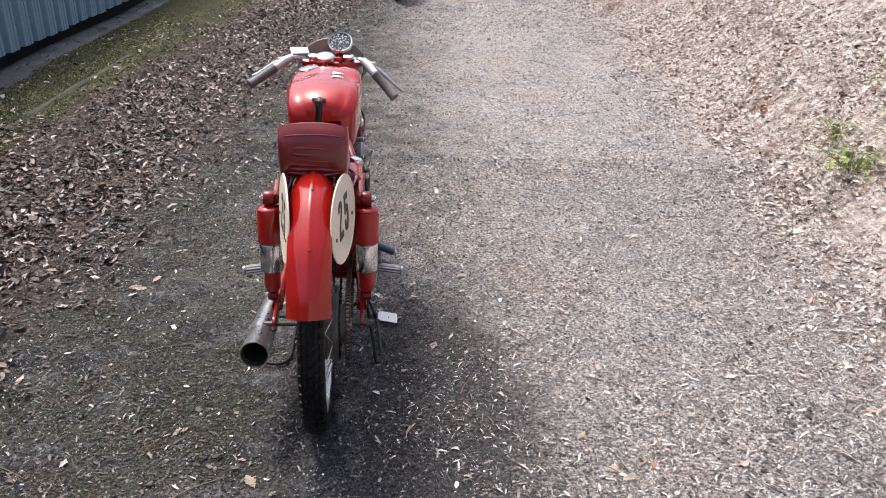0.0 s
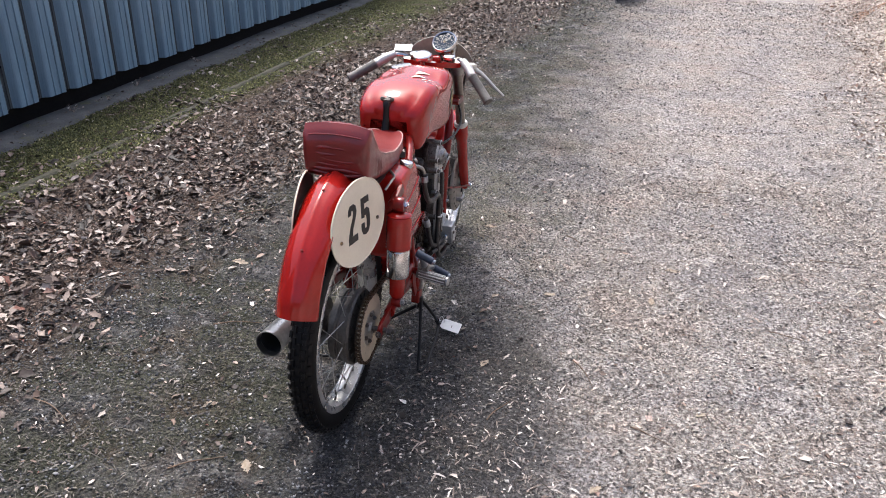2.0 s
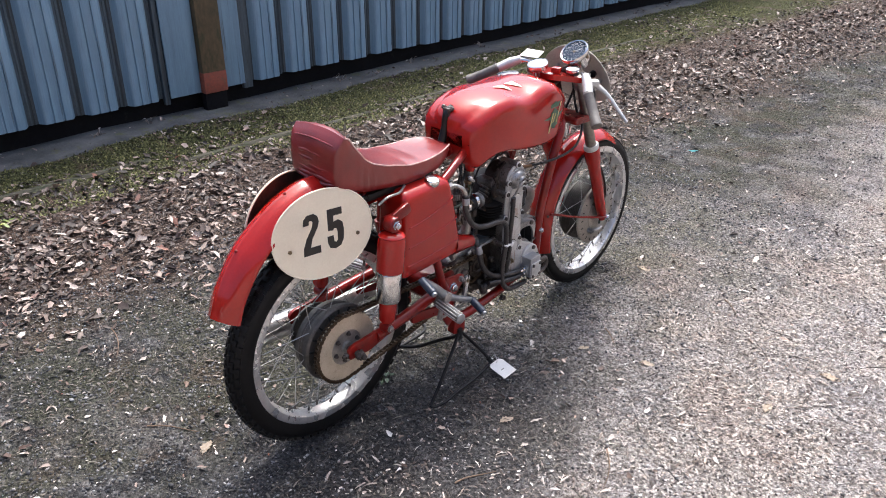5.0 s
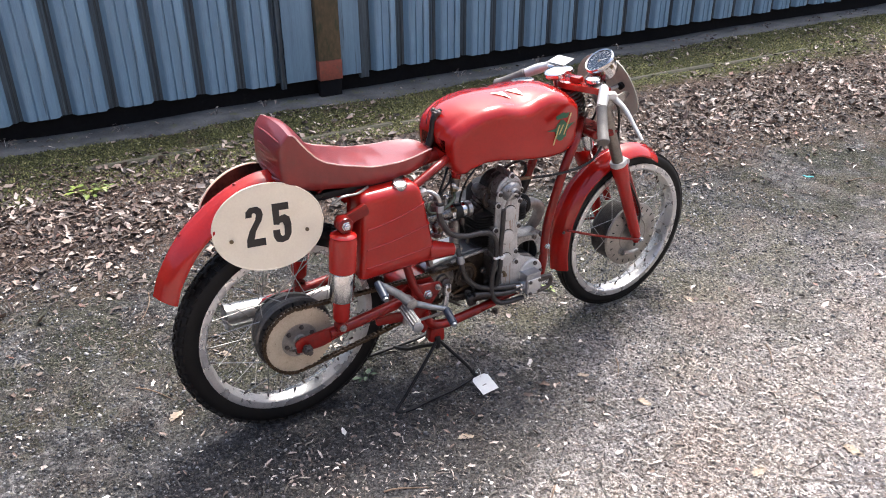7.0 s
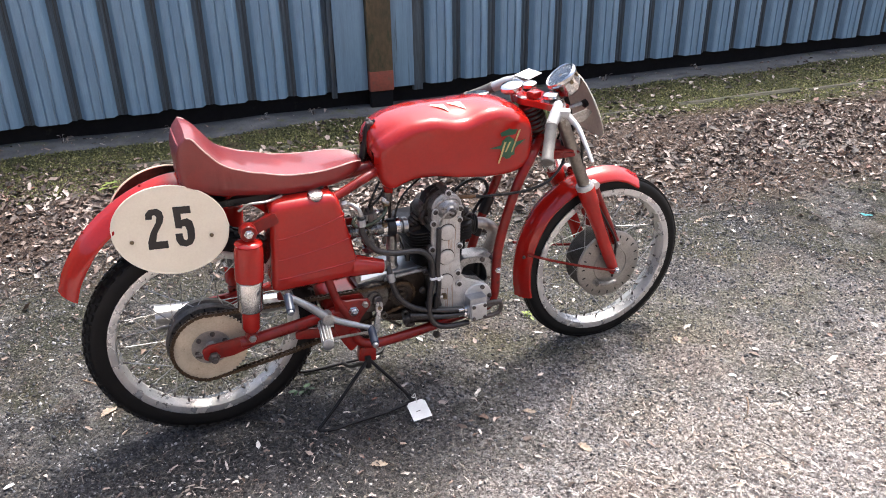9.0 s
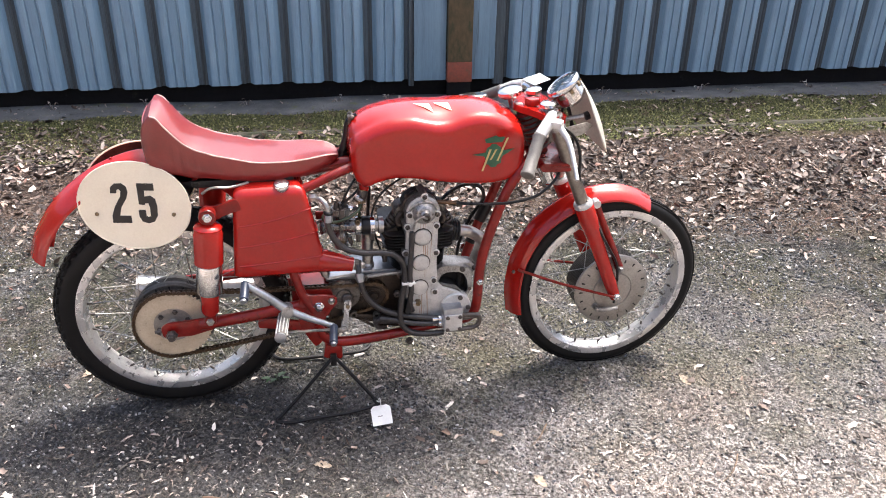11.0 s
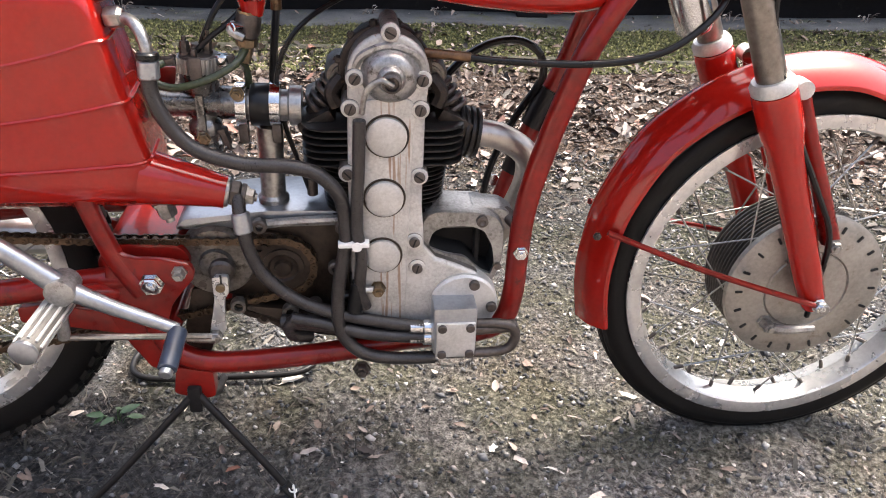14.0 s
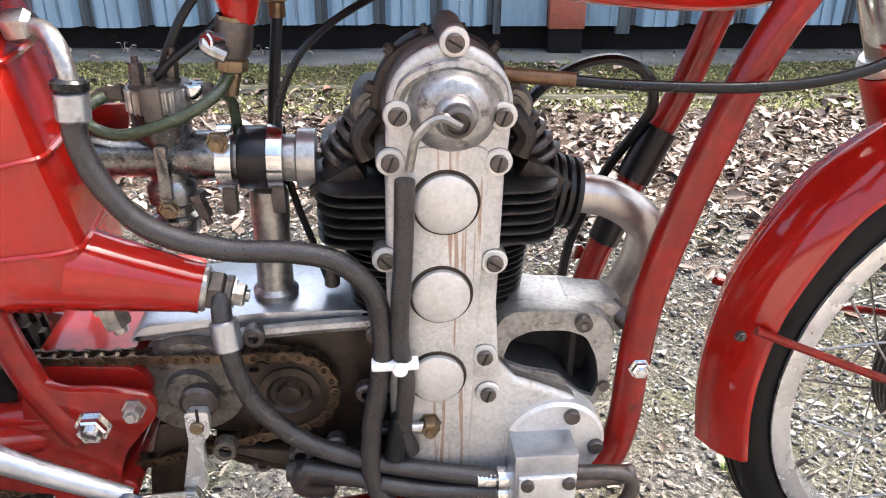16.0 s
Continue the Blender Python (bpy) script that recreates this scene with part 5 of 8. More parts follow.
part("primary_side", plate(round_poly([(0.45, 0.36), (0.56, 0.368), (0.72, 0.365), (0.81, 0.345), (0.81, 0.30), (0.72, 0.255), (0.60, 0.262), (0.46, 0.315)], 0.02), 0.028, 0.085, 0.010), ALLOY, engine)
# recess behind the drive chain, dark with old grease and painted-in shade
part("chain_recess", plate(round_poly([(0.505, 0.408), (0.632, 0.412), (0.636, 0.272), (0.60, 0.262), (0.545, 0.272), (0.505, 0.30)], 0.014), -0.075, -0.050, 0.004), GREASY_SHADED, engine, "oily chain recess, darkened for its shade")
part("case_lip", tube([(0.50, -0.088, 0.408), (0.56, -0.088, 0.413), (0.632, -0.088, 0.416)], 0.006, 8), ALLOY, engine)
part("lower_lip", plate(round_poly([(0.475, 0.300), (0.56, 0.288), (0.62, 0.282), (0.64, 0.268), (0.62, 0.254), (0.56, 0.262), (0.50, 0.278)], 0.008), -0.100, -0.070, 0.003), GREASY_SHADED, engine)
for x, z in ((0.525, 0.411), (0.628, 0.408), (0.520, 0.275), (0.600, 0.266), (0.617, 0.348), (0.588, 0.292), (0.632, 0.300)):
    part("case_bolt", lathe([(0.0095, 0), (0.0095, 0.010), (0.0075, 0.012), (0.0045, 0.012), (0.0045, 0.004), (0, 0.004)], (x, -0.088, z), (0, -1, 0), 18), DARKSTEEL, engine)
cl = Vector((0.470, -0.06, 0.356))
part("clutch_cover", lathe([(0.049, 0), (0.049, 0.022), (0.046, 0.028), (0.022, 0.030), (0.020, 0.036), (0.012, 0.038), (0, 0.038)], cl + Vector((-0.004, 0, 0)), (0, -1, 0), 48), GRIME, engine, "round aluminium cover with oil streaks")
part("clutch_body", plate(round_poly([(0.433, 0.330), (0.44, 0.312), (0.50, 0.300), (0.55, 0.30), (0.55, 0.395), (0.47, 0.402), (0.436, 0.385)], 0.015), -0.084, -0.05, 0.005), GREASY_SHADED, engine)
for x, z in ((0.442, 0.345), (0.445, 0.325)):
    part("cover_screw", slot_screw((x, -0.086, z), (0, -1, 0), 0.006, 0.003), DARKSTEEL, engine)
lev = part("clutch_lever", plate(round_poly([(0.463, 0.352), (0.484, 0.352), (0.483, 0.328), (0.476, 0.318), (0.473, 0.268), (0.460, 0.262), (0.452, 0.266), (0.463, 0.318)], 0.005), -0.118, -0.108, 0.002), RIM, engine, "pale plated clutch lever")
part("lever_pin", slot_screw((0.473, -0.119, 0.337), (0, -1, 0), 0.006, 0.003), BRASS, lev)
part("lever_joint", hexhead((0.460, -0.118, 0.264), (0, -1, 0), 0.008, 0.008), STEEL, lev)
# Added plate that keeps the gap below the clutch dark; no real bracket.
part("gap_filler", plate(round_poly([(0.43, 0.318), (0.462, 0.312), (0.456, 0.26), (0.445, 0.215), (0.41, 0.215), (0.415, 0.26)], 0.008), -0.086, -0.078, 0.002), GREASY_SHADED, engine, "added dark plate in the gap below the clutch")

# timing cover with its caps, bolts and rust runs
def arc(cx, cz, r, a0, a1, n):
    return [(cx + r * math.cos(radians(a0 + (a1 - a0) * k / n)), cz + r * math.sin(radians(a0 + (a1 - a0) * k / n))) for k in range(n + 1)]


cover_out = arc(0.686, 0.612, 0.0465, 0, 180, 16) + [(0.6385, 0.56), (0.637, 0.48), (0.638, 0.36), (0.640, 0.285), (0.660, 0.268), (0.735, 0.268)] + arc(0.782, 0.306, 0.044, -70, 60, 10) + [(0.795, 0.352), (0.770, 0.364), (0.745, 0.374), (0.730, 0.392), (0.726, 0.45), (0.728, 0.56)]
cover_bm = plate(cover_out, -0.122, -0.058, 0.006, 3)
cover_bm.normal_update()
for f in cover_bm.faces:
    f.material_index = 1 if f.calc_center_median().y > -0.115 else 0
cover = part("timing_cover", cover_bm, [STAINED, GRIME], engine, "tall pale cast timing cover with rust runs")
part("raised_panel", plate(round_poly([(0.655, 0.585), (0.716, 0.585), (0.708, 0.36), (0.706, 0.285), (0.652, 0.285), (0.653, 0.40)], 0.012), -0.1255, -0.118, 0.003), STAINED, cover)
for x, z, r in ((0.683, 0.541, 0.0235), (0.680, 0.462, 0.0228), (0.677, 0.383, 0.0222)):
    part("gear_cap", lathe([(r, -0.003), (r, 0.0), (r, 0.0015), (r, 0.005), (r - 0.002, 0.0062), (0, 0.0066)], (x, -0.1255, z), (0, -1, 0), 40), ALLOY_PALE, cover, "plain round gear cap")
    part("cap_joint", lathe([(r + 0.0005, 0.0), (r + 0.0032, 0.0), (r + 0.0028, 0.0009), (r + 0.0005, 0.0009)], (x, -0.1255, z), (0, -1, 0), 40, closed=True), GREASY_SHADED, cover)
part("cam_cap", lathe([(0.034, -0.01), (0.034, 0.0), (0.033, 0.004), (0.029, 0.008), (0.0275, 0.015), (0.023, 0.020), (0.016, 0.022), (0.014, 0.028), (0.012, 0.030), (0, 0.030)], (0.688, -0.120, 0.613), (0, -1, 0), 40), ALLOY, cover, "turned cam bearing cap")
part("cap_plug", lathe([(0.011, 0), (0.011, 0.008), (0.008, 0.010), (0.008, 0.004), (0, 0.004)], (0.688, -0.150, 0.613), (0, -1, 0), 20), DARKSTEEL, cover)
ears = ((0.688, 0.660), (0.648, 0.609), (0.724, 0.607), (0.642, 0.574), (0.722, 0.572), (0.637, 0.494), (0.722, 0.489), (0.717, 0.401), (0.721, 0.363), (0.642, 0.40))
ear = screw = None
for x, z in ears:
    m = Matrix.Translation((x, -0.060, z))
    if ear is None:
        ear = part("ear", lathe([(0.0108, 0), (0.0108, 0.064), (0.0098, 0.066), (0, 0.066)], axis=(0, -1, 0), segs=20), [GRIME, ALLOY_PALE], cover, m=m)
        for f in ear.data.polygons:
            f.material_index = 1 if f.center.y < -0.06 else 0
        screw = part("cover_screw", lathe([(0.0068, 0), (0.0068, 0.003), (0.006, 0.004), (0, 0.004)], (0, -0.066, 0), (0, -1, 0), 16), DARKSTEEL, cover, m=m)
        slit = part("screw_slot", block((0, -0.0703, 0), (0.0115, 0.0012, 0.0016), 0), INSIDE, cover, m=m @ Matrix.Rotation(0.5, 4, "Y"))
    else:
        again(ear, m)
        again(screw, m)
        again(slit, m @ Matrix.Rotation(x * 40 + z * 90, 4, "Y"))
part("cap_rib", tube([(0.646, -0.118, 0.612), (0.657, -0.122, 0.634), (0.687, -0.124, 0.645), (0.717, -0.122, 0.634), (0.727, -0.118, 0.612)], 0.005, 8), ALLOY, cover)
part("front_boss", lathe([(0.045, -0.02), (0.045, 0.004), (0.042, 0.007), (0, 0.008)], (0.783, -0.122, 0.306), (0, -1, 0), 36), ALLOY_PALE, cover)
for x, z in ((0.795, 0.338), (0.819, 0.304)):
    part("boss_screw", slot_screw((x, -0.131, z), (0, -1, 0), 0.007, 0.004), DARKSTEEL, cover)

# magneto housing with its dark mouth, at the front
house = round_poly([(0.727, 0.372), (0.728, 0.422), (0.742, 0.433), (0.80, 0.431), (0.824, 0.424), (0.835, 0.405), (0.834, 0.355), (0.822, 0.322), (0.795, 0.338), (0.76, 0.358)], 0.012)
mouth = round_poly([(0.735, 0.382), (0.742, 0.404), (0.760, 0.412), (0.790, 0.411), (0.808, 0.404), (0.820, 0.380), (0.824, 0.352), (0.818, 0.336), (0.799, 0.351), (0.785, 0.366), (0.757, 0.372)], 0.006)


def around(outline, n, cx=0.780, cz=0.388):
    """An outline met by n even rays from its middle."""
    k = len(outline)
    out = []
    for i in range(n):
        a = 2 * math.pi * i / n
        d, best = (math.cos(a), math.sin(a)), 0.001
        for j in range(k):
            (x0, z0), (x1, z1) = outline[j], outline[(j + 1) % k]
            ex, ez = x1 - x0, z1 - z0
            den = d[0] * ez - d[1] * ex
            if abs(den) < 1e-9:
                continue
            s_ = ((x0 - cx) * ez - (z0 - cz) * ex) / den
            t_ = ((x0 - cx) * d[1] - (z0 - cz) * d[0]) / den
            if s_ > 0 and -1e-6 <= t_ <= 1 + 1e-6:
                best = max(best, s_)
        out.append((cx + best * d[0], cz + best * d[1]))
    return out


outer, inner = around(house, 56), around(mouth, 56)
shrunk = [(x + (0.780 - x) * 0.03, z + (0.388 - z) * 0.03) for x, z in outer]
rings = [[(x, -0.044, z) for x, z in outer], [(x, -0.102, z) for x, z in outer], [(x, -0.106, z) for x, z in shrunk], [(x, -0.106, z) for x, z in inner], [(x, -0.100, z) for x, z in inner], [(x, -0.050, z) for x, z in inner]]
housing_bm = loft(rings, caps=False)
# The mouth's inner walls are blackened; the hollow's shade is in their colour.
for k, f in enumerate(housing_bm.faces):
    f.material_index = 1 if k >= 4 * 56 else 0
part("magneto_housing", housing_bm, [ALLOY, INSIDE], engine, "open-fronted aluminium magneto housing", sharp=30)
part("mouth", plate([(x + (x - 0.780) * 0.02, z + (z - 0.388) * 0.02) for x, z in inner], -0.062, -0.052, 0), INSIDE, engine, "dark back of the open housing, the hollow's shade in its colour")
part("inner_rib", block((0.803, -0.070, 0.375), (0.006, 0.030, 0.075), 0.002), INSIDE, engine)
part("mount_lug", plate(round_poly([(0.79, 0.432), (0.835, 0.426), (0.853, 0.412), (0.846, 0.396), (0.81, 0.40)], 0.006), -0.090, -0.045, 0.003), ALLOY, engine)
part("housing_bolt", lathe([(0.0075, 0), (0.0075, 0.006), (0.004, 0.007), (0, 0.003)], (0.804, -0.106, 0.419), (0, -1, 0), 16), DARKSTEEL, engine)
part("housing_bolt", lathe([(0.005, 0), (0.005, 0.004), (0, 0.004)], (0.828, -0.106, 0.352), (0, -1, 0), 14), DARKSTEEL, engine)
part("mount_sleeve", rod((0.836, -0.075, 0.415), (0.858, -0.10, 0.405), 0.010), DARKSTEEL, engine)
part("sump", plate(round_poly([(0.56, 0.27), (0.80, 0.275), (0.79, 0.235), (0.66, 0.225), (0.58, 0.24)], 0.012), -0.09, 0.08, 0.006), GREASY_SHADED, engine, "oily crankcase bottom")
part("oil_tube", tube([(0.545, -0.11, 0.277), (0.60, -0.12, 0.276), (0.70, -0.125, 0.262), (0.745, -0.13, 0.262)], 0.010, 10), HOSE, engine)

# oil pump block
pump = part("oil_pump", block((0.768, -0.140, 0.288), (0.056, 0.046, 0.070), 0.004), ALLOY_CLEAN, engine, "square pale aluminium oil pump")
part("pump_face", block((0.769, -0.1645, 0.277), (0.050, 0.006, 0.052), 0.002), ALLOY_PALE, pump)
for x in (0.751, 0.787):
    for z in (0.257, 0.297):
        part("pump_screw", slot_screw((x, -0.1685, z), (0, -1, 0), 0.0058, 0.003), DARKSTEEL, pump)
for z in (0.281, 0.265):
    part("union", lathe([(0.009, 0), (0.011, 0.002), (0.011, 0.012), (0.008, 0.014), (0.008, 0.03), (0, 0.03)], (0.742, -0.140, z), (-1, 0, 0.02), 12), CHROME, pump, "plated hose union")
part("loop_pipe", tube([(0.796, -0.148, 0.290), (0.828, -0.150, 0.290), (0.846, -0.150, 0.283), (0.850, -0.150, 0.266), (0.838, -0.150, 0.248), (0.80, -0.148, 0.243), (0.755, -0.146, 0.243)], 0.0068, 10), DARKSTEEL, pump, "looped oil pipe")
part("front_union", rod((0.794, -0.148, 0.281), (0.852, -0.146, 0.284), 0.0085), DARKSTEEL, pump)

# cylinder and head fins
def fin_bm(hx, hy, r, t):
    bm = bmesh.new()
    rings = []
    for z, s in ((-t, 0.985), (-t * 0.5, 1.0), (t * 0.5, 1.0), (t, 0.985)):
        rings.append([(x * s, y * s, z) for x, y in round_poly([(-hx, -hy), (hx, -hy), (hx, hy), (-hx, hy)], r, 6)])
    return loft(rings, bm=bm)


head = part("cylinder_head", lathe([(0, 0.0), (0.064, 0.0), (0.070, 0.03), (0.066, 0.11), (0.05, 0.13), (0, 0.13)], (ENGX, ENGY, 0.47), (0, 0, 1), 36), HEAD, engine, "baked brown-black finned cylinder head")
hf = None
for k in range(6):
    m = Matrix.Translation((ENGX - 0.004, ENGY, 0.497 + 0.0088 * k))
    hf = part("head_fin", fin_bm(0.098, 0.098, 0.036, 0.0017), FIN, head, m=m) if hf is None else again(hf, m)
barrel = part("cylinder_barrel", lathe([(0, 0), (0.06, 0), (0.06, 0.11), (0, 0.11)], (ENGX, ENGY, 0.365), (0, 0, 1), 36), FIN, engine, "black finned cylinder barrel")
bf = None
for k in range(13):
    m = Matrix.Translation((ENGX - 0.003, ENGY, 0.418 + 0.0062 * k)) @ Matrix.Diagonal((0.92 + 0.007 * k, 0.96 + 0.003 * k, 1, 1))
    bf = part("barrel_fin", fin_bm(0.082, 0.084, 0.05, 0.0011), FIN, barrel, m=m) if bf is None else again(bf, m)
part("cam_box", plate(arc(0.684, 0.605, 0.051, -10, 190, 18) + [(0.638, 0.555), (0.730, 0.555)], -0.090, -0.030, 0.010, 3), HEAD, head, "sooty cam box")
part("cam_box_rim", plate(arc(0.684, 0.605, 0.055, 0, 180, 18) + [(0.634, 0.60), (0.734, 0.60)], -0.086, -0.070, 0.004), HEAD, head)
for k, deg in enumerate((14, 48, 76, 104, 134, 166)):
    a = radians(deg)
    part("cam_box_nut", hexhead((0.684 + 0.053 * math.cos(a), -0.078 - 0.003 * (k % 2), 0.605 + 0.053 * math.sin(a)), (math.cos(a), 0, math.sin(a)), 0.0048, 0.0065), HEAD, head)
for s in (-1, 1):
    c = Vector((ENGX + s * 0.052, -0.05, 0.598))
    part("rocker_box", lathe([(0, -0.03), (0.012, -0.031), (0.013, -0.028), (0.017, -0.028), (0.020, -0.02), (0.020, 0.02), (0.016, 0.03), (0, 0.03)], c, (0, 1, 0), 20), GRIME, head, "grimy alloy rocker box")
    part("rocker", tube([c + Vector((0, -0.03, 0)), c + Vector((s * 0.012, -0.034, -0.018)), c + Vector((s * 0.006, -0.036, -0.034))], 0.009, 8), HEAD, head)
    base, top = Vector((ENGX + s * 0.088, -0.052, 0.546)), Vector((ENGX + s * 0.058, -0.052, 0.588))
    w = (top - base).normalized()
    side = w.cross(Vector((0, 1, 0)))
    coil = [base + w * (0.050 * k / 54) + (side * math.cos(k * 2 * math.pi / 12) + Vector((0, 1, 0)) * math.sin(k * 2 * math.pi / 12)) * 0.0150 for k in range(55)]
    part("valve_spring", tube(coil, 0.0037, 7, 2), DARKSTEEL, head, "dark steel valve spring")
    part("valve_stem", rod(base - w * 0.004, top, 0.010), HEAD, head)
    part("spring_seat", block(base + Vector((s * -0.004, 0, -0.006)), (0.046, 0.060, 0.018), 0.006, Matrix.Rotation(s * 0.5, 4, "Y")), HEAD, head)
for k in range(4):
    part("exhaust_fin", lathe([(0.0, -0.002), (0.031, -0.002), (0.0315, 0.0), (0.031, 0.002), (0, 0.002)], (0.775 + 0.0075 * k, -0.055, 0.523 - 0.002 * k), (0.97, 0, -0.15), 28), FIN, head)
part("exhaust_stub", rod((0.75, -0.055, 0.527), (0.802, -0.055, 0.517), 0.022), HEAD, head)

# ---- exhaust ----
pipe = part("exhaust_pipe", tube([(0.795, -0.055, 0.519), (0.832, -0.055, 0.511), (0.866, -0.05, 0.485), (0.873, -0.035, 0.445), (0.864, -0.01, 0.39), (0.845, 0.03, 0.32), (0.80, 0.075, 0.255), (0.70, 0.11, 0.225), (0.55, 0.135, 0.232), (0.42, 0.148, 0.250), (0.34, 0.152, 0.262)], 0.0172, 16, 8), PIPE, bike, "dull steel exhaust pipe")
ew = (Vector((-0.125, 0.170, 0.288)) - Vector((0.36, 0.151, 0.260))).normalized()
part("megaphone", lathe([(0.021, 0.0), (0.026, 0.08), (0.036, 0.30), (0.0395, 0.475), (0.041, 0.480), (0.041, 0.487), (0.038, 0.487), (0.037, 0.475), (0.030, 0.28), (0.0, 0.26)], (0.36, 0.151, 0.260), ew, 36), MEGA, pipe, "scuffed steel megaphone silencer with an open end")
part("megaphone_bore", lathe([(0.0378, 0.482), (0.035, 0.44), (0.029, 0.28), (0.0, 0.279)], (0.36, 0.151, 0.260), ew, 36), INSIDE, pipe)
part("exhaust_clamp", lathe([(0.022, 0), (0.027, 0), (0.027, 0.014), (0.022, 0.014)], (0.355, 0.151, 0.260), ew, 24, closed=True), STEEL, pipe)

# ---- carburettor and fuel ----
carb = part("carburettor", lathe([(0, -0.066), (0.016, -0.066), (0.019, -0.062), (0.019, -0.050), (0.015, -0.047), (0.015, -0.040), (0.0195, -0.036), (0.0195, -0.024), (0.015, -0.018), (0.0165, 0.012), (0.022, 0.020), (0.0225, 0.042), (0, 0.043)], (0.468, -0.06, 0.560), (0, 0, 1), 24), CARB, bike, "oily alloy carburettor with a knurled top")
part("throat", lathe([(0.022, -0.055), (0.0235, -0.05), (0.0175, -0.036), (0.0175, 0.02), (0.020, 0.024), (0.020, 0.045), (0.016, 0.048), (0.014, 0.048), (0.014, -0.05)], (0.467, -0.06, 0.561), (1, 0, -0.04), 28, closed=True), CARB, carb)
kn = []
for k in range(112):
    a = 2 * math.pi * k / 112
    kn.append((0.0268 if k % 4 < 2 else 0.0240, a))
bm = bmesh.new()
rings = [[bm.verts.new((0.470 + r * math.cos(a), -0.06 + r * math.sin(a), z)) for r, a in kn] for z in (0.600, 0.617)]
grid_faces(bm, rings)
bm.faces.new(rings[0][::-1])
bm.faces.new(rings[1])
part("knurled_ring", bm, STEEL, carb, "tarnished knurled ring", sharp=20)
part("top_cap", lathe([(0.023, 0.0), (0.022, 0.002), (0.016, 0.004), (0.009, 0.006), (0.007, 0.014), (0, 0.014)], (0.470, -0.06, 0.617), (0, 0, 1), 20), DARKSTEEL, carb)
for p, ax, r, h in (((0.457, -0.068, 0.620), (0, 0, 1), 0.0055, 0.016), ((0.481, -0.064, 0.620), (0.1, 0, 1), 0.0050, 0.020), ((0.468, -0.078, 0.618), (0, 0, 1), 0.0040, 0.010), ((0.493, -0.066, 0.612), (1, 0, 0.15), 0.0062, 0.018), ((0.446, -0.07, 0.614), (-1, 0, -0.1), 0.0058, 0.018), ((0.468, -0.078, 0.522), (0, -1, 0), 0.007, 0.006), ((0.488, -0.07, 0.532), (0.3, 0, -1), 0.006, 0.022), ((0.512, -0.08, 0.578), (0, -1, 0), 0.007, 0.01)):
    part("carb_fitting", hexhead(p, ax, r, h), BRASS if r > 0.0065 else DARKSTEEL, carb)
part("banjo", lathe([(0, -0.006), (0.008, -0.006), (0.009, -0.004), (0.009, 0.004), (0.008, 0.006), (0, 0.006)], (0.497, -0.066, 0.613), (0, 0, 1), 16), CHROME, carb, "plated banjo union")
part("ring_clip", block((0.470, -0.088, 0.609), (0.014, 0.006, 0.026), 0.002), DARKSTEEL, carb)
part("slide_guide", block((0.468, -0.076, 0.553), (0.010, 0.012, 0.045), 0.003), CARB, carb)
part("intake_rubber", lathe([(0.024, 0), (0.0255, 0.002), (0.0255, 0.024), (0.024, 0.026), (0, 0.026)], (0.524, -0.058, 0.557), (1, 0, -0.03), 28), CABLE, carb, "black rubber intake sleeve")
part("intake_stub", lathe([(0.017, -0.02), (0.019, 0.02), (0.019, 0.05), (0.024, 0.052), (0.024, 0.066), (0, 0.066)], (0.518, -0.058, 0.557), (1, 0, -0.03), 28), STEEL, carb)
for x in (0.514, 0.553):
    cl_ = part("hose_clamp", lathe([(0.0245, -0.006), (0.0265, -0.006), (0.0265, 0.006), (0.0245, 0.006)], (x, -0.058, 0.557), (1, 0, -0.03), 30, closed=True), CHROME, carb, "plated hose clamp")
    part("clamp_screw", block((x, -0.066, 0.524), (0.012, 0.014, 0.024), 0.004), DARKSTEEL, cl_)
lug = plate(round_poly([(0.402, 0.594), (0.436, 0.594), (0.432, 0.572), (0.404, 0.572)], 0.004), -0.03, -0.024, 0.001)
part("carb_lug", lug, RED_OLD, frame_main, "small red bracket")
cock = part("fuel_cock", lathe([(0.013, 0), (0.013, 0.012), (0.010, 0.014), (0.010, 0.030), (0.0125, 0.032), (0.0125, 0.040), (0.008, 0.042), (0.006, 0.06), (0, 0.06)], (0.531, -0.06, 0.668), (-0.15, 0, -1), 8), BRASS, bike, "tarnished brass fuel cock")
part("cock_body", lathe([(0, 0.0), (0.0135, 0.0), (0.0145, 0.004), (0.0145, 0.020), (0.0115, 0.027), (0, 0.027)], (0.531, -0.06, 0.665), (-0.15, 0, -1), 16), DARKSTEEL, cock, "dark oily cock body")
part("cock_lever", tube([(0.516, -0.072, 0.656), (0.512, -0.080, 0.650), (0.526, -0.082, 0.642)], 0.005, 8), STEEL, cock)
part("cock_plug", rod((0.528, -0.06, 0.650), (0.512, -0.082, 0.653), 0.007), CHROME, cock)
part("fuel_hose", tube([(0.432, -0.074, 0.612), (0.424, -0.082, 0.609), (0.419, -0.086, 0.602), (0.428, -0.088, 0.591), (0.450, -0.09, 0.588), (0.487, -0.09, 0.599), (0.514, -0.08, 0.613), (0.524, -0.065, 0.625)], 0.0046, 12), GREENHOSE, bike, "old greenish clear fuel hose")
part("fuel_hose", tube([(0.502, -0.064, 0.613), (0.516, -0.055, 0.608), (0.521, -0.045, 0.592), (0.522, -0.04, 0.55)], 0.0044, 12), GREENHOSE, bike, "old greenish clear fuel hose")
part("second_tap", lathe([(0.008, 0), (0.011, 0.003), (0.011, 0.020), (0.007, 0.022), (0.007, 0.034), (0, 0.034)], (0.556, 0.0, 0.690), (0, 0, -1), 10), BRASS, bike, "brass tap under the tank")
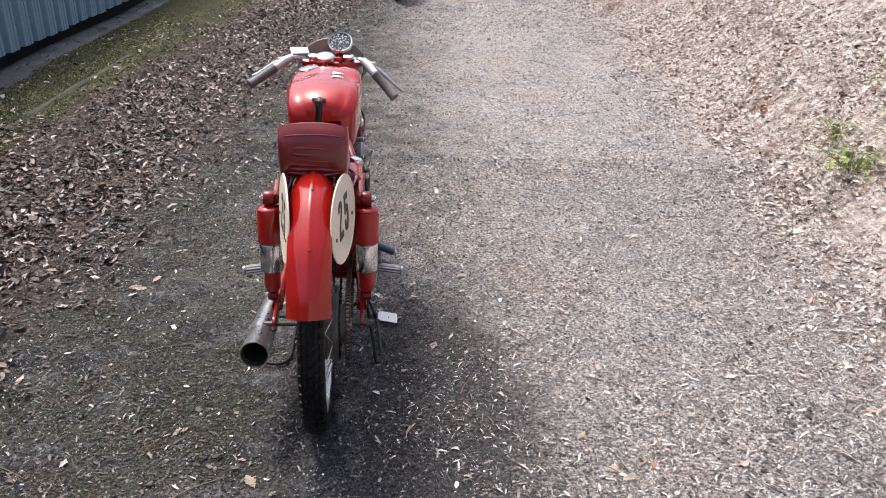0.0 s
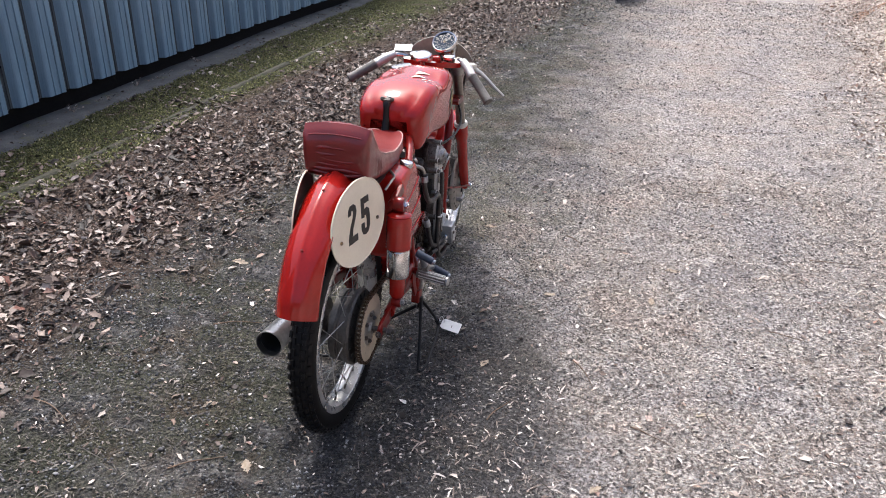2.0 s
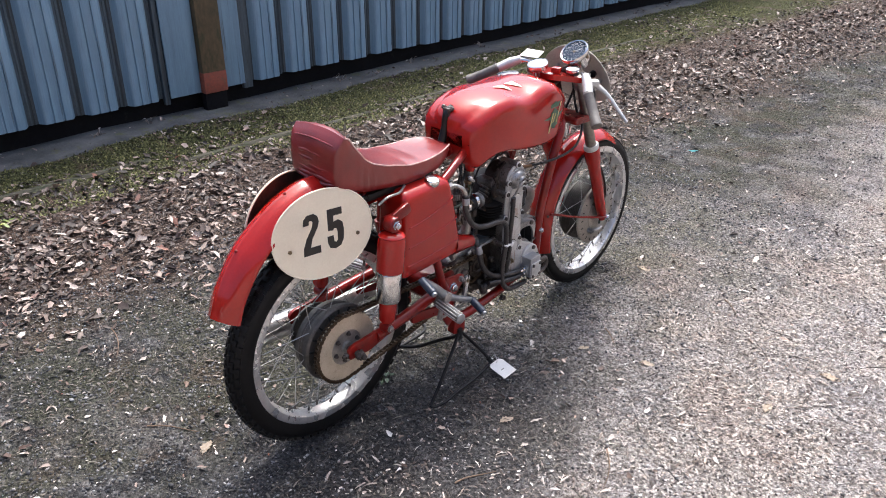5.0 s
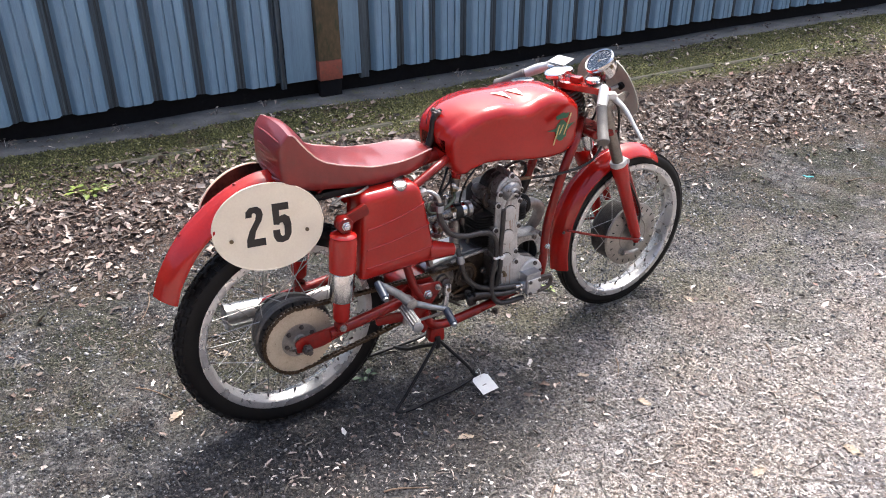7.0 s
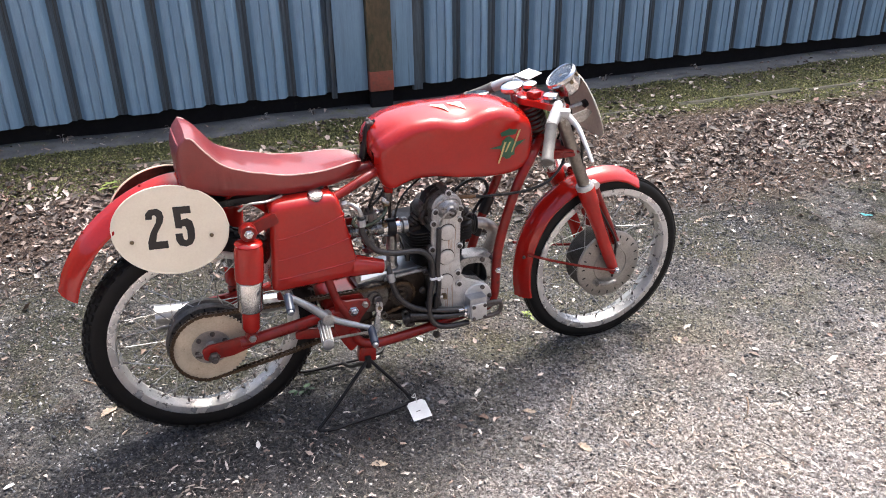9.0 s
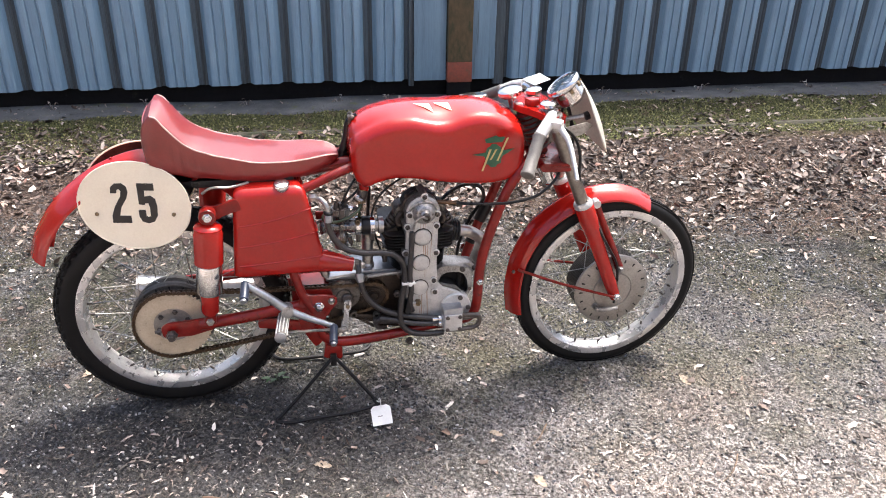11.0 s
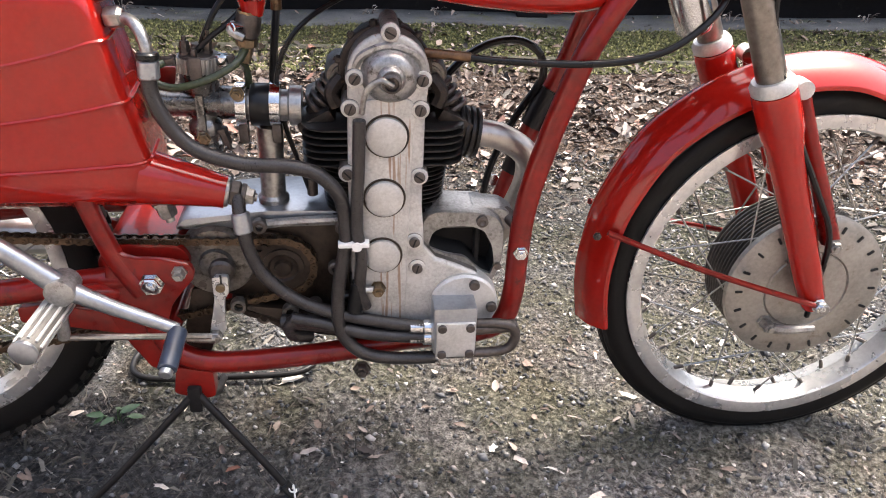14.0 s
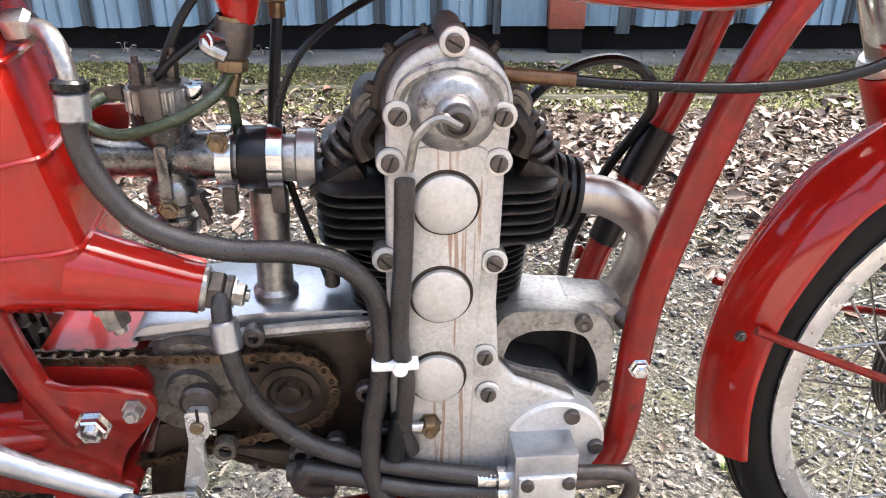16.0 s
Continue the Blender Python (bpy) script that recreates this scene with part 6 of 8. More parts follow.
part("drip_hose", tube([(0.556, 0.0, 0.66), (0.553, -0.01, 0.63), (0.549, -0.02, 0.59), (0.546, -0.03, 0.55)], 0.0048, 8), CABLE, bike)
part("breather", lathe([(0, 0), (0.019, 0), (0.020, 0.012), (0.016, 0.016), (0.0155, 0.075), (0.0165, 0.08), (0.0165, 0.108), (0.012, 0.112), (0, 0.104)], (0.540, -0.045, 0.418), (0.02, 0, 1), 20), STEEL, engine, "upright alloy breather stub")
part("stud", rod((0.590, -0.045, 0.43), (0.590, -0.045, 0.455), 0.007), DARKSTEEL, engine)

# ---- hoses and cables ----
def braided(points, r):
    """A hose whose braid stands out in fine rings."""
    line = glide(points, 12)
    run = [0.0]
    for a, b in zip(line, line[1:]):
        run.append(run[-1] + (b - a).length)
    n = int(run[-1] / 0.0019)
    pts = [Vector([float(np.interp(run[-1] * k / n, run, [p[i] for p in line])) for i in range(3)]) for k in range(n + 1)]
    return tube(pts, r, 14, 1, radii=[1.0 if k % 2 else 0.95 for k in range(n + 1)])


oilh = part("oil_hose", braided([(0.431, -0.133, 0.632), (0.430, -0.135, 0.596), (0.446, -0.138, 0.558), (0.473, -0.140, 0.531), (0.520, -0.142, 0.516), (0.569, -0.142, 0.512), (0.602, -0.140, 0.501), (0.626, -0.138, 0.473), (0.633, -0.136, 0.431), (0.631, -0.136, 0.400), (0.621, -0.136, 0.337), (0.622, -0.138, 0.28), (0.648, -0.140, 0.245), (0.69, -0.14, 0.233), (0.745, -0.14, 0.232)], 0.0088), HOSE, bike, "grey-black braided oil hose")
part("hose_cuff", rod((0.431, -0.133, 0.632), (0.4305, -0.135, 0.612), 0.0115), ALLOY_CLEAN, oilh, "pale metal cuff")
part("hose_collar", rod((0.4315, -0.132, 0.640), (0.431, -0.133, 0.632), 0.0125), CABLE, oilh)
feed = part("feed_hose", braided([(0.506, -0.112, 0.462), (0.507, -0.122, 0.447), (0.510, -0.128, 0.425), (0.516, -0.130, 0.394), (0.532, -0.132, 0.360), (0.566, -0.132, 0.326), (0.612, -0.132, 0.304), (0.670, -0.134, 0.289), (0.715, -0.138, 0.283), (0.735, -0.140, 0.281)], 0.0086), HOSE, bike, "grey-black braided oil hose")
part("hose_cuff", rod((0.5075, -0.123, 0.445), (0.511, -0.1285, 0.420), 0.0115), ALLOY_CLEAN, feed, "pale metal cuff")
part("return_hose", braided([(0.652, -0.140, 0.566), (0.650, -0.141, 0.509), (0.646, -0.140, 0.434), (0.651, -0.138, 0.390), (0.648, -0.136, 0.340), (0.655, -0.13, 0.31)], 0.0078), HOSE, bike, "thin braided hose down the timing cover")
part("cam_pipe", tube([(0.690, -0.158, 0.611), (0.675, -0.158, 0.617), (0.660, -0.152, 0.602), (0.655, -0.143, 0.575)], 0.0035, 8), STEEL, bike, "bent steel oil pipe")
part("lower_hose", braided([(0.560, -0.13, 0.296), (0.600, -0.134, 0.288), (0.66, -0.138, 0.272), (0.735, -0.140, 0.265)], 0.0086), HOSE, bike)
part("hose_clip", block((0.642, -0.1415, 0.409), (0.038, 0.013, 0.0065), 0.002), WHITE, bike, "white cable tie round two hoses")
part("clip_stop", lathe([(0.006, 0), (0.006, 0.003), (0, 0.003)], (0.646, -0.149, 0.409), (0, -1, 0), 12), WHITE, bike)
part("cable", tube([(0.588, -0.045, 0.43), (0.576, -0.05, 0.475), (0.563, -0.05, 0.520), (0.554, -0.05, 0.574), (0.566, -0.05, 0.620), (0.594, -0.045, 0.654), (0.646, -0.03, 0.682), (0.70, -0.01, 0.70)], 0.0031, 8), CABLE, bike, "black control cable")
part("cable", tube([(0.474, -0.06, 0.630), (0.481, -0.06, 0.645), (0.497, -0.055, 0.673), (0.53, -0.03, 0.71)], 0.0035, 8), CABLE, bike, "black control cable")
part("cable", tube([(0.464, -0.070, 0.618), (0.485, -0.066, 0.638), (0.516, -0.055, 0.661), (0.55, -0.02, 0.70)], 0.0035, 8), CABLE, bike, "black control cable")
tach = part("tachometer_cable", tube([(0.775, -0.106, 0.628), (0.817, -0.115, 0.626), (0.905, -0.124, 0.625), (0.971, -0.126, 0.632), (1.02, -0.122, 0.650), (1.07, -0.10, 0.69), (1.085, -0.06, 0.74), (1.085, -0.04, 0.82), (1.092, -0.034, 0.885)], 0.0042, 12), CABLE, bike, "black tachometer cable")
part("cable_sleeve", rod((0.728, -0.095, 0.630), (0.780, -0.107, 0.628), 0.0056), OXIDE, tach, "brown sleeve")
part("cable", tube([(0.77, 0.07, 0.55), (0.80, 0.07, 0.58), (0.835, 0.072, 0.598), (0.872, 0.075, 0.600), (0.902, 0.08, 0.582), (0.912, 0.085, 0.551), (0.906, 0.1, 0.523), (0.88, 0.115, 0.47), (0.855, 0.115, 0.410), (0.842, 0.11, 0.363), (0.838, 0.10, 0.30)], 0.0055, 8), CABLE, bike, "black cable taped to the frame")

part("cover_banjo", hexhead((0.671, -0.124, 0.335), (0, -1, 0), 0.0085, 0.014), BRASS, engine, "rusty union bolt")
part("banjo_stub", rod((0.671, -0.131, 0.335), (0.648, -0.133, 0.336), 0.0052), STEEL, engine)
part("hose_end", rod((0.647, -0.134, 0.350), (0.640, -0.133, 0.306), 0.0098), CABLE, engine, "black rubber hose end")
part("looped_hose", tube([(0.592, -0.124, 0.284), (0.566, -0.120, 0.284), (0.555, -0.115, 0.272), (0.560, -0.11, 0.256), (0.580, -0.10, 0.246)], 0.0098, 12), HOSE, bike, "dark oily hose bent under the gearbox")
part("tie_rod", rod((0.488, -0.06, 0.274), (0.556, -0.06, 0.222), 0.0042), DARKSTEEL, frame_main)
part("tie_rod", rod((0.372, -0.05, 0.221), (0.420, -0.05, 0.259), 0.0042), DARKSTEEL, frame_main)
for x, z in ((0.490, 0.298), (0.556, 0.287)):
    part("lug", lathe([(0.0055, 0.0), (0.0105, 0.0), (0.0110, 0.002), (0.0110, 0.010), (0.0100, 0.012), (0.0060, 0.012), (0.0055, 0.010)], (x, -0.094, z), (0, -1, 0), 20, closed=True), GRIME, engine, "cast lug with a bolt hole")
part("lever_slit", block((0.4745, -0.1185, 0.346), (0.0022, 0.002, 0.018), 0), INSIDE, lev)
part("lever_boss", lathe([(0.0, 0), (0.0165, 0), (0.0165, 0.010), (0.013, 0.013), (0, 0.013)], (0.474, -0.095, 0.352), (0, -1, 0), 24), DARKSTEEL, engine, "dark oily lever shaft")
part("clevis", tube([(0.460, -0.124, 0.263), (0.440, -0.124, 0.263), (0.424, -0.124, 0.264)], 0.0062, 10, radii=(1.0, 0.85, 0.6)), STEEL, lev)
part("adjuster", rod((0.424, -0.124, 0.264), (0.396, -0.122, 0.267), 0.0042), DARKSTEEL, lev)

# ---- chain ----
fs = Vector((0.550, CY, 0.349))
part("front_sprocket", sprocket_bm(fs, 0.036, 18, CY - 0.003, CY + 0.003, 0.006), GREASY_SHADED, engine, "greasy front sprocket", sharp=25)
part("sprocket_nut", lathe([(0.027, 0), (0.027, 0.003), (0.020, 0.004), (0.017, 0.001), (0.012, 0.001), (0.010, 0.007), (0.005, 0.009), (0, 0.008)], (fs.x, CY - 0.003, fs.z), (0, -1, 0), 24), GREASY_SHADED, engine, "greasy dished sprocket boss")
r1, r2 = 0.1025, 0.0395
loop = []
for k in range(40):
    a = radians(97 + (262 - 97) * k / 39)
    loop.append(Vector((REAR.x + r1 * math.cos(a), CY, REAR.z + r1 * math.sin(a))))
for k in range(1, 40):
    t = k / 40
    p = loop[39].lerp(Vector((fs.x, CY, fs.z - r2)), t)
    loop.append(p + Vector((0, 0, -0.012 * math.sin(math.pi * t))))
for k in range(20):
    a = radians(-90 + 180 * k / 19)
    loop.append(fs + Vector((r2 * math.cos(a), 0, r2 * math.sin(a))))
for k in range(1, 40):
    t = k / 40
    loop.append((fs + Vector((0, 0, r2))).lerp(loop[0], t) + Vector((0, 0, -0.006 * math.sin(math.pi * t))))
cum = [0.0]
for a, b in zip(loop, loop[1:] + loop[:1]):
    cum.append(cum[-1] + (b - a).length)
pitch_n = round(cum[-1] / 0.0127 / 2) * 2
px_, pz_ = [p.x for p in loop] + [loop[0].x], [p.z for p in loop] + [loop[0].z]
pins = [Vector((float(np.interp(cum[-1] * k / pitch_n, cum, px_)), CY, float(np.interp(cum[-1] * k / pitch_n, cum, pz_)))) for k in range(pitch_n)]
bm = bmesh.new()
for p in pins:
    lathe([(0, -0.0055), (0.0038, -0.0055), (0.0038, 0.0055), (0, 0.0055)], p, (0, 1, 0), 8, bm=bm)
chain = part("drive_chain", bm, CHAIN, bike, "oily brown roller chain")


def link_bm(y):
    out = arc(0.0127, 0, 0.0054, -115, 115, 5) + [(0.00635, 0.0038)] + arc(0, 0, 0.0054, 65, 295, 5) + [(0.00635, -0.0038)]
    bm = plate(out, -y, -y + 0.0016, 0)
    tmp = plate(out, y - 0.0016, y, 0)
    me = bpy.data.meshes.new("tmp")
    tmp.to_mesh(me)
    tmp.free()
    bm.from_mesh(me)
    bpy.data.meshes.remove(me)
    for x in (0, 0.0127):
        lathe([(0.0022, -y - 0.0012), (0.0022, -y), (0, -y)], (x, 0, 0), (0, 1, 0), 6, bm=bm)
    return bm


kinds = [None, None]
for k in range(pitch_n):
    a, b = pins[k], pins[(k + 1) % pitch_n]
    d = b - a
    m = Matrix.Translation(a) @ Matrix.Rotation(-math.atan2(d.z, d.x), 4, "Y") @ Matrix.Diagonal((d.length / 0.0127, 1, 1, 1))
    if kinds[k % 2] is None:
        kinds[k % 2] = part("chain_link", link_bm(0.0055 if k % 2 else 0.0075), CHAIN, chain, m=m)
    else:
        again(kinds[k % 2], m)

# ---- foot controls ----
ped = part("gear_pedal", tube([(0.206, -0.180, 0.472), (0.255, -0.178, 0.430), (0.306, -0.172, 0.378)], 0.0115, 12, radii=(0.75, 1.0, 1.15)), ALLOY_CLEAN, bike, "pale alloy rocking gear pedal")
part("front_arm", tube([(0.306, -0.172, 0.376), (0.36, -0.172, 0.346), (0.428, -0.172, 0.313)], 0.0105, 12, radii=(1.15, 0.9, 0.75)), ALLOY_CLEAN, ped)
part("pedal_boss", lathe([(0.017, -0.014), (0.017, 0.018), (0.013, 0.020), (0, 0.02)], (0.306, -0.168, 0.376), (0, -1, 0), 24), ALLOY, ped)
for x, z in ((0.206, 0.472), (0.428, 0.312)):
    part("toe_rubber", rod((x, -0.172, z), (x - 0.006, -0.225, z - 0.020), 0.0115), BLUERUB, ped, "blue-black ribbed toe rubber")
    part("toe_end", rod((x - 0.006, -0.224, z - 0.0195), (x - 0.007, -0.232, z - 0.0225), 0.008), ALLOY_CLEAN, ped)
part("link_rod", tube([(0.292, -0.165, 0.302), (0.36, -0.16, 0.296), (0.455, -0.125, 0.268)], 0.0042, 8), STEEL, ped, "thin steel link rod")
part("link_arm", tube([(0.302, -0.166, 0.368), (0.296, -0.168, 0.335), (0.292, -0.166, 0.302)], 0.0075, 10), ALLOY, ped)
for s in (-1, 1):
    peg = part("footrest", rod((0.298, s * 0.150, 0.352), (0.284, s * 0.252, 0.345), 0.0140, segs=24), GRIP, bike, "grey footrest rubber with pale ribs")
    for k in range(10):
        a = 2 * math.pi * k / 10
        o = Vector((0, math.cos(a), math.sin(a))) * 0
        side = Vector((math.cos(a), 0, math.sin(a))) * 0.0145
        part("rib", tube([Vector((0.297, s * 0.158, 0.352)) + side, Vector((0.285, s * 0.246, 0.3455)) + side], 0.0020, 6), ALLOY_PALE, peg)
    part("end_cap", lathe([(0.0158, 0), (0.0158, 0.004), (0.011, 0.007), (0, 0.007)], (0.284, s * 0.251, 0.345), (-0.1, s, -0.05), 20), ALLOY_CLEAN, peg)
    part("peg_mount", tube([(0.345, s * 0.118, 0.335), (0.318, s * 0.14, 0.348), (0.298, s * 0.155, 0.352)], 0.012, 10), RED_OLD, peg)
    part("frame_extension", plate(round_poly([(0.225, 0.318), (0.262, 0.322), (0.36, 0.300), (0.372, 0.268), (0.29, 0.285), (0.225, 0.296)], 0.006), s * 0.112, s * 0.122, 0.002), RED_OLD, frame_main)

# ---- front fork ----
lower_yoke = part("lower_yoke", plate(round_poly([(1.010, 0.716), (1.02, 0.728), (1.10, 0.724), (1.122, 0.712), (1.10, 0.700), (1.02, 0.702)], 0.006), -0.112, 0.112, 0.004), RED_OLD, bike, "red lower fork yoke")
yoke_out = [(0.955, -0.03), (0.985, -0.058), (1.02, -0.112), (1.07, -0.115), (1.082, -0.085), (1.075, 0.0), (1.082, 0.085), (1.07, 0.115), (1.02, 0.112), (0.985, 0.058), (0.955, 0.03)]
bm = loft([[(x, y, z - 0.12 * (x - 1.0)) for x, y in round_poly(yoke_out, 0.014)] for z in (0.848, 0.851, 0.863, 0.866)])
top_yoke = part("top_yoke", bm, RED, bike, "red top fork yoke")
part("steering_damper_knob", lathe([(0.010, -0.02), (0.010, 0.012), (0.030, 0.014), (0.034, 0.020), (0.034, 0.030), (0.028, 0.035), (0.012, 0.037), (0, 0.037)], (0.958, 0.018, 0.870), (-0.25, 0, 1), 36), CHROME, top_yoke, "chrome damper knob")
part("yoke_lug", block((1.005, -0.022, 0.876), (0.034, 0.030, 0.020), 0.005, Matrix.Rotation(0.3, 4, "Z")), RED, top_yoke)
part("clutch_mount", block((0.968, -0.02, 0.862), (0.02, 0.02, 0.022), 0.004), ALLOY, top_yoke)
for s in (-1, 1):
    v = s * 0.094
    a, b = Vector((1.294, v, 0.268)), Vector((1.034, v, 0.872))
    w = (b - a).normalized()
    leg = part("fork_leg", lathe([(0.0, -0.006), (0.015, -0.004), (0.019, 0.012), (0.0205, 0.06), (0.022, 0.21), (0.0255, 0.275), (0.0285, 0.288), (0.0285, 0.338), (0.027, 0.343), (0, 0.343)], a, w, 28), RED, bike, "red fork slider with steel stanchion")
    part("collar", lathe([(0.0245, 0.343), (0.0275, 0.345), (0.0280, 0.354), (0.024, 0.361), (0, 0.361)], a, w, 28), ALLOY_PALE, leg, "pale collar")
    part("stanchion", lathe([(0, 0.343), (0.0185, 0.355), (0.0185, 0.655), (0, 0.655)], a, w, 24), BROWNSTEEL, leg, "brownish steel stanchion")
    part("fork_cap", lathe([(0.020, 0), (0.023, 0.003), (0.023, 0.012), (0.017, 0.016), (0, 0.017)], (1.038, v * 0.68 if s < 0 else v * 0.7, 0.872), (-0.15, 0, 1), 24), CHROME, top_yoke, "chrome fork cap")
    part("axle_clamp", hexhead((1.290, v - s * 0.0 + s * 0.02, 0.278), (0, s, 0), 0.009, 0.010), CHROME, leg)
    part("rear_strut", tube([(1.204, s * 0.075, 0.580), (1.235, s * 0.076, 0.51), (1.275, s * 0.078, 0.425), (1.303, s * 0.078, 0.362)], 0.012, 10, radii=(0.9, 0.9, 1.0, 1.15)), RED_OLD, leg, "red strut behind the slider")
    part("strut_bolt", hexhead((1.302, s * 0.09, 0.360), (0, s, 0), 0.009, 0.010), STEEL, leg)
    part("strut_top", lathe([(0.012, -0.012), (0.012, 0.012), (0, 0.013)], (1.202, s * 0.078, 0.582), (0, s, 0), 16), ALLOY_PALE, leg)
part("shroud", lathe([(0.020, 0), (0.024, 0.006), (0.024, 0.06), (0.020, 0.064), (0, 0.064)], (1.073, -0.03, 0.640), (-0.39, 0, 0.92), 20), CHROME, lower_yoke, "plated stem shroud")
sp = []
for k in range(97):
    a = k * 2 * math.pi / 12
    c = Vector((1.048, 0, 0.735)) + Vector((-0.39, 0, 0.92)) * (0.115 * k / 96)
    sp.append(c + Vector((0.92, 0, 0.39)) * 0.030 * math.cos(a) + Vector((0, 1, 0)) * 0.030 * math.sin(a))
part("stem_spring", tube(sp, 0.0045, 6, 2), DARKSTEEL, lower_yoke, "dark coil round the steering stem")
part("brake_cable", tube([(1.045, -0.125, 0.845), (1.10, -0.115, 0.80), (1.125, -0.105, 0.745), (1.135, -0.105, 0.66), (1.185, -0.108, 0.55), (1.245, -0.108, 0.45), (1.285, -0.10, 0.38), (1.30, -0.085, 0.30), (1.302, -0.08, 0.235)], 0.0042, 8), CABLE, bike, "black front brake cable")
part("cable", tube([(1.095, -0.04, 0.89), (1.12, -0.05, 0.80), (1.115, -0.06, 0.73), (1.09, -0.08, 0.69)], 0.004, 8), CABLE, bike, "black control cable")
part("cable", tube([(1.10, -0.02, 0.88), (1.125, -0.02, 0.80), (1.10, -0.01, 0.72)], 0.004, 8), CABLE, bike, "black control cable")

# ---- handlebars ----
def handlebar(s, start, knee, grip0, grip1, tip):
    bar = part("handlebar", tube([start, knee, grip0, grip1], 0.0112, 12), CHROME, bike, "chrome clip-on handlebar")
    g0, g1 = Vector(grip0), Vector(grip1)
    d = (g1 - g0).length
    part("grip", lathe([(0, 0), (0.0165, 0), (0.0185, 0.004), (0.0165, 0.010), (0.0162, d * 0.5), (0.0165, d - 0.012), (0.0185, d - 0.008), (0.0185, d), (0.015, d + 0.003), (0, d + 0.003)], g0, g1 - g0, 24), GRIP, bar, "grey rubber grip")
    part("perch", tube([Vector(knee) + Vector((0, 0, 0.004)), Vector(knee).lerp(g0, 0.5) + Vector((0.004, 0, 0.004)), g0], 0.0158, 14, radii=(0.85, 1.1, 1.0)), ALLOY_PALE, bar, "pale alloy twistgrip and lever perch")
    piv = Vector(knee).lerp(g0, 0.45) + Vector((0.026, s * 0.006, 0.004))
    t = Vector(tip)
    lv = part("lever", tube([piv, piv.lerp(t, 0.35) + Vector((0.012, 0, 0.004)), piv.lerp(t, 0.7) + Vector((0.008, 0, 0)), t], 0.0060, 12, radii=(1.7, 1.25, 1.0, 0.85)), ALLOY_PALE, bar, "pale alloy hand lever")
    part("pivot", block(piv - Vector((0.008, 0, 0)), (0.046, 0.034, 0.020), 0.006, Matrix.Rotation(s * 0.6, 4, "Z")), ALLOY_PALE, bar)
    part("clip", lathe([(0.020, -0.018), (0.026, -0.018), (0.026, 0.018), (0.020, 0.018)], (1.048, s * 0.094, 0.838), (-0.39, 0, 0.92), 24, closed=True), ALLOY, bar)
    return bar


handlebar(-1, (1.055, -0.085, 0.862), (1.030, -0.118, 0.866), (0.982, -0.165, 0.829), (0.930, -0.240, 0.753), (1.052, -0.276, 0.746))
handlebar(1, (1.055, 0.085, 0.862), (1.034, 0.145, 0.872), (0.990, 0.208, 0.842), (0.937, 0.298, 0.790), (1.03, 0.30, 0.80))
part("bracket", plate(round_poly([(1.06, 0.826), (1.13, 0.842), (1.15, 0.832), (1.12, 0.806), (1.06, 0.800)], 0.006), -0.115, -0.110, 0.001), STEEL, bike, "steel bracket of the front plate")

# ---- tachometer ----
gc, gn = Vector((1.085, -0.033, 0.923)), Vector((-0.63, 0.12, 0.77)).normalized()
tacho = part("tachometer", lathe([(0, -0.062), (0.026, -0.060), (0.040, -0.048), (0.043, -0.012), (0.046, -0.010), (0.049, -0.004), (0.049, 0.004), (0.046, 0.008), (0.0425, 0.006), (0.042, 0.0), (0, 0.0)], gc, gn, 44), CHROME, bike, "round chrome tachometer with a blue-black dial")
part("dial", lathe([(0.0415, 0.0005), (0.0415, 0.0015), (0, 0.0015)], gc, gn, 40), DIAL, tacho, "blue-black dial")
gq = Vector((0, 0, 1)).rotation_difference(gn).to_matrix().to_4x4()
gm = Matrix.Translation(gc + gn * 0.0022) @ gq
for k in range(11):
    a = radians(-130 + 26 * k)
    part("tick", block((0.0345 * math.sin(a), 0.0345 * math.cos(a), 0), (0.0016, 0.0065, 0.0008), 0, Matrix.Rotation(-a, 4, "Z")), WHITE, tacho, m=gm)
part("needle", block((0.006, -0.010, 0.001), (0.0014, 0.030, 0.0008), 0, Matrix.Rotation(0.5, 4, "Z")), WHITE, tacho, "white needle", m=gm)
part("needle_hub", lathe([(0.005, 0), (0.005, 0.002), (0, 0.0025)], axis=(0, 0, 1), segs=14), BRASS, tacho, m=gm)
glass = part("gauge_glass", lathe([(0.0425, 0.0040), (0.0425, 0.0048), (0.022, 0.0062), (0, 0.0066), (0, 0.0058), (0.022, 0.0054)], gc, gn, 40, closed=True), GLASS, tacho, "clear glass over the dial")
glass.visible_shadow = False
part("tacho_bracket", tube([gc - gn * 0.05, (1.09, -0.02, 0.87), (1.06, 0, 0.86)], 0.008, 8), DARKSTEEL, tacho)
for k in range(8):
    a = 2 * math.pi * k / 8
    p = gq @ Vector((0.0445 * math.cos(a), 0.0445 * math.sin(a), -0.016))
    part("bezel_tab", block((0, 0, 0), (0.010, 0.004, 0.012), 0.001, Matrix.Rotation(a + 1.57, 4, "Z")), BRASS, tacho, m=Matrix.Translation(gc + p) @ gq)

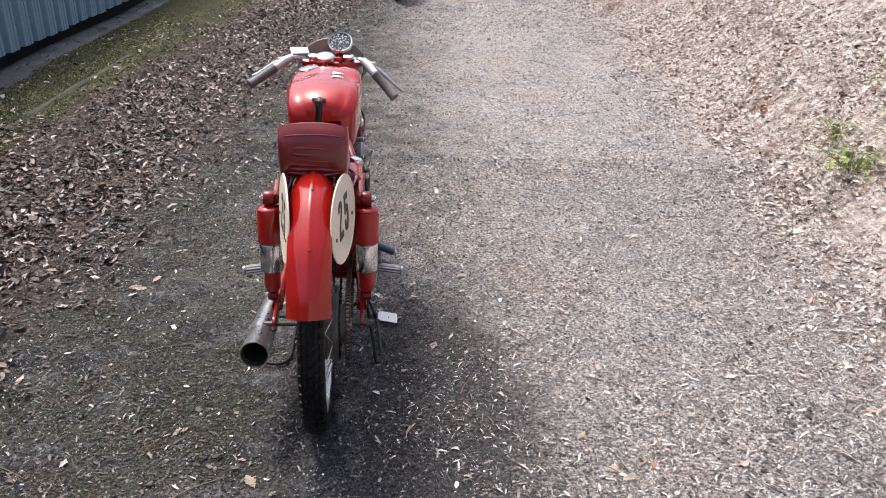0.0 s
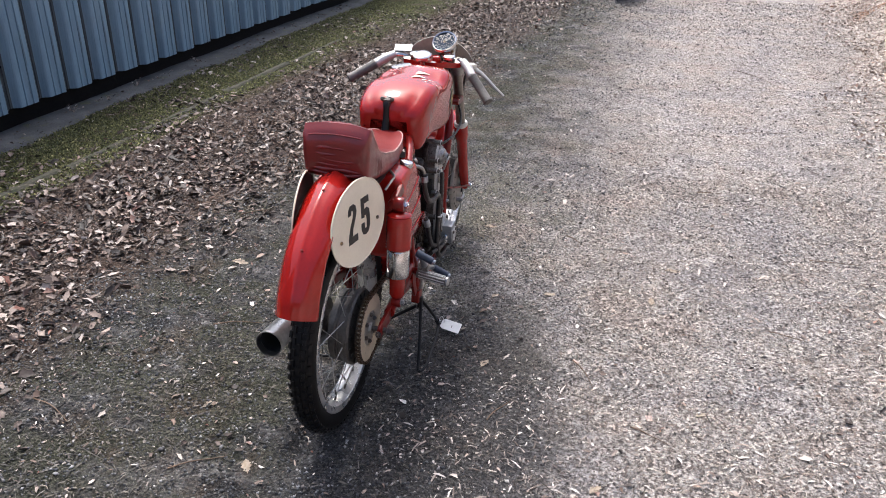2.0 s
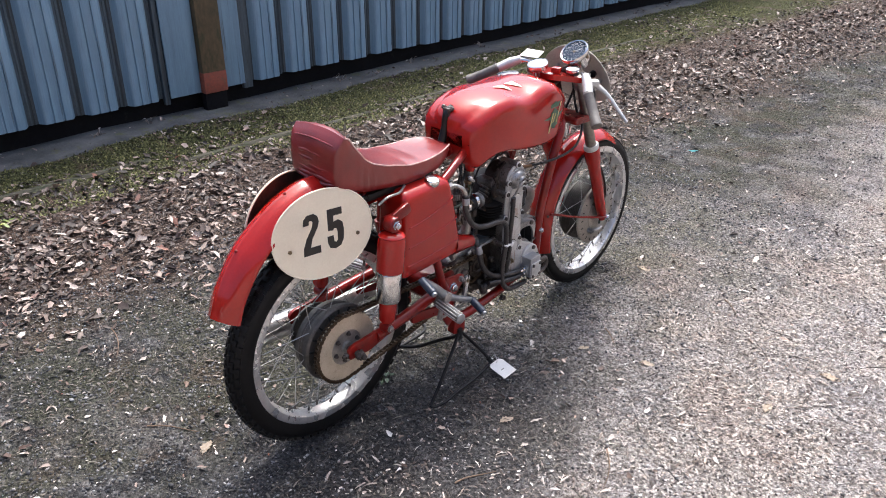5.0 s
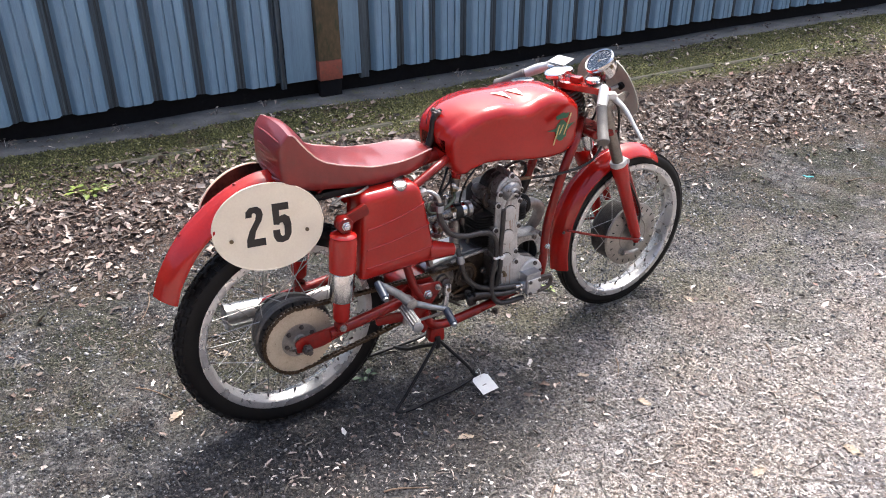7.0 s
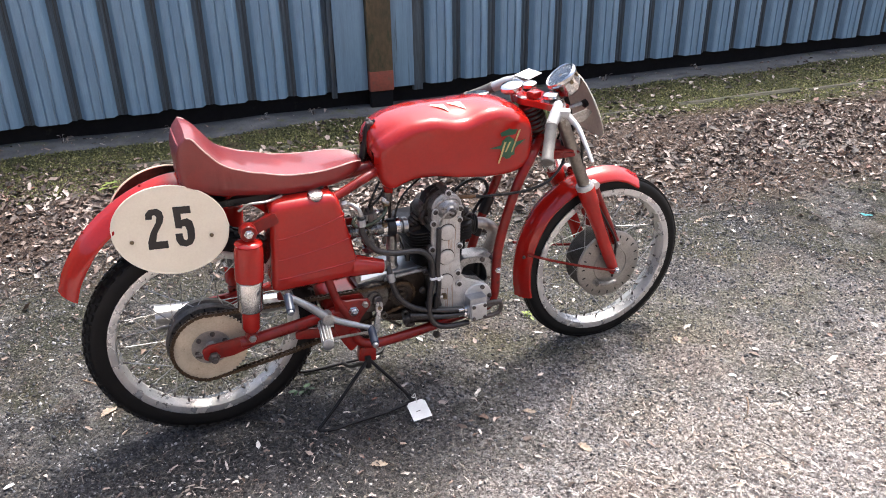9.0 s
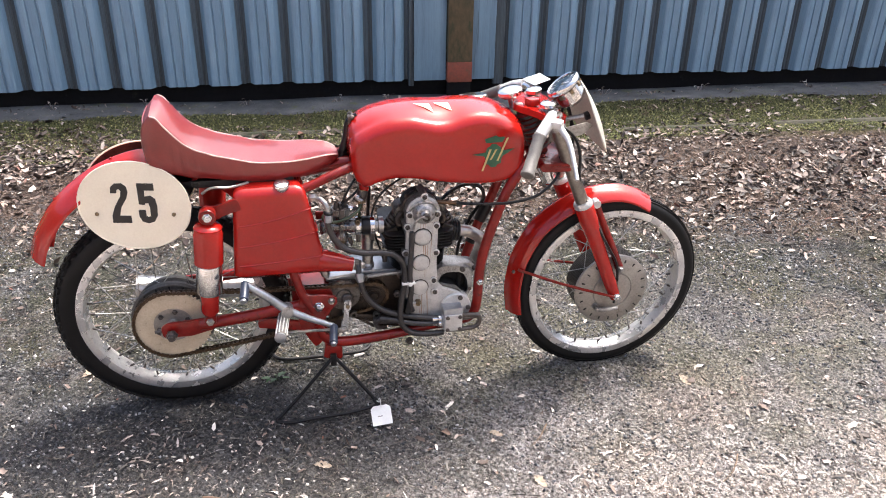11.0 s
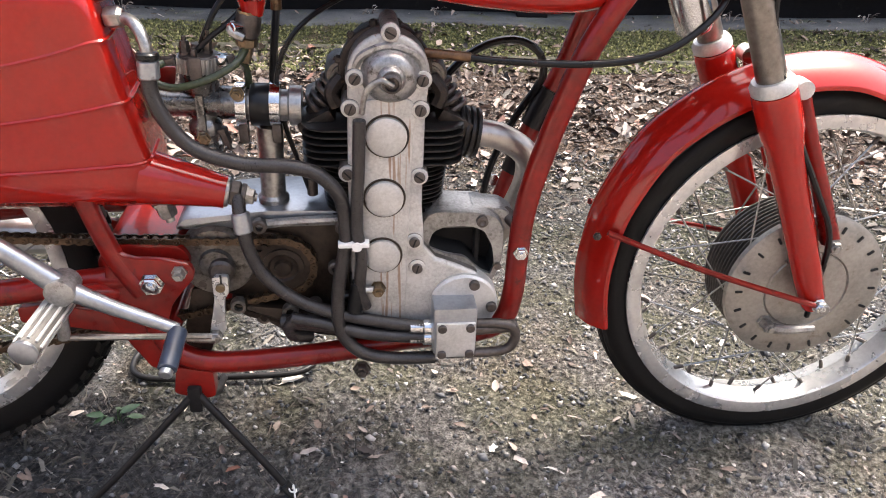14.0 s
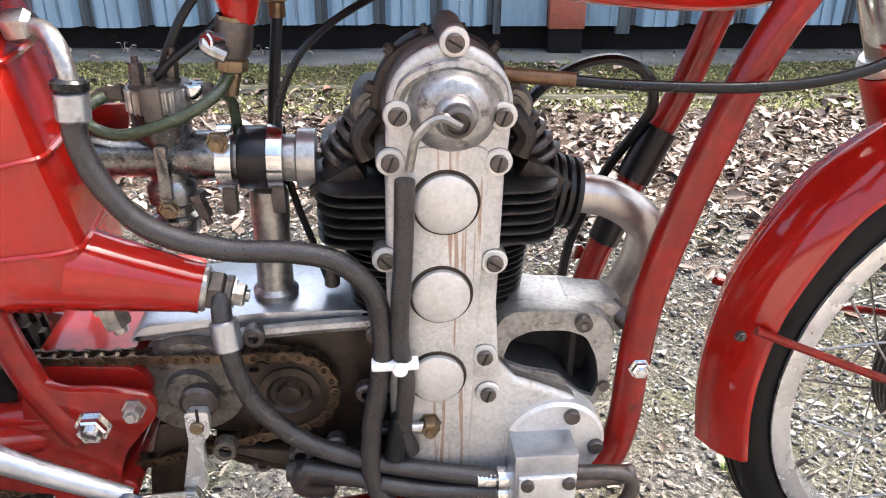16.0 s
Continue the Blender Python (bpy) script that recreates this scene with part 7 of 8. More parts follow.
# ---- curved oval front plate ----
def front_plate():
    bm = bmesh.new()
    c, up, fwd = Vector((1.196, 0.0, 0.833)), Vector((-0.40, 0, 0.917)), Vector((0.917, 0, 0.40))
    rings = []
    for off in (0.0, 0.003):
        for k in range(0, 7):
            f = k / 6
            row = []
            for j in range(40):
                a = 2 * math.pi * j / 40
                y, h = 0.137 * f * math.cos(a), 0.113 * f * math.sin(a)
                p = c + Vector((0, y, 0)) + up * h + fwd * (off - 2.1 * y * y - 1.2 * h * h)
                row.append(p)
            rings.append(row)
    vs = []
    for i, row in enumerate(rings):
        if i % 7 == 0:
            v0 = bm.verts.new(row[0])
            vs.append([v0] * 40)
        else:
            vs.append([bm.verts.new(p) for p in row])
    for base in (0, 7):
        for i in range(6):
            for j in range(40):
                a, b = vs[base + i], vs[base + i + 1]
                q = [a[j], a[(j + 1) % 40], b[(j + 1) % 40], b[j]]
                q = [x for k, x in enumerate(q) if x not in q[:k]]
                bm.faces.new(q)
    for j in range(40):
        bm.faces.new((vs[6][j], vs[6][(j + 1) % 40], vs[13][(j + 1) % 40], vs[13][j]))
    return bm


screen = part("front_plate", front_plate(), SCREEN, bike, "curved oval ivory front plate", sharp=60)
part("plate_knob", lathe([(0.012, 0), (0.012, 0.010), (0, 0.012)], (1.150, -0.075, 0.848), (-0.9, -0.1, -0.3), 14), CABLE, screen)
part("plate_stay", tube([(1.152, -0.07, 0.85), (1.12, -0.06, 0.838), (1.07, -0.05, 0.83)], 0.007, 8), STEEL, screen)
part("plate_stay", tube([(1.152, 0.07, 0.85), (1.12, 0.06, 0.838), (1.07, 0.05, 0.83)], 0.007, 8), STEEL, screen)

# ---- prop stand under the frame ----
stand = thing("prop_stand", "black bent-rod prop stand beneath the motorcycle's frame", "stand", BIKE)
part("apex_bracket", block((0.425, -0.130, 0.172), (0.018, 0.018, 0.040), 0.004), STANDSTEEL, stand)
part("rear_rod", tube([(0.424, -0.132, 0.180), (0.395, -0.140, 0.150), (0.318, -0.158, 0.070), (0.268, -0.168, 0.022), (0.252, -0.172, 0.010)], 0.0054, 10), STANDSTEEL, stand)
part("front_rod", tube([(0.428, -0.132, 0.180), (0.452, -0.140, 0.150), (0.510, -0.158, 0.075), (0.548, -0.168, 0.020)], 0.0054, 10), STANDSTEEL, stand)
part("foot_bar", tube([(0.252, -0.172, 0.010), (0.258, -0.182, 0.007), (0.300, -0.190, 0.008), (0.360, -0.186, 0.010), (0.46, -0.180, 0.010), (0.548, -0.170, 0.018)], 0.0054, 10), STANDSTEEL, stand)
part("foot_bar", tube([(0.262, 0.210, 0.012), (0.250, 0.175, 0.010), (0.258, 0.140, 0.008), (0.300, 0.122, 0.007), (0.41, 0.120, 0.007), (0.52, 0.122, 0.007), (0.558, 0.140, 0.008), (0.566, 0.175, 0.010), (0.555, 0.210, 0.012)], 0.0054, 10), STANDSTEEL, stand)
part("cross_bar", tube([(0.424, -0.118, 0.155), (0.420, -0.05, 0.11), (0.416, 0.04, 0.045), (0.412, 0.116, 0.010)], 0.006, 10), STANDSTEEL, stand)
part("end_sleeve", rod((0.535, -0.165, 0.040), (0.549, -0.168, 0.018), 0.0085), CABLE, stand)

tag_at = BIKE @ Vector((0.550, -0.215, 0.0))
price_tag = thing("card_tag", "white card tag tied with string to the stand", "tag", pose(tag_at.x, tag_at.y, 0.010, 6, 12, 6))
bm = bmesh.new()
outline = [(-0.029, -0.036), (0.029, -0.036), (0.029, 0.026), (0.020, 0.036), (-0.020, 0.036), (-0.029, 0.026)]
part("card", loft([[(-y, x, z) for x, y in outline] for z in (0.0, 0.0012)], bm=bm), WHITE, price_tag)
part("mark", block((0.004, -0.004, 0.0014), (0.003, 0.014, 0.0004), 0), GRIP, price_tag, "faint grey pencil mark")
inv = price_tag.matrix_basis.inverted()
part("string", tube([inv @ (BIKE @ Vector(p)) for p in ((0.546, -0.168, 0.030), (0.550, -0.180, 0.05), (0.552, -0.190, 0.03), (0.553, -0.185, 0.018))], 0.0011, 6), WHITE, price_tag)
part("knot", tube([inv @ (BIKE @ Vector(p)) for p in ((0.540, -0.160, 0.036), (0.544, -0.176, 0.036), (0.552, -0.172, 0.030), (0.546, -0.158, 0.030))], 0.0013, 6), WHITE, price_tag)

# ---- paper tag tucked behind the handlebar ----
slip = part("paper_slip", loft([[(1.045, 0.085, z), (1.095, 0.095, z + 0.012), (1.085, 0.160, z + 0.012), (1.03, 0.150, z)] for z in (0.888, 0.8893)]), WHITE, bike, "white paper slip tied to the handlebar")

# ---- loose litter ----
rs = np.random.RandomState(11)


def bulk(name, verts, faces, material, label, category):
    me = bpy.data.meshes.new(name)
    n, k = faces.shape
    me.vertices.add(len(verts))
    me.vertices.foreach_set("co", verts.astype(np.float32).ravel())
    me.loops.add(n * k)
    me.loops.foreach_set("vertex_index", faces.astype(np.int32).ravel())
    me.polygons.add(n)
    me.polygons.foreach_set("loop_start", np.arange(0, n * k, k, dtype=np.int32))
    me.update(calc_edges=True)
    me.validate()
    me.materials.append(material)
    return tagged(new(name, me), label, category, kind="stuff")


def scatter(pos, size, tilt, shape, tris, stretch=None, lift=0.0):
    """Turns one small shape into many pieces lying on the ground, each with its own size, turn and tilt."""
    n, m = len(pos), len(shape)
    a = rs.uniform(0, 2 * math.pi, n)
    t1, t2 = rs.normal(0, tilt, n), rs.normal(0, tilt, n)
    p = np.repeat(shape[None], n, 0) * size[:, None, None]
    if stretch is not None:
        p = p * stretch[:, None, :]
    y, z = p[..., 1] * np.cos(t1)[:, None] - p[..., 2] * np.sin(t1)[:, None], p[..., 1] * np.sin(t1)[:, None] + p[..., 2] * np.cos(t1)[:, None]
    x, z = p[..., 0] * np.cos(t2)[:, None] + z * np.sin(t2)[:, None], -p[..., 0] * np.sin(t2)[:, None] + z * np.cos(t2)[:, None]
    xx = x * np.cos(a)[:, None] - y * np.sin(a)[:, None]
    yy = x * np.sin(a)[:, None] + y * np.cos(a)[:, None]
    g = np.array([ground_z(u, v) for u, v in pos])
    low = z.min(1)
    v = np.stack([xx + pos[:, :1], yy + pos[:, 1:2], z + (g - low * 0.55 + lift)[:, None]], -1).reshape(-1, 3)
    f = (np.arange(n)[:, None, None] * m + tris[None]).reshape(-1, tris.shape[1])
    return v, f


def spread(n, x0, x1, y0, y1, power=1.0):
    return np.stack([rs.uniform(x0, x1, n), y0 + (y1 - y0) * rs.uniform(0, 1, n) ** power], -1)


def clumps(pos, scale, keep, seed):
    """Keeps more pieces in some patches than in others."""
    w = np.array([noise.noise(Vector((x * scale, y * scale, seed))) for x, y in pos])
    return pos[rs.uniform(-0.6, 0.6, len(pos)) < w + keep]


def clear(pos):
    """Leaves the tyres' footprints free."""
    inv_b = BIKE.inverted()
    ok = []
    for x, y in pos:
        q = inv_b @ Vector((x, y, 0))
        ok.append(not (abs(q.y) < 0.05 and (abs(q.x) < 0.1 or abs(q.x - 1.295) < 0.1)))
    return pos[np.array(ok)]


OCTA = np.array([(1, 0, 0), (0, 0.85, 0.05), (-0.9, 0.1, 0), (0.05, -0.8, 0), (0.1, 0.1, 0.62), (0, 0, -0.5)], float)
OCTA_T = np.array([(0, 1, 4), (1, 2, 4), (2, 3, 4), (3, 0, 4), (1, 0, 5), (2, 1, 5), (3, 2, 5), (0, 3, 5)])
pos = clear(clumps(np.concatenate([spread(95000, -1.7, 1.75, 0.9, 4.6, 1.1), spread(26000, -2.0, 1.9, 4.6, 11.5, 1.2)]), 1.6, 0.15, 3.0))
wet = pos[:, 0] + 0.08 * (pos[:, 1] - 2.4) < rs.uniform(-0.55, 0.35, len(pos))


def stone_bed(name, pos, mat, label):
    size = 0.0024 + 0.0050 * rs.uniform(0, 1, len(pos)) ** 2.4 + 0.005 * (rs.uniform(0, 1, len(pos)) > 0.988)
    size *= 1 + 0.14 * np.clip(pos[:, 1] - 3, 0, 8)
    v, f = scatter(pos, size, 0.5, OCTA, OCTA_T, 0.7 + 0.6 * rs.uniform(0, 1, (len(pos), 3)))
    bulk(name, v, f, mat, label, "gravel")


stone_bed("gravel", pos[wet], STONE, "small grey gravel stones strewn over the damp soil")
stone_bed("dry_gravel", pos[~wet][::2], DRYSTONE, "small pale gravel stones strewn over the dry track")

CHIP = np.array([(-1, -0.06, 0), (0.1, -0.075, 0.10), (1, -0.02, 0.02), (1, 0.02, 0.02), (0.1, 0.075, 0.10), (-1, 0.06, 0)], float)
CHIP_T = np.array([(0, 1, 4), (0, 4, 5), (1, 2, 3), (1, 3, 4)])
CRUMB = np.array([(-1, -0.25, 0.05), (0.05, -0.62, 0.0), (0.95, -0.15, 0.12), (0.55, 0.48, 0.0), (-0.5, 0.55, 0.22)], float)
CRUMB_T = np.array([(0, 1, 4), (1, 3, 4), (1, 2, 3)])


def on_damp(pos):
    """Which pieces lie on the damp side of the track's ragged edge."""
    wander = np.array([noise.noise(Vector((x * 1.7, y * 1.7, 50.0))) for x, y in pos])
    return pos[:, 0] + 0.12 * (np.minimum(pos[:, 1], 5.0) - 2.4) + 0.55 * wander < rs.normal(0.22, 0.20, len(pos))


def needle_bed(name, pos, lo, hi, mat, label):
    size = (lo + hi * rs.uniform(0, 1, len(pos)) ** 3) * (1 + 0.12 * np.clip(pos[:, 1] - 3, 0, 8))
    v, f = scatter(pos, size, 0.20, CHIP, CHIP_T, np.stack([np.ones(len(pos)), 0.6 + 2.4 * rs.uniform(0, 1, len(pos)) ** 2, rs.uniform(1, 3, len(pos))], -1), 0.002)
    bulk(name, v, f, mat, label, "needles")


def crumb_bed(name, pos, lo, hi, mat, label):
    size = (lo + hi * rs.uniform(0, 1, len(pos)) ** 3) * (1 + 0.16 * np.clip(pos[:, 1] - 3, 0, 8))
    v, f = scatter(pos, size, 0.32, CRUMB, CRUMB_T, rs.uniform(0.6, 1.3, (len(pos), 3)), 0.002)
    bulk(name, v, f, mat, label, "leaf crumbs")


pos = clear(clumps(np.concatenate([spread(90000, -1.7, 1.9, 0.9, 4.6, 1.1), spread(50000, -2.0, 2.4, 4.6, 11.5, 1.2)]), 1.3, 0.12, 7.0))
damp = on_damp(pos)
needle_bed("needles", pos[~damp], 0.0045, 0.015, NEEDLE, "dry pale needles and wood chips strewn over the track")
needle_bed("damp_needles", pos[damp], 0.0035, 0.013, DUFF, "damp brown needles and chips trodden into the soil")
pos = clear(clumps(np.concatenate([spread(170000, -1.7, 1.9, 0.9, 4.6, 1.1), spread(70000, -2.0, 2.4, 4.6, 11.5, 1.2)]), 3.1, 0.16, 17.0))
damp = on_damp(pos)
thin = clumps(pos[damp], 2.6, -0.12, 23.0)
crumb_bed("leaf_crumbs", pos[~damp], 0.0016, 0.0058, NEEDLE, "pale and brown crumbs of leaf and bark over the track")
crumb_bed("damp_leaf_crumbs", thin, 0.0016, 0.0056, DUFF, "dark crumbs of leaf and bark trodden into the soil")



def leaf_variants(count, lobes, rough, seed, k):
    """Crumpled leaf outlines round a low midrib: fans of triangles, each variant bent and torn its own way."""
    rv = np.random.RandomState(seed)
    out = []
    for _ in range(count):
        bend, fold, twist = rv.uniform(-0.45, 0.45), rv.uniform(-0.25, 0.75), rv.uniform(-0.35, 0.35)
        pts = []
        for i in range(k):
            a = 2 * math.pi * i / k
            r = 1.0 + lobes * (0.5 if i % 2 else -0.5) + rough * rv.uniform(-1, 1)
            x, y = r * math.cos(a), 0.52 * r * math.sin(a)
            pts.append((x, y, bend * (x * x - 0.3) * 0.7 + fold * abs(y) + twist * x * y + 0.06 * rv.uniform(-1, 1)))
        out.append(np.array(pts + [(0.0, 0.0, -0.05)]))
    return out, np.array([(i, (i + 1) % k, k) for i in range(k)])


OAK, OAK_T = leaf_variants(7, 0.34, 0.16, 3, 11)
SCRAPS, SCRAPS_T = leaf_variants(7, 0.0, 0.36, 8, 6)


def leaf_bed(name, pos, lo, hi, tilt, label, lift=0.004, mat=None, torn=0.5, power=2.0):
    """Leaves and torn scraps of leaf in one bed."""
    which = np.where(rs.uniform(0, 1, len(pos)) < torn, 7, 0) + rs.randint(0, 7, len(pos))
    vs, fs_, at = [], [], 0
    for k in range(14):
        q = pos[which == k]
        if not len(q):
            continue
        size = lo + (hi - lo) * rs.uniform(0, 1, len(q)) ** power
        if k >= 7:
            size = size * 0.7
        st = np.stack([np.ones(len(q)), rs.uniform(0.45, 1.15, len(q)), rs.uniform(0.3, 1.8, len(q))], -1)
        v, f = scatter(q, size, tilt, (OAK + SCRAPS)[k], OAK_T if k < 7 else SCRAPS_T, st, lift)
        vs.append(v)
        fs_.append(f + at)
        at += len(v)
    return bulk(name, np.concatenate(vs), np.concatenate(fs_), mat or LEAF, label, "leaves")


strip = np.stack([-2.05 + 0.47 * rs.normal(0, 1, 115000), -0.4 + 12.5 * rs.uniform(0, 1, 115000) ** 1.2], -1)
strip = strip[(strip[:, 0] > -2.82 - 0.03 * strip[:, 1]) & (strip[:, 0] < -0.9)]
strip = strip[rs.uniform(0, 1, len(strip)) < np.clip((-1.05 - strip[:, 0]) / 0.75, 0.05, 1)]
leaf_bed("leaf_mould", strip[::2], 0.005, 0.020, 0.28, "dark rotting leaves beneath the drift", 0.002, MOULD, torn=0.6)
leaf_bed("leaf_litter", clumps(strip[1::2], 2.3, -0.04, 1.0), 0.006, 0.030, 0.34, "drift of brown and pale fallen leaves beside the moss", 0.008, torn=0.4)
side = np.stack([1.40 + 3.2 * rs.uniform(0, 1, 150000) ** 1.25, 1.2 + 11.0 * rs.uniform(0, 1, 150000)], -1)
side[:, 0] += 0.16 * np.sin(side[:, 1] * 1.7) + 0.09 * np.sin(side[:, 1] * 5.3 + 1)
side = side[rs.uniform(0, 1, len(side)) < np.clip((side[:, 0] - 1.25) / 0.75, 0.06, 1)]
leaf_bed("bank_litter", clumps(side, 1.9, 0.22, 9.0), 0.007, 0.026, 0.40, "pale dry leaves lying over the earth bank", 0.004, BANKLEAF, torn=0.75)
few = clear(clumps(np.concatenate([spread(12000, -1.7, 1.8, 0.9, 5, 1.1), spread(8000, -2.0, 1.9, 5, 11.5)]), 2.4, -0.12, 21.0))
leaf_bed("scattered_leaves", few, 0.004, 0.019, 0.24, "scraps of brown and pale leaves scattered over the gravel", torn=0.7, power=3.0)
pale = clear(np.concatenate([spread(1500, -1.6, 1.8, 0.9, 5, 1.1), spread(1000, -2.0, 1.9, 5, 11.5)]))
leaf_bed("pale_leaf_scraps", pale, 0.004, 0.022, 0.22, "bleached leaf scraps scattered over the gravel", 0.004, BANKLEAF, torn=0.8, power=3.0)
STICK = np.array([(-1, 0, 0), (-0.3, 0.05, 0.02), (0.4, 0.02, 0.03), (1, 0.1, 0.0), (-1, -0.02, 0.03), (-0.3, 0.02, 0.055), (0.4, -0.01, 0.06), (1, 0.085, 0.02)], float)
STICK_T = np.array([(0, 1, 5), (0, 5, 4), (1, 2, 6), (1, 6, 5), (2, 3, 7), (2, 7, 6)])
bits = clear(clumps(np.concatenate([spread(3600, -1.7, 1.9, 0.9, 5, 1.1), spread(3000, -2.0, 2.4, 5, 11.5), spread(2600, 1.2, 4.2, 1.5, 11.5)]), 1.2, 0.0, 27.0))
v, f = scatter(bits, 0.012 + 0.050 * rs.uniform(0, 1, len(bits)) ** 3, 0.06, STICK, STICK_T, None, 0.003)
bulk("broken_twigs", v, f, DUFF, "short broken twigs strewn over the track", "twigs")
straws = clumps(np.stack([1.2 + 3.4 * rs.uniform(0, 1, 70000), 1.2 + 11 * rs.uniform(0, 1, 70000)], -1), 1.6, 0.1, 31.0)
v, f = scatter(straws, 0.008 + 0.026 * rs.uniform(0, 1, len(straws)) ** 2, 0.16, CHIP, CHIP_T, None, 0.006)
bulk("bank_straw", v, f, NEEDLE, "dry straw and needles over the earth bank", "straw")
mossbed = np.stack([0.16 + 0.66 * rs.uniform(0, 1, 9000), -0.6 + 9.5 * rs.uniform(0, 1, 9000)], -1)
mossbed = np.stack([np.array([wall_x(y) for y in mossbed[:, 1]]) + mossbed[:, 0], mossbed[:, 1]], -1)
leaf_bed("moss_litter", clumps(mossbed, 1.2, -0.18, 5.0), 0.008, 0.030, 0.25, "leaves lying on the moss")
foot = np.stack([0.02 + 0.16 * rs.uniform(0, 1, 1800) ** 2, -2.0 + 12 * rs.uniform(0, 1, 1800)], -1)
foot = np.stack([np.array([wall_x(y) for y in foot[:, 1]]) + foot[:, 0], foot[:, 1]], -1)
leaf_bed("wall_foot_litter", clumps(foot, 2.6, -0.22, 41.0), 0.005, 0.022, 0.4, "leaf scraps blown against the wall's foot", 0.018, torn=0.8)

TUFT = np.array([(-0.5, -0.3, 0), (0.5, -0.3, 0), (0, 0.6, 0), (0.1, 0.1, 1.0)], float)
TUFT_T = np.array([(0, 1, 3), (1, 2, 3), (2, 0, 3)])
mo = np.stack([rs.uniform(0.16, 0.80, 90000), -0.6 + 10 * rs.uniform(0, 1, 90000)], -1)
mo = np.stack([np.array([wall_x(y) for y in mo[:, 1]]) + mo[:, 0], mo[:, 1]], -1)
mo = clumps(mo, 1.8, 0.25, 12.0)
v, f = scatter(mo, 0.004 + 0.010 * rs.uniform(0, 1, len(mo)) ** 2, 0.5, TUFT, TUFT_T)
bulk("moss", v, f, MOSS, "low olive moss along the wall's shoulder", "moss")
mn = np.stack([rs.uniform(0.06, 0.82, 8000), -0.6 + 10 * rs.uniform(0, 1, 8000)], -1)
mn = clumps(np.stack([np.array([wall_x(y) for y in mn[:, 1]]) + mn[:, 0], mn[:, 1]], -1), 2.2, 0.0, 15.0)
v, f = scatter(mn, 0.004 + 0.012 * rs.uniform(0, 1, len(mn)) ** 3, 0.3, CHIP, CHIP_T, np.stack([np.ones(len(mn)), rs.uniform(1.0, 3.6, len(mn)), np.ones(len(mn))], -1), 0.008)
bulk("moss_needles", v, f, DUFF, "dry needles and scraps lying on the moss", "needles")


# ---- single leaves, twigs and weeds ----
def leaf_thing(x, y, s, turn, mat, label, category="leaf"):
    bm = bmesh.new()
    half = [(-1.0, 0.03), (-0.8, 0.05), (-0.62, 0.34), (-0.45, 0.26), (-0.2, 0.55), (-0.02, 0.36), (0.25, 0.52), (0.42, 0.30), (0.68, 0.34), (1.0, 0.0)]
    mid = [bm.verts.new((a * s, 0, 0.06 * s * math.sin(a * 2 + x))) for a, b in half]
    for sg in (1, -1):
        edge = [bm.verts.new((a * s, sg * b * s, s * (0.16 * b + 0.1 * math.sin(a * 3 + y)))) for a, b in half]
        for i in range(len(half) - 1):
            bm.faces.new((mid[i], mid[i + 1], edge[i + 1], edge[i])[::sg])
    r = bmesh.ops.solidify(bm, geom=bm.faces[:], thickness=0.0008)
    low = min(q.co.z for q in bm.verts)
    o = link("fallen_leaf", bm, mat, m=pose(x, y, ground_z(x, y) - low + 0.001, 0, 0, turn), sharp=60)
    return tagged(o, label, category, group="leaves on the track")


for x, y, s, turn in ((-0.362, 3.577, 0.030, 20), (-0.485, 1.70, 0.030, 130), (0.50, 3.41, 0.034, 15), (-0.025, 2.44, 0.026, 80), (-1.245, 2.80, 0.040, 5), (0.69, 2.42, 0.022, 40), (0.52, 1.81, 0.030, 165), (1.39, 2.15, 0.034, 0),
                      (0.445, 1.965, 0.024, 60), (-1.24, 4.21, 0.03, 120), (0.56, 1.78, 0.026, 20), (0.06, 3.02, 0.026, 30), (-0.14, 2.93, 0.022, 70), (0.45, 3.10, 0.030, 100), (-0.75, 1.9, 0.026, 50)):
    leaf_thing(x, y, s, turn, PALELEAF, "pale bleached oak leaf lying on the gravel")
tagged(leaf_thing(-1.06, 4.98, 0.03, 35, SCRAP, "small turquoise plastic scrap on the gravel", "scrap"), group="scraps")


def twig(x, y, length, turn, bend, r=0.0022):
    pts = [(length * (t - 0.5), bend * math.sin(t * 3.1), 0.002 + 0.002 * math.sin(t * 7 + x)) for t in (0, 0.2, 0.4, 0.6, 0.8, 1.0)]
    o = link("twig", tube(pts, r, 6, 3, radii=(1.2, 1, 0.9, 0.8, 0.6, 0.4)), TWIG, m=pose(x, y, ground_z(x, y) + 0.002, 0, 0, turn))
    tagged(o, "thin dry brown twig lying on the gravel", "twig", group="twigs on the track")


for args in ((0.62, 4.42, 0.20, 12, 0.01), (0.55, 2.25, 0.12, -20, 0.006), (0.72, 7.2, 0.5, -50, 0.05), (0.30, 2.50, 0.16, -55, 0.012), (-0.62, 1.66, 0.16, 40, 0.008), (0.95, 3.0, 0.14, -12, 0.01), (1.15, 3.7, 0.22, 8, 0.012), (0.1, 2.2, 0.12, 70, 0.008),
             (-0.12, 3.05, 0.12, -35, 0.006), (0.05, 3.55, 0.14, -40, 0.01), (-0.95, 2.35, 0.18, 25, 0.012), (-1.2, 1.7, 0.2, -15, 0.014), (0.85, 5.6, 0.3, 20, 0.02), (1.3, 2.6, 0.15, 60, 0.01), (-0.9, 5.2, 0.22, 80, 0.016), (-1.45, 3.3, 0.2, 35, 0.02)):
    twig(*args)


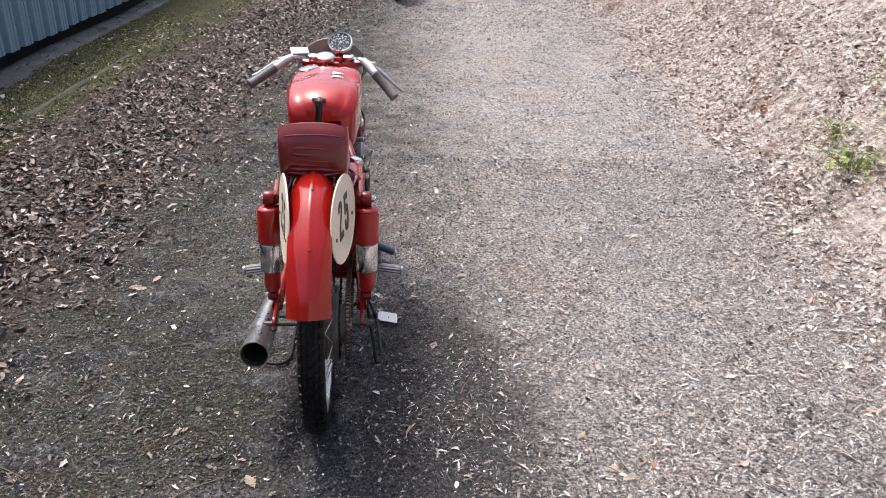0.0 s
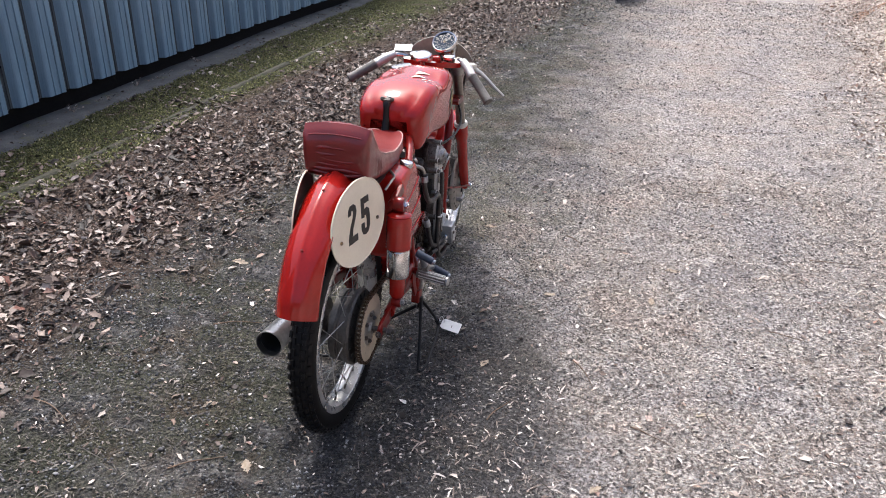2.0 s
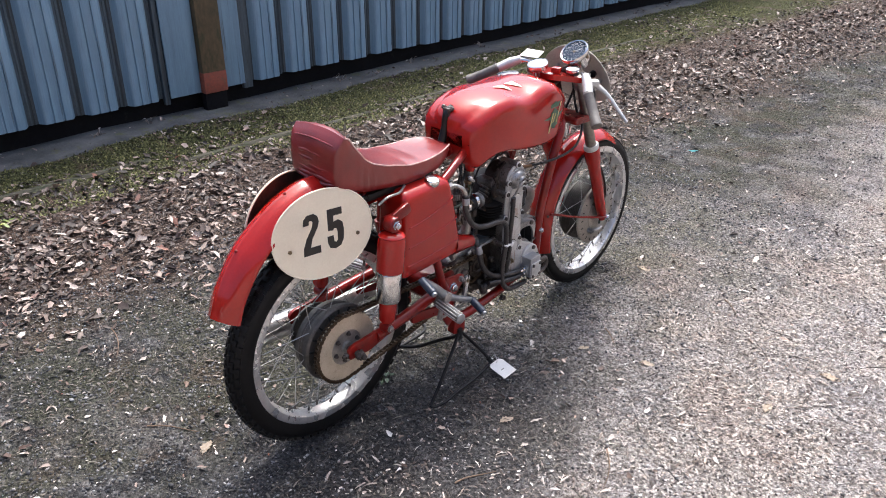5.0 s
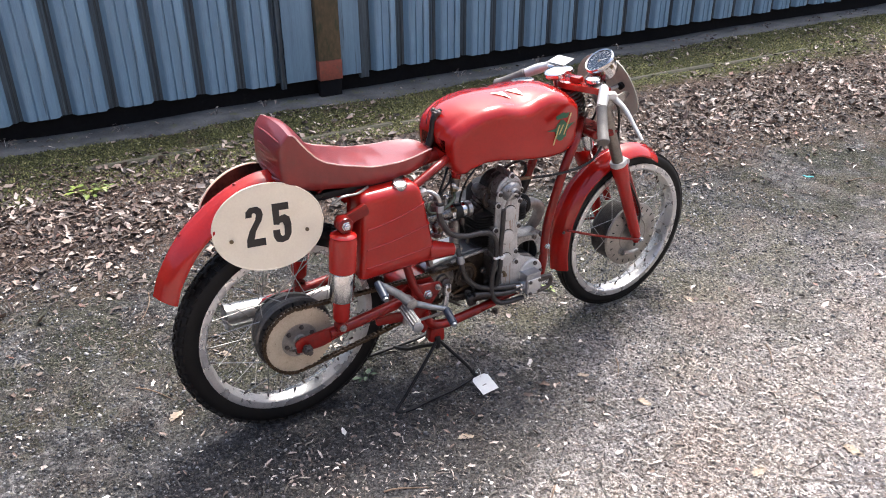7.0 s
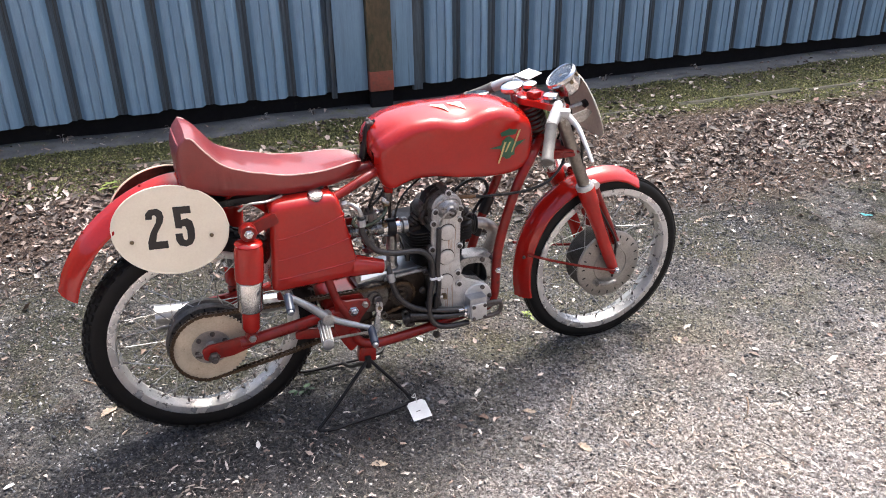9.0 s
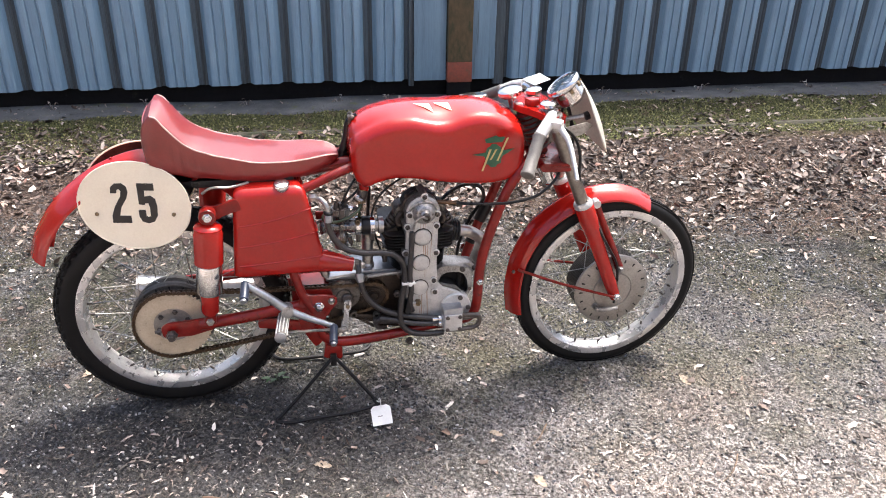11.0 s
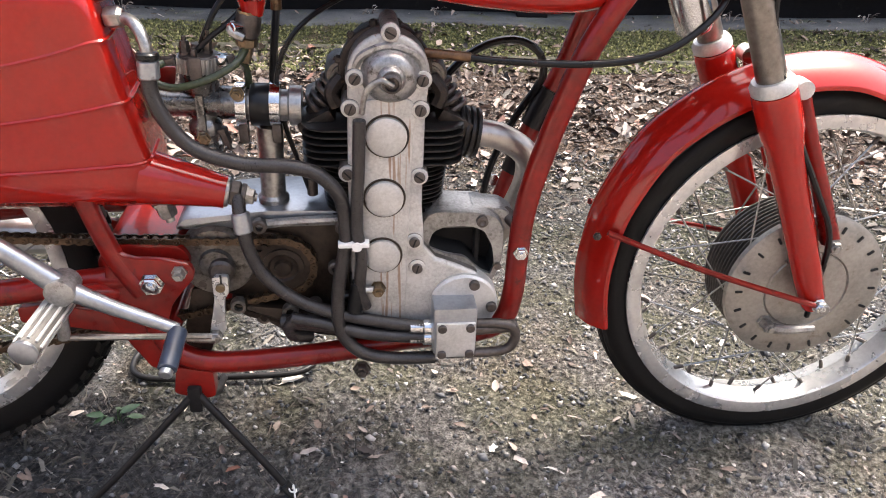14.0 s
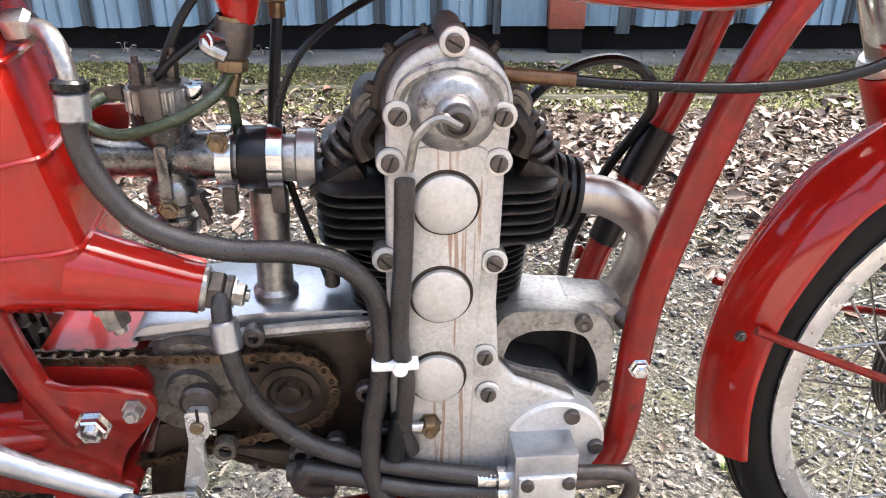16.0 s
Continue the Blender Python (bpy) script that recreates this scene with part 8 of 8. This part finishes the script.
def weed(x, y, n, spread_r, size, name, label, mat, up=0.5):
    rng = random.Random(int(x * 100 + y * 1000))
    z0 = ground_z(x, y)
    w = thing(name, label, "weed", pose(x, y, z0 - 0.004), group="weeds")
    bm, st = bmesh.new(), bmesh.new()
    for _ in range(n):
        a, d = rng.uniform(0, 6.28), spread_r * rng.uniform(0.15, 1)
        tip = Vector((d * math.cos(a), d * math.sin(a), 0.015 + up * spread_r * rng.uniform(0.2, 1)))
        tube([(0.2 * tip.x, 0.2 * tip.y, -0.01 if tip.z < 0.03 else 0.0), (0.6 * tip.x, 0.6 * tip.y, tip.z * 0.8), tip], 0.0012, 4, 2, bm=st)
        s = size * rng.uniform(0.6, 1.2)
        m = Matrix.Translation(tip) @ Matrix.Rotation(a + rng.uniform(-0.6, 0.6), 4, "Z") @ Matrix.Rotation(rng.uniform(-0.2, 0.6), 4, "Y") @ Matrix.Scale(s, 4)
        v = [bm.verts.new(m @ Vector(p)) for p in ((-0.2, 0, 0), (0.3, 0.4, 0.08), (0.9, 0.32, 0.05), (1.4, 0, -0.06), (0.9, -0.32, 0.05), (0.3, -0.4, 0.08), (0.6, 0, -0.02))]
        for t in ((0, 6, 1), (1, 6, 2), (2, 6, 3), (3, 6, 4), (4, 6, 5), (5, 6, 0)):
            bm.faces.new([v[i] for i in t])
    part("foliage", bm, mat, w)
    part("stalk_tuft", st, mat, w)


for x, y, n, r in ((2.02, 3.95, 90, 0.24), (2.26, 3.74, 90, 0.26), (2.55, 3.95, 60, 0.22), (2.42, 4.28, 60, 0.24), (2.10, 4.35, 40, 0.20), (2.70, 4.35, 40, 0.2)):
    weed(x, y, n, r, 0.026, "green_weed", "low bright green weed growing on the bank", WEED)
weed(-2.45, 1.60, 26, 0.11, 0.024, "green_weed", "low bright green weed among the leaves", WEED)
weed(-0.41, 2.28, 6, 0.024, 0.020, "green_weed", "dark green broad-leaved seedling beneath the motorcycle", SEEDLING, 0.3)
weed(-0.66, 3.12, 7, 0.03, 0.014, "green_weed", "flat green seedling on the gravel", WEED, 0.15)
for s in (-2.55, -2.02, -1.42, -0.86, -0.55, 0.9, 1.6, 2.4):
    p = wall_at(s, 0.035).translation
    weed(p.x, p.y, 9, 0.05, 0.016, "dry_weed", "dry pale weed tuft at the wall's foot", NEEDLE, 0.9)


# ---- another motorcycle parked farther on ----
def parked_motorcycle(m):
    b = thing("parked_motorcycle", "dark motorcycle parked farther along on its centre stand", "motorcycle", m)
    c = Vector((0, 0, 0.30))
    w = part("rear_wheel", lathe([(0.225, -0.03), (0.235, -0.034), (0.235, 0.034), (0.225, 0.03), (0.215, 0.0)], c, (0, 1, 0), 48, closed=True), STEEL, b)
    part("tyre", lathe([(0.228, -0.03), (0.255, -0.045), (0.285, -0.036), (0.30, -0.015), (0.30, 0.015), (0.285, 0.036), (0.255, 0.045), (0.228, 0.03)], c, (0, 1, 0), 56, closed=True), RUBBER, w)
    part("hub", lathe([(0, -0.05), (0.07, -0.05), (0.07, 0.05), (0, 0.05)], c, (0, 1, 0), 24), HUBDARK, w)
    sp_ = None
    for k in range(20):
        mm = Matrix.Translation(c) @ Matrix.Rotation(2 * math.pi * k / 20, 4, "Y")
        sp_ = part("spoke", rod((0.05, 0.02, 0), (0.22, 0, 0), 0.0016, segs=5), STEEL, w, m=mm) if sp_ is None else again(sp_, mm)
    part("mudguard", mudguard([(-0.33, 0.42), (-0.27, 0.54), (-0.12, 0.64), (0.05, 0.66), (0.2, 0.6)], 0.07, (0.04, 0, 0.3), 0.004), BLACK, b)
    for s in (-1, 1):
        part("swingarm", tube([(0, s * 0.11, 0.30), (0.25, s * 0.11, 0.33), (0.5, s * 0.1, 0.36)], 0.018, 10), BLACK, b)
        part("damper", rod((0.02, s * 0.13, 0.33), (0.10, s * 0.13, 0.62), 0.026), BLACK, b)
        part("stand_leg", tube([(0.40, s * 0.12, 0.28), (0.34, s * 0.15, 0.14), (0.30, s * 0.19, 0.008)], 0.012, 8), BLACK, b)
    part("stand_bar", tube([(0.34, -0.15, 0.14), (0.34, 0, 0.13), (0.34, 0.15, 0.14)], 0.010, 8), BLACK, b)
    part("silencer", tube([(0.5, -0.17, 0.22), (0.2, -0.18, 0.25), (-0.2, -0.19, 0.30)], 0.045, 14), PIPE, b)
    part("engine_case", plate(round_poly([(0.42, 0.2), (0.85, 0.2), (0.88, 0.45), (0.45, 0.48)], 0.04), -0.13, 0.13, 0.02), GREASY_SHADED, b)
    part("seat", loft([[(x, y * 0.13, z) for y, z in ((-1, 0.70), (-0.9, 0.77), (0, 0.79), (0.9, 0.77), (1, 0.70))] for x in (-0.2, 0.0, 0.3, 0.55)]), BLACK, b)
    part("tank", loft([[(x, h * y, 0.68 + k * z) for y, z in ((-1, 0.02), (-0.95, 0.16), (-0.5, 0.24), (0.5, 0.24), (0.95, 0.16), (1, 0.02))] for x, h, k in ((0.55, 0.10, 0.8), (0.62, 0.14, 1), (0.85, 0.15, 1), (1.0, 0.09, 0.8))]), BLACK, b)
    f = Vector((1.38, 0, 0.30))
    w2 = part("front_wheel", lathe([(0.225, -0.03), (0.235, -0.034), (0.235, 0.034), (0.225, 0.03), (0.215, 0.0)], f, (0, 1, 0), 48, closed=True), STEEL, b)
    part("tyre", lathe([(0.228, -0.028), (0.255, -0.042), (0.285, -0.034), (0.30, -0.012), (0.30, 0.012), (0.285, 0.034), (0.255, 0.042), (0.228, 0.028)], f, (0, 1, 0), 56, closed=True), RUBBER, w2)
    part("hub", lathe([(0, -0.05), (0.07, -0.05), (0.07, 0.05), (0, 0.05)], f, (0, 1, 0), 24), HUBDARK, w2)
    for s in (-1, 1):
        part("fork_leg", rod((1.38, s * 0.09, 0.30), (1.12, s * 0.09, 0.88), 0.022), STEEL, b)
    part("handlebar", tube([(1.0, -0.34, 0.98), (1.08, -0.15, 1.0), (1.1, 0, 0.92), (1.08, 0.15, 1.0), (1.0, 0.34, 0.98)], 0.012, 8), STEEL, b)


parked_motorcycle(pose(-1.0, 10.95, 0.0, 0, 0, 92))
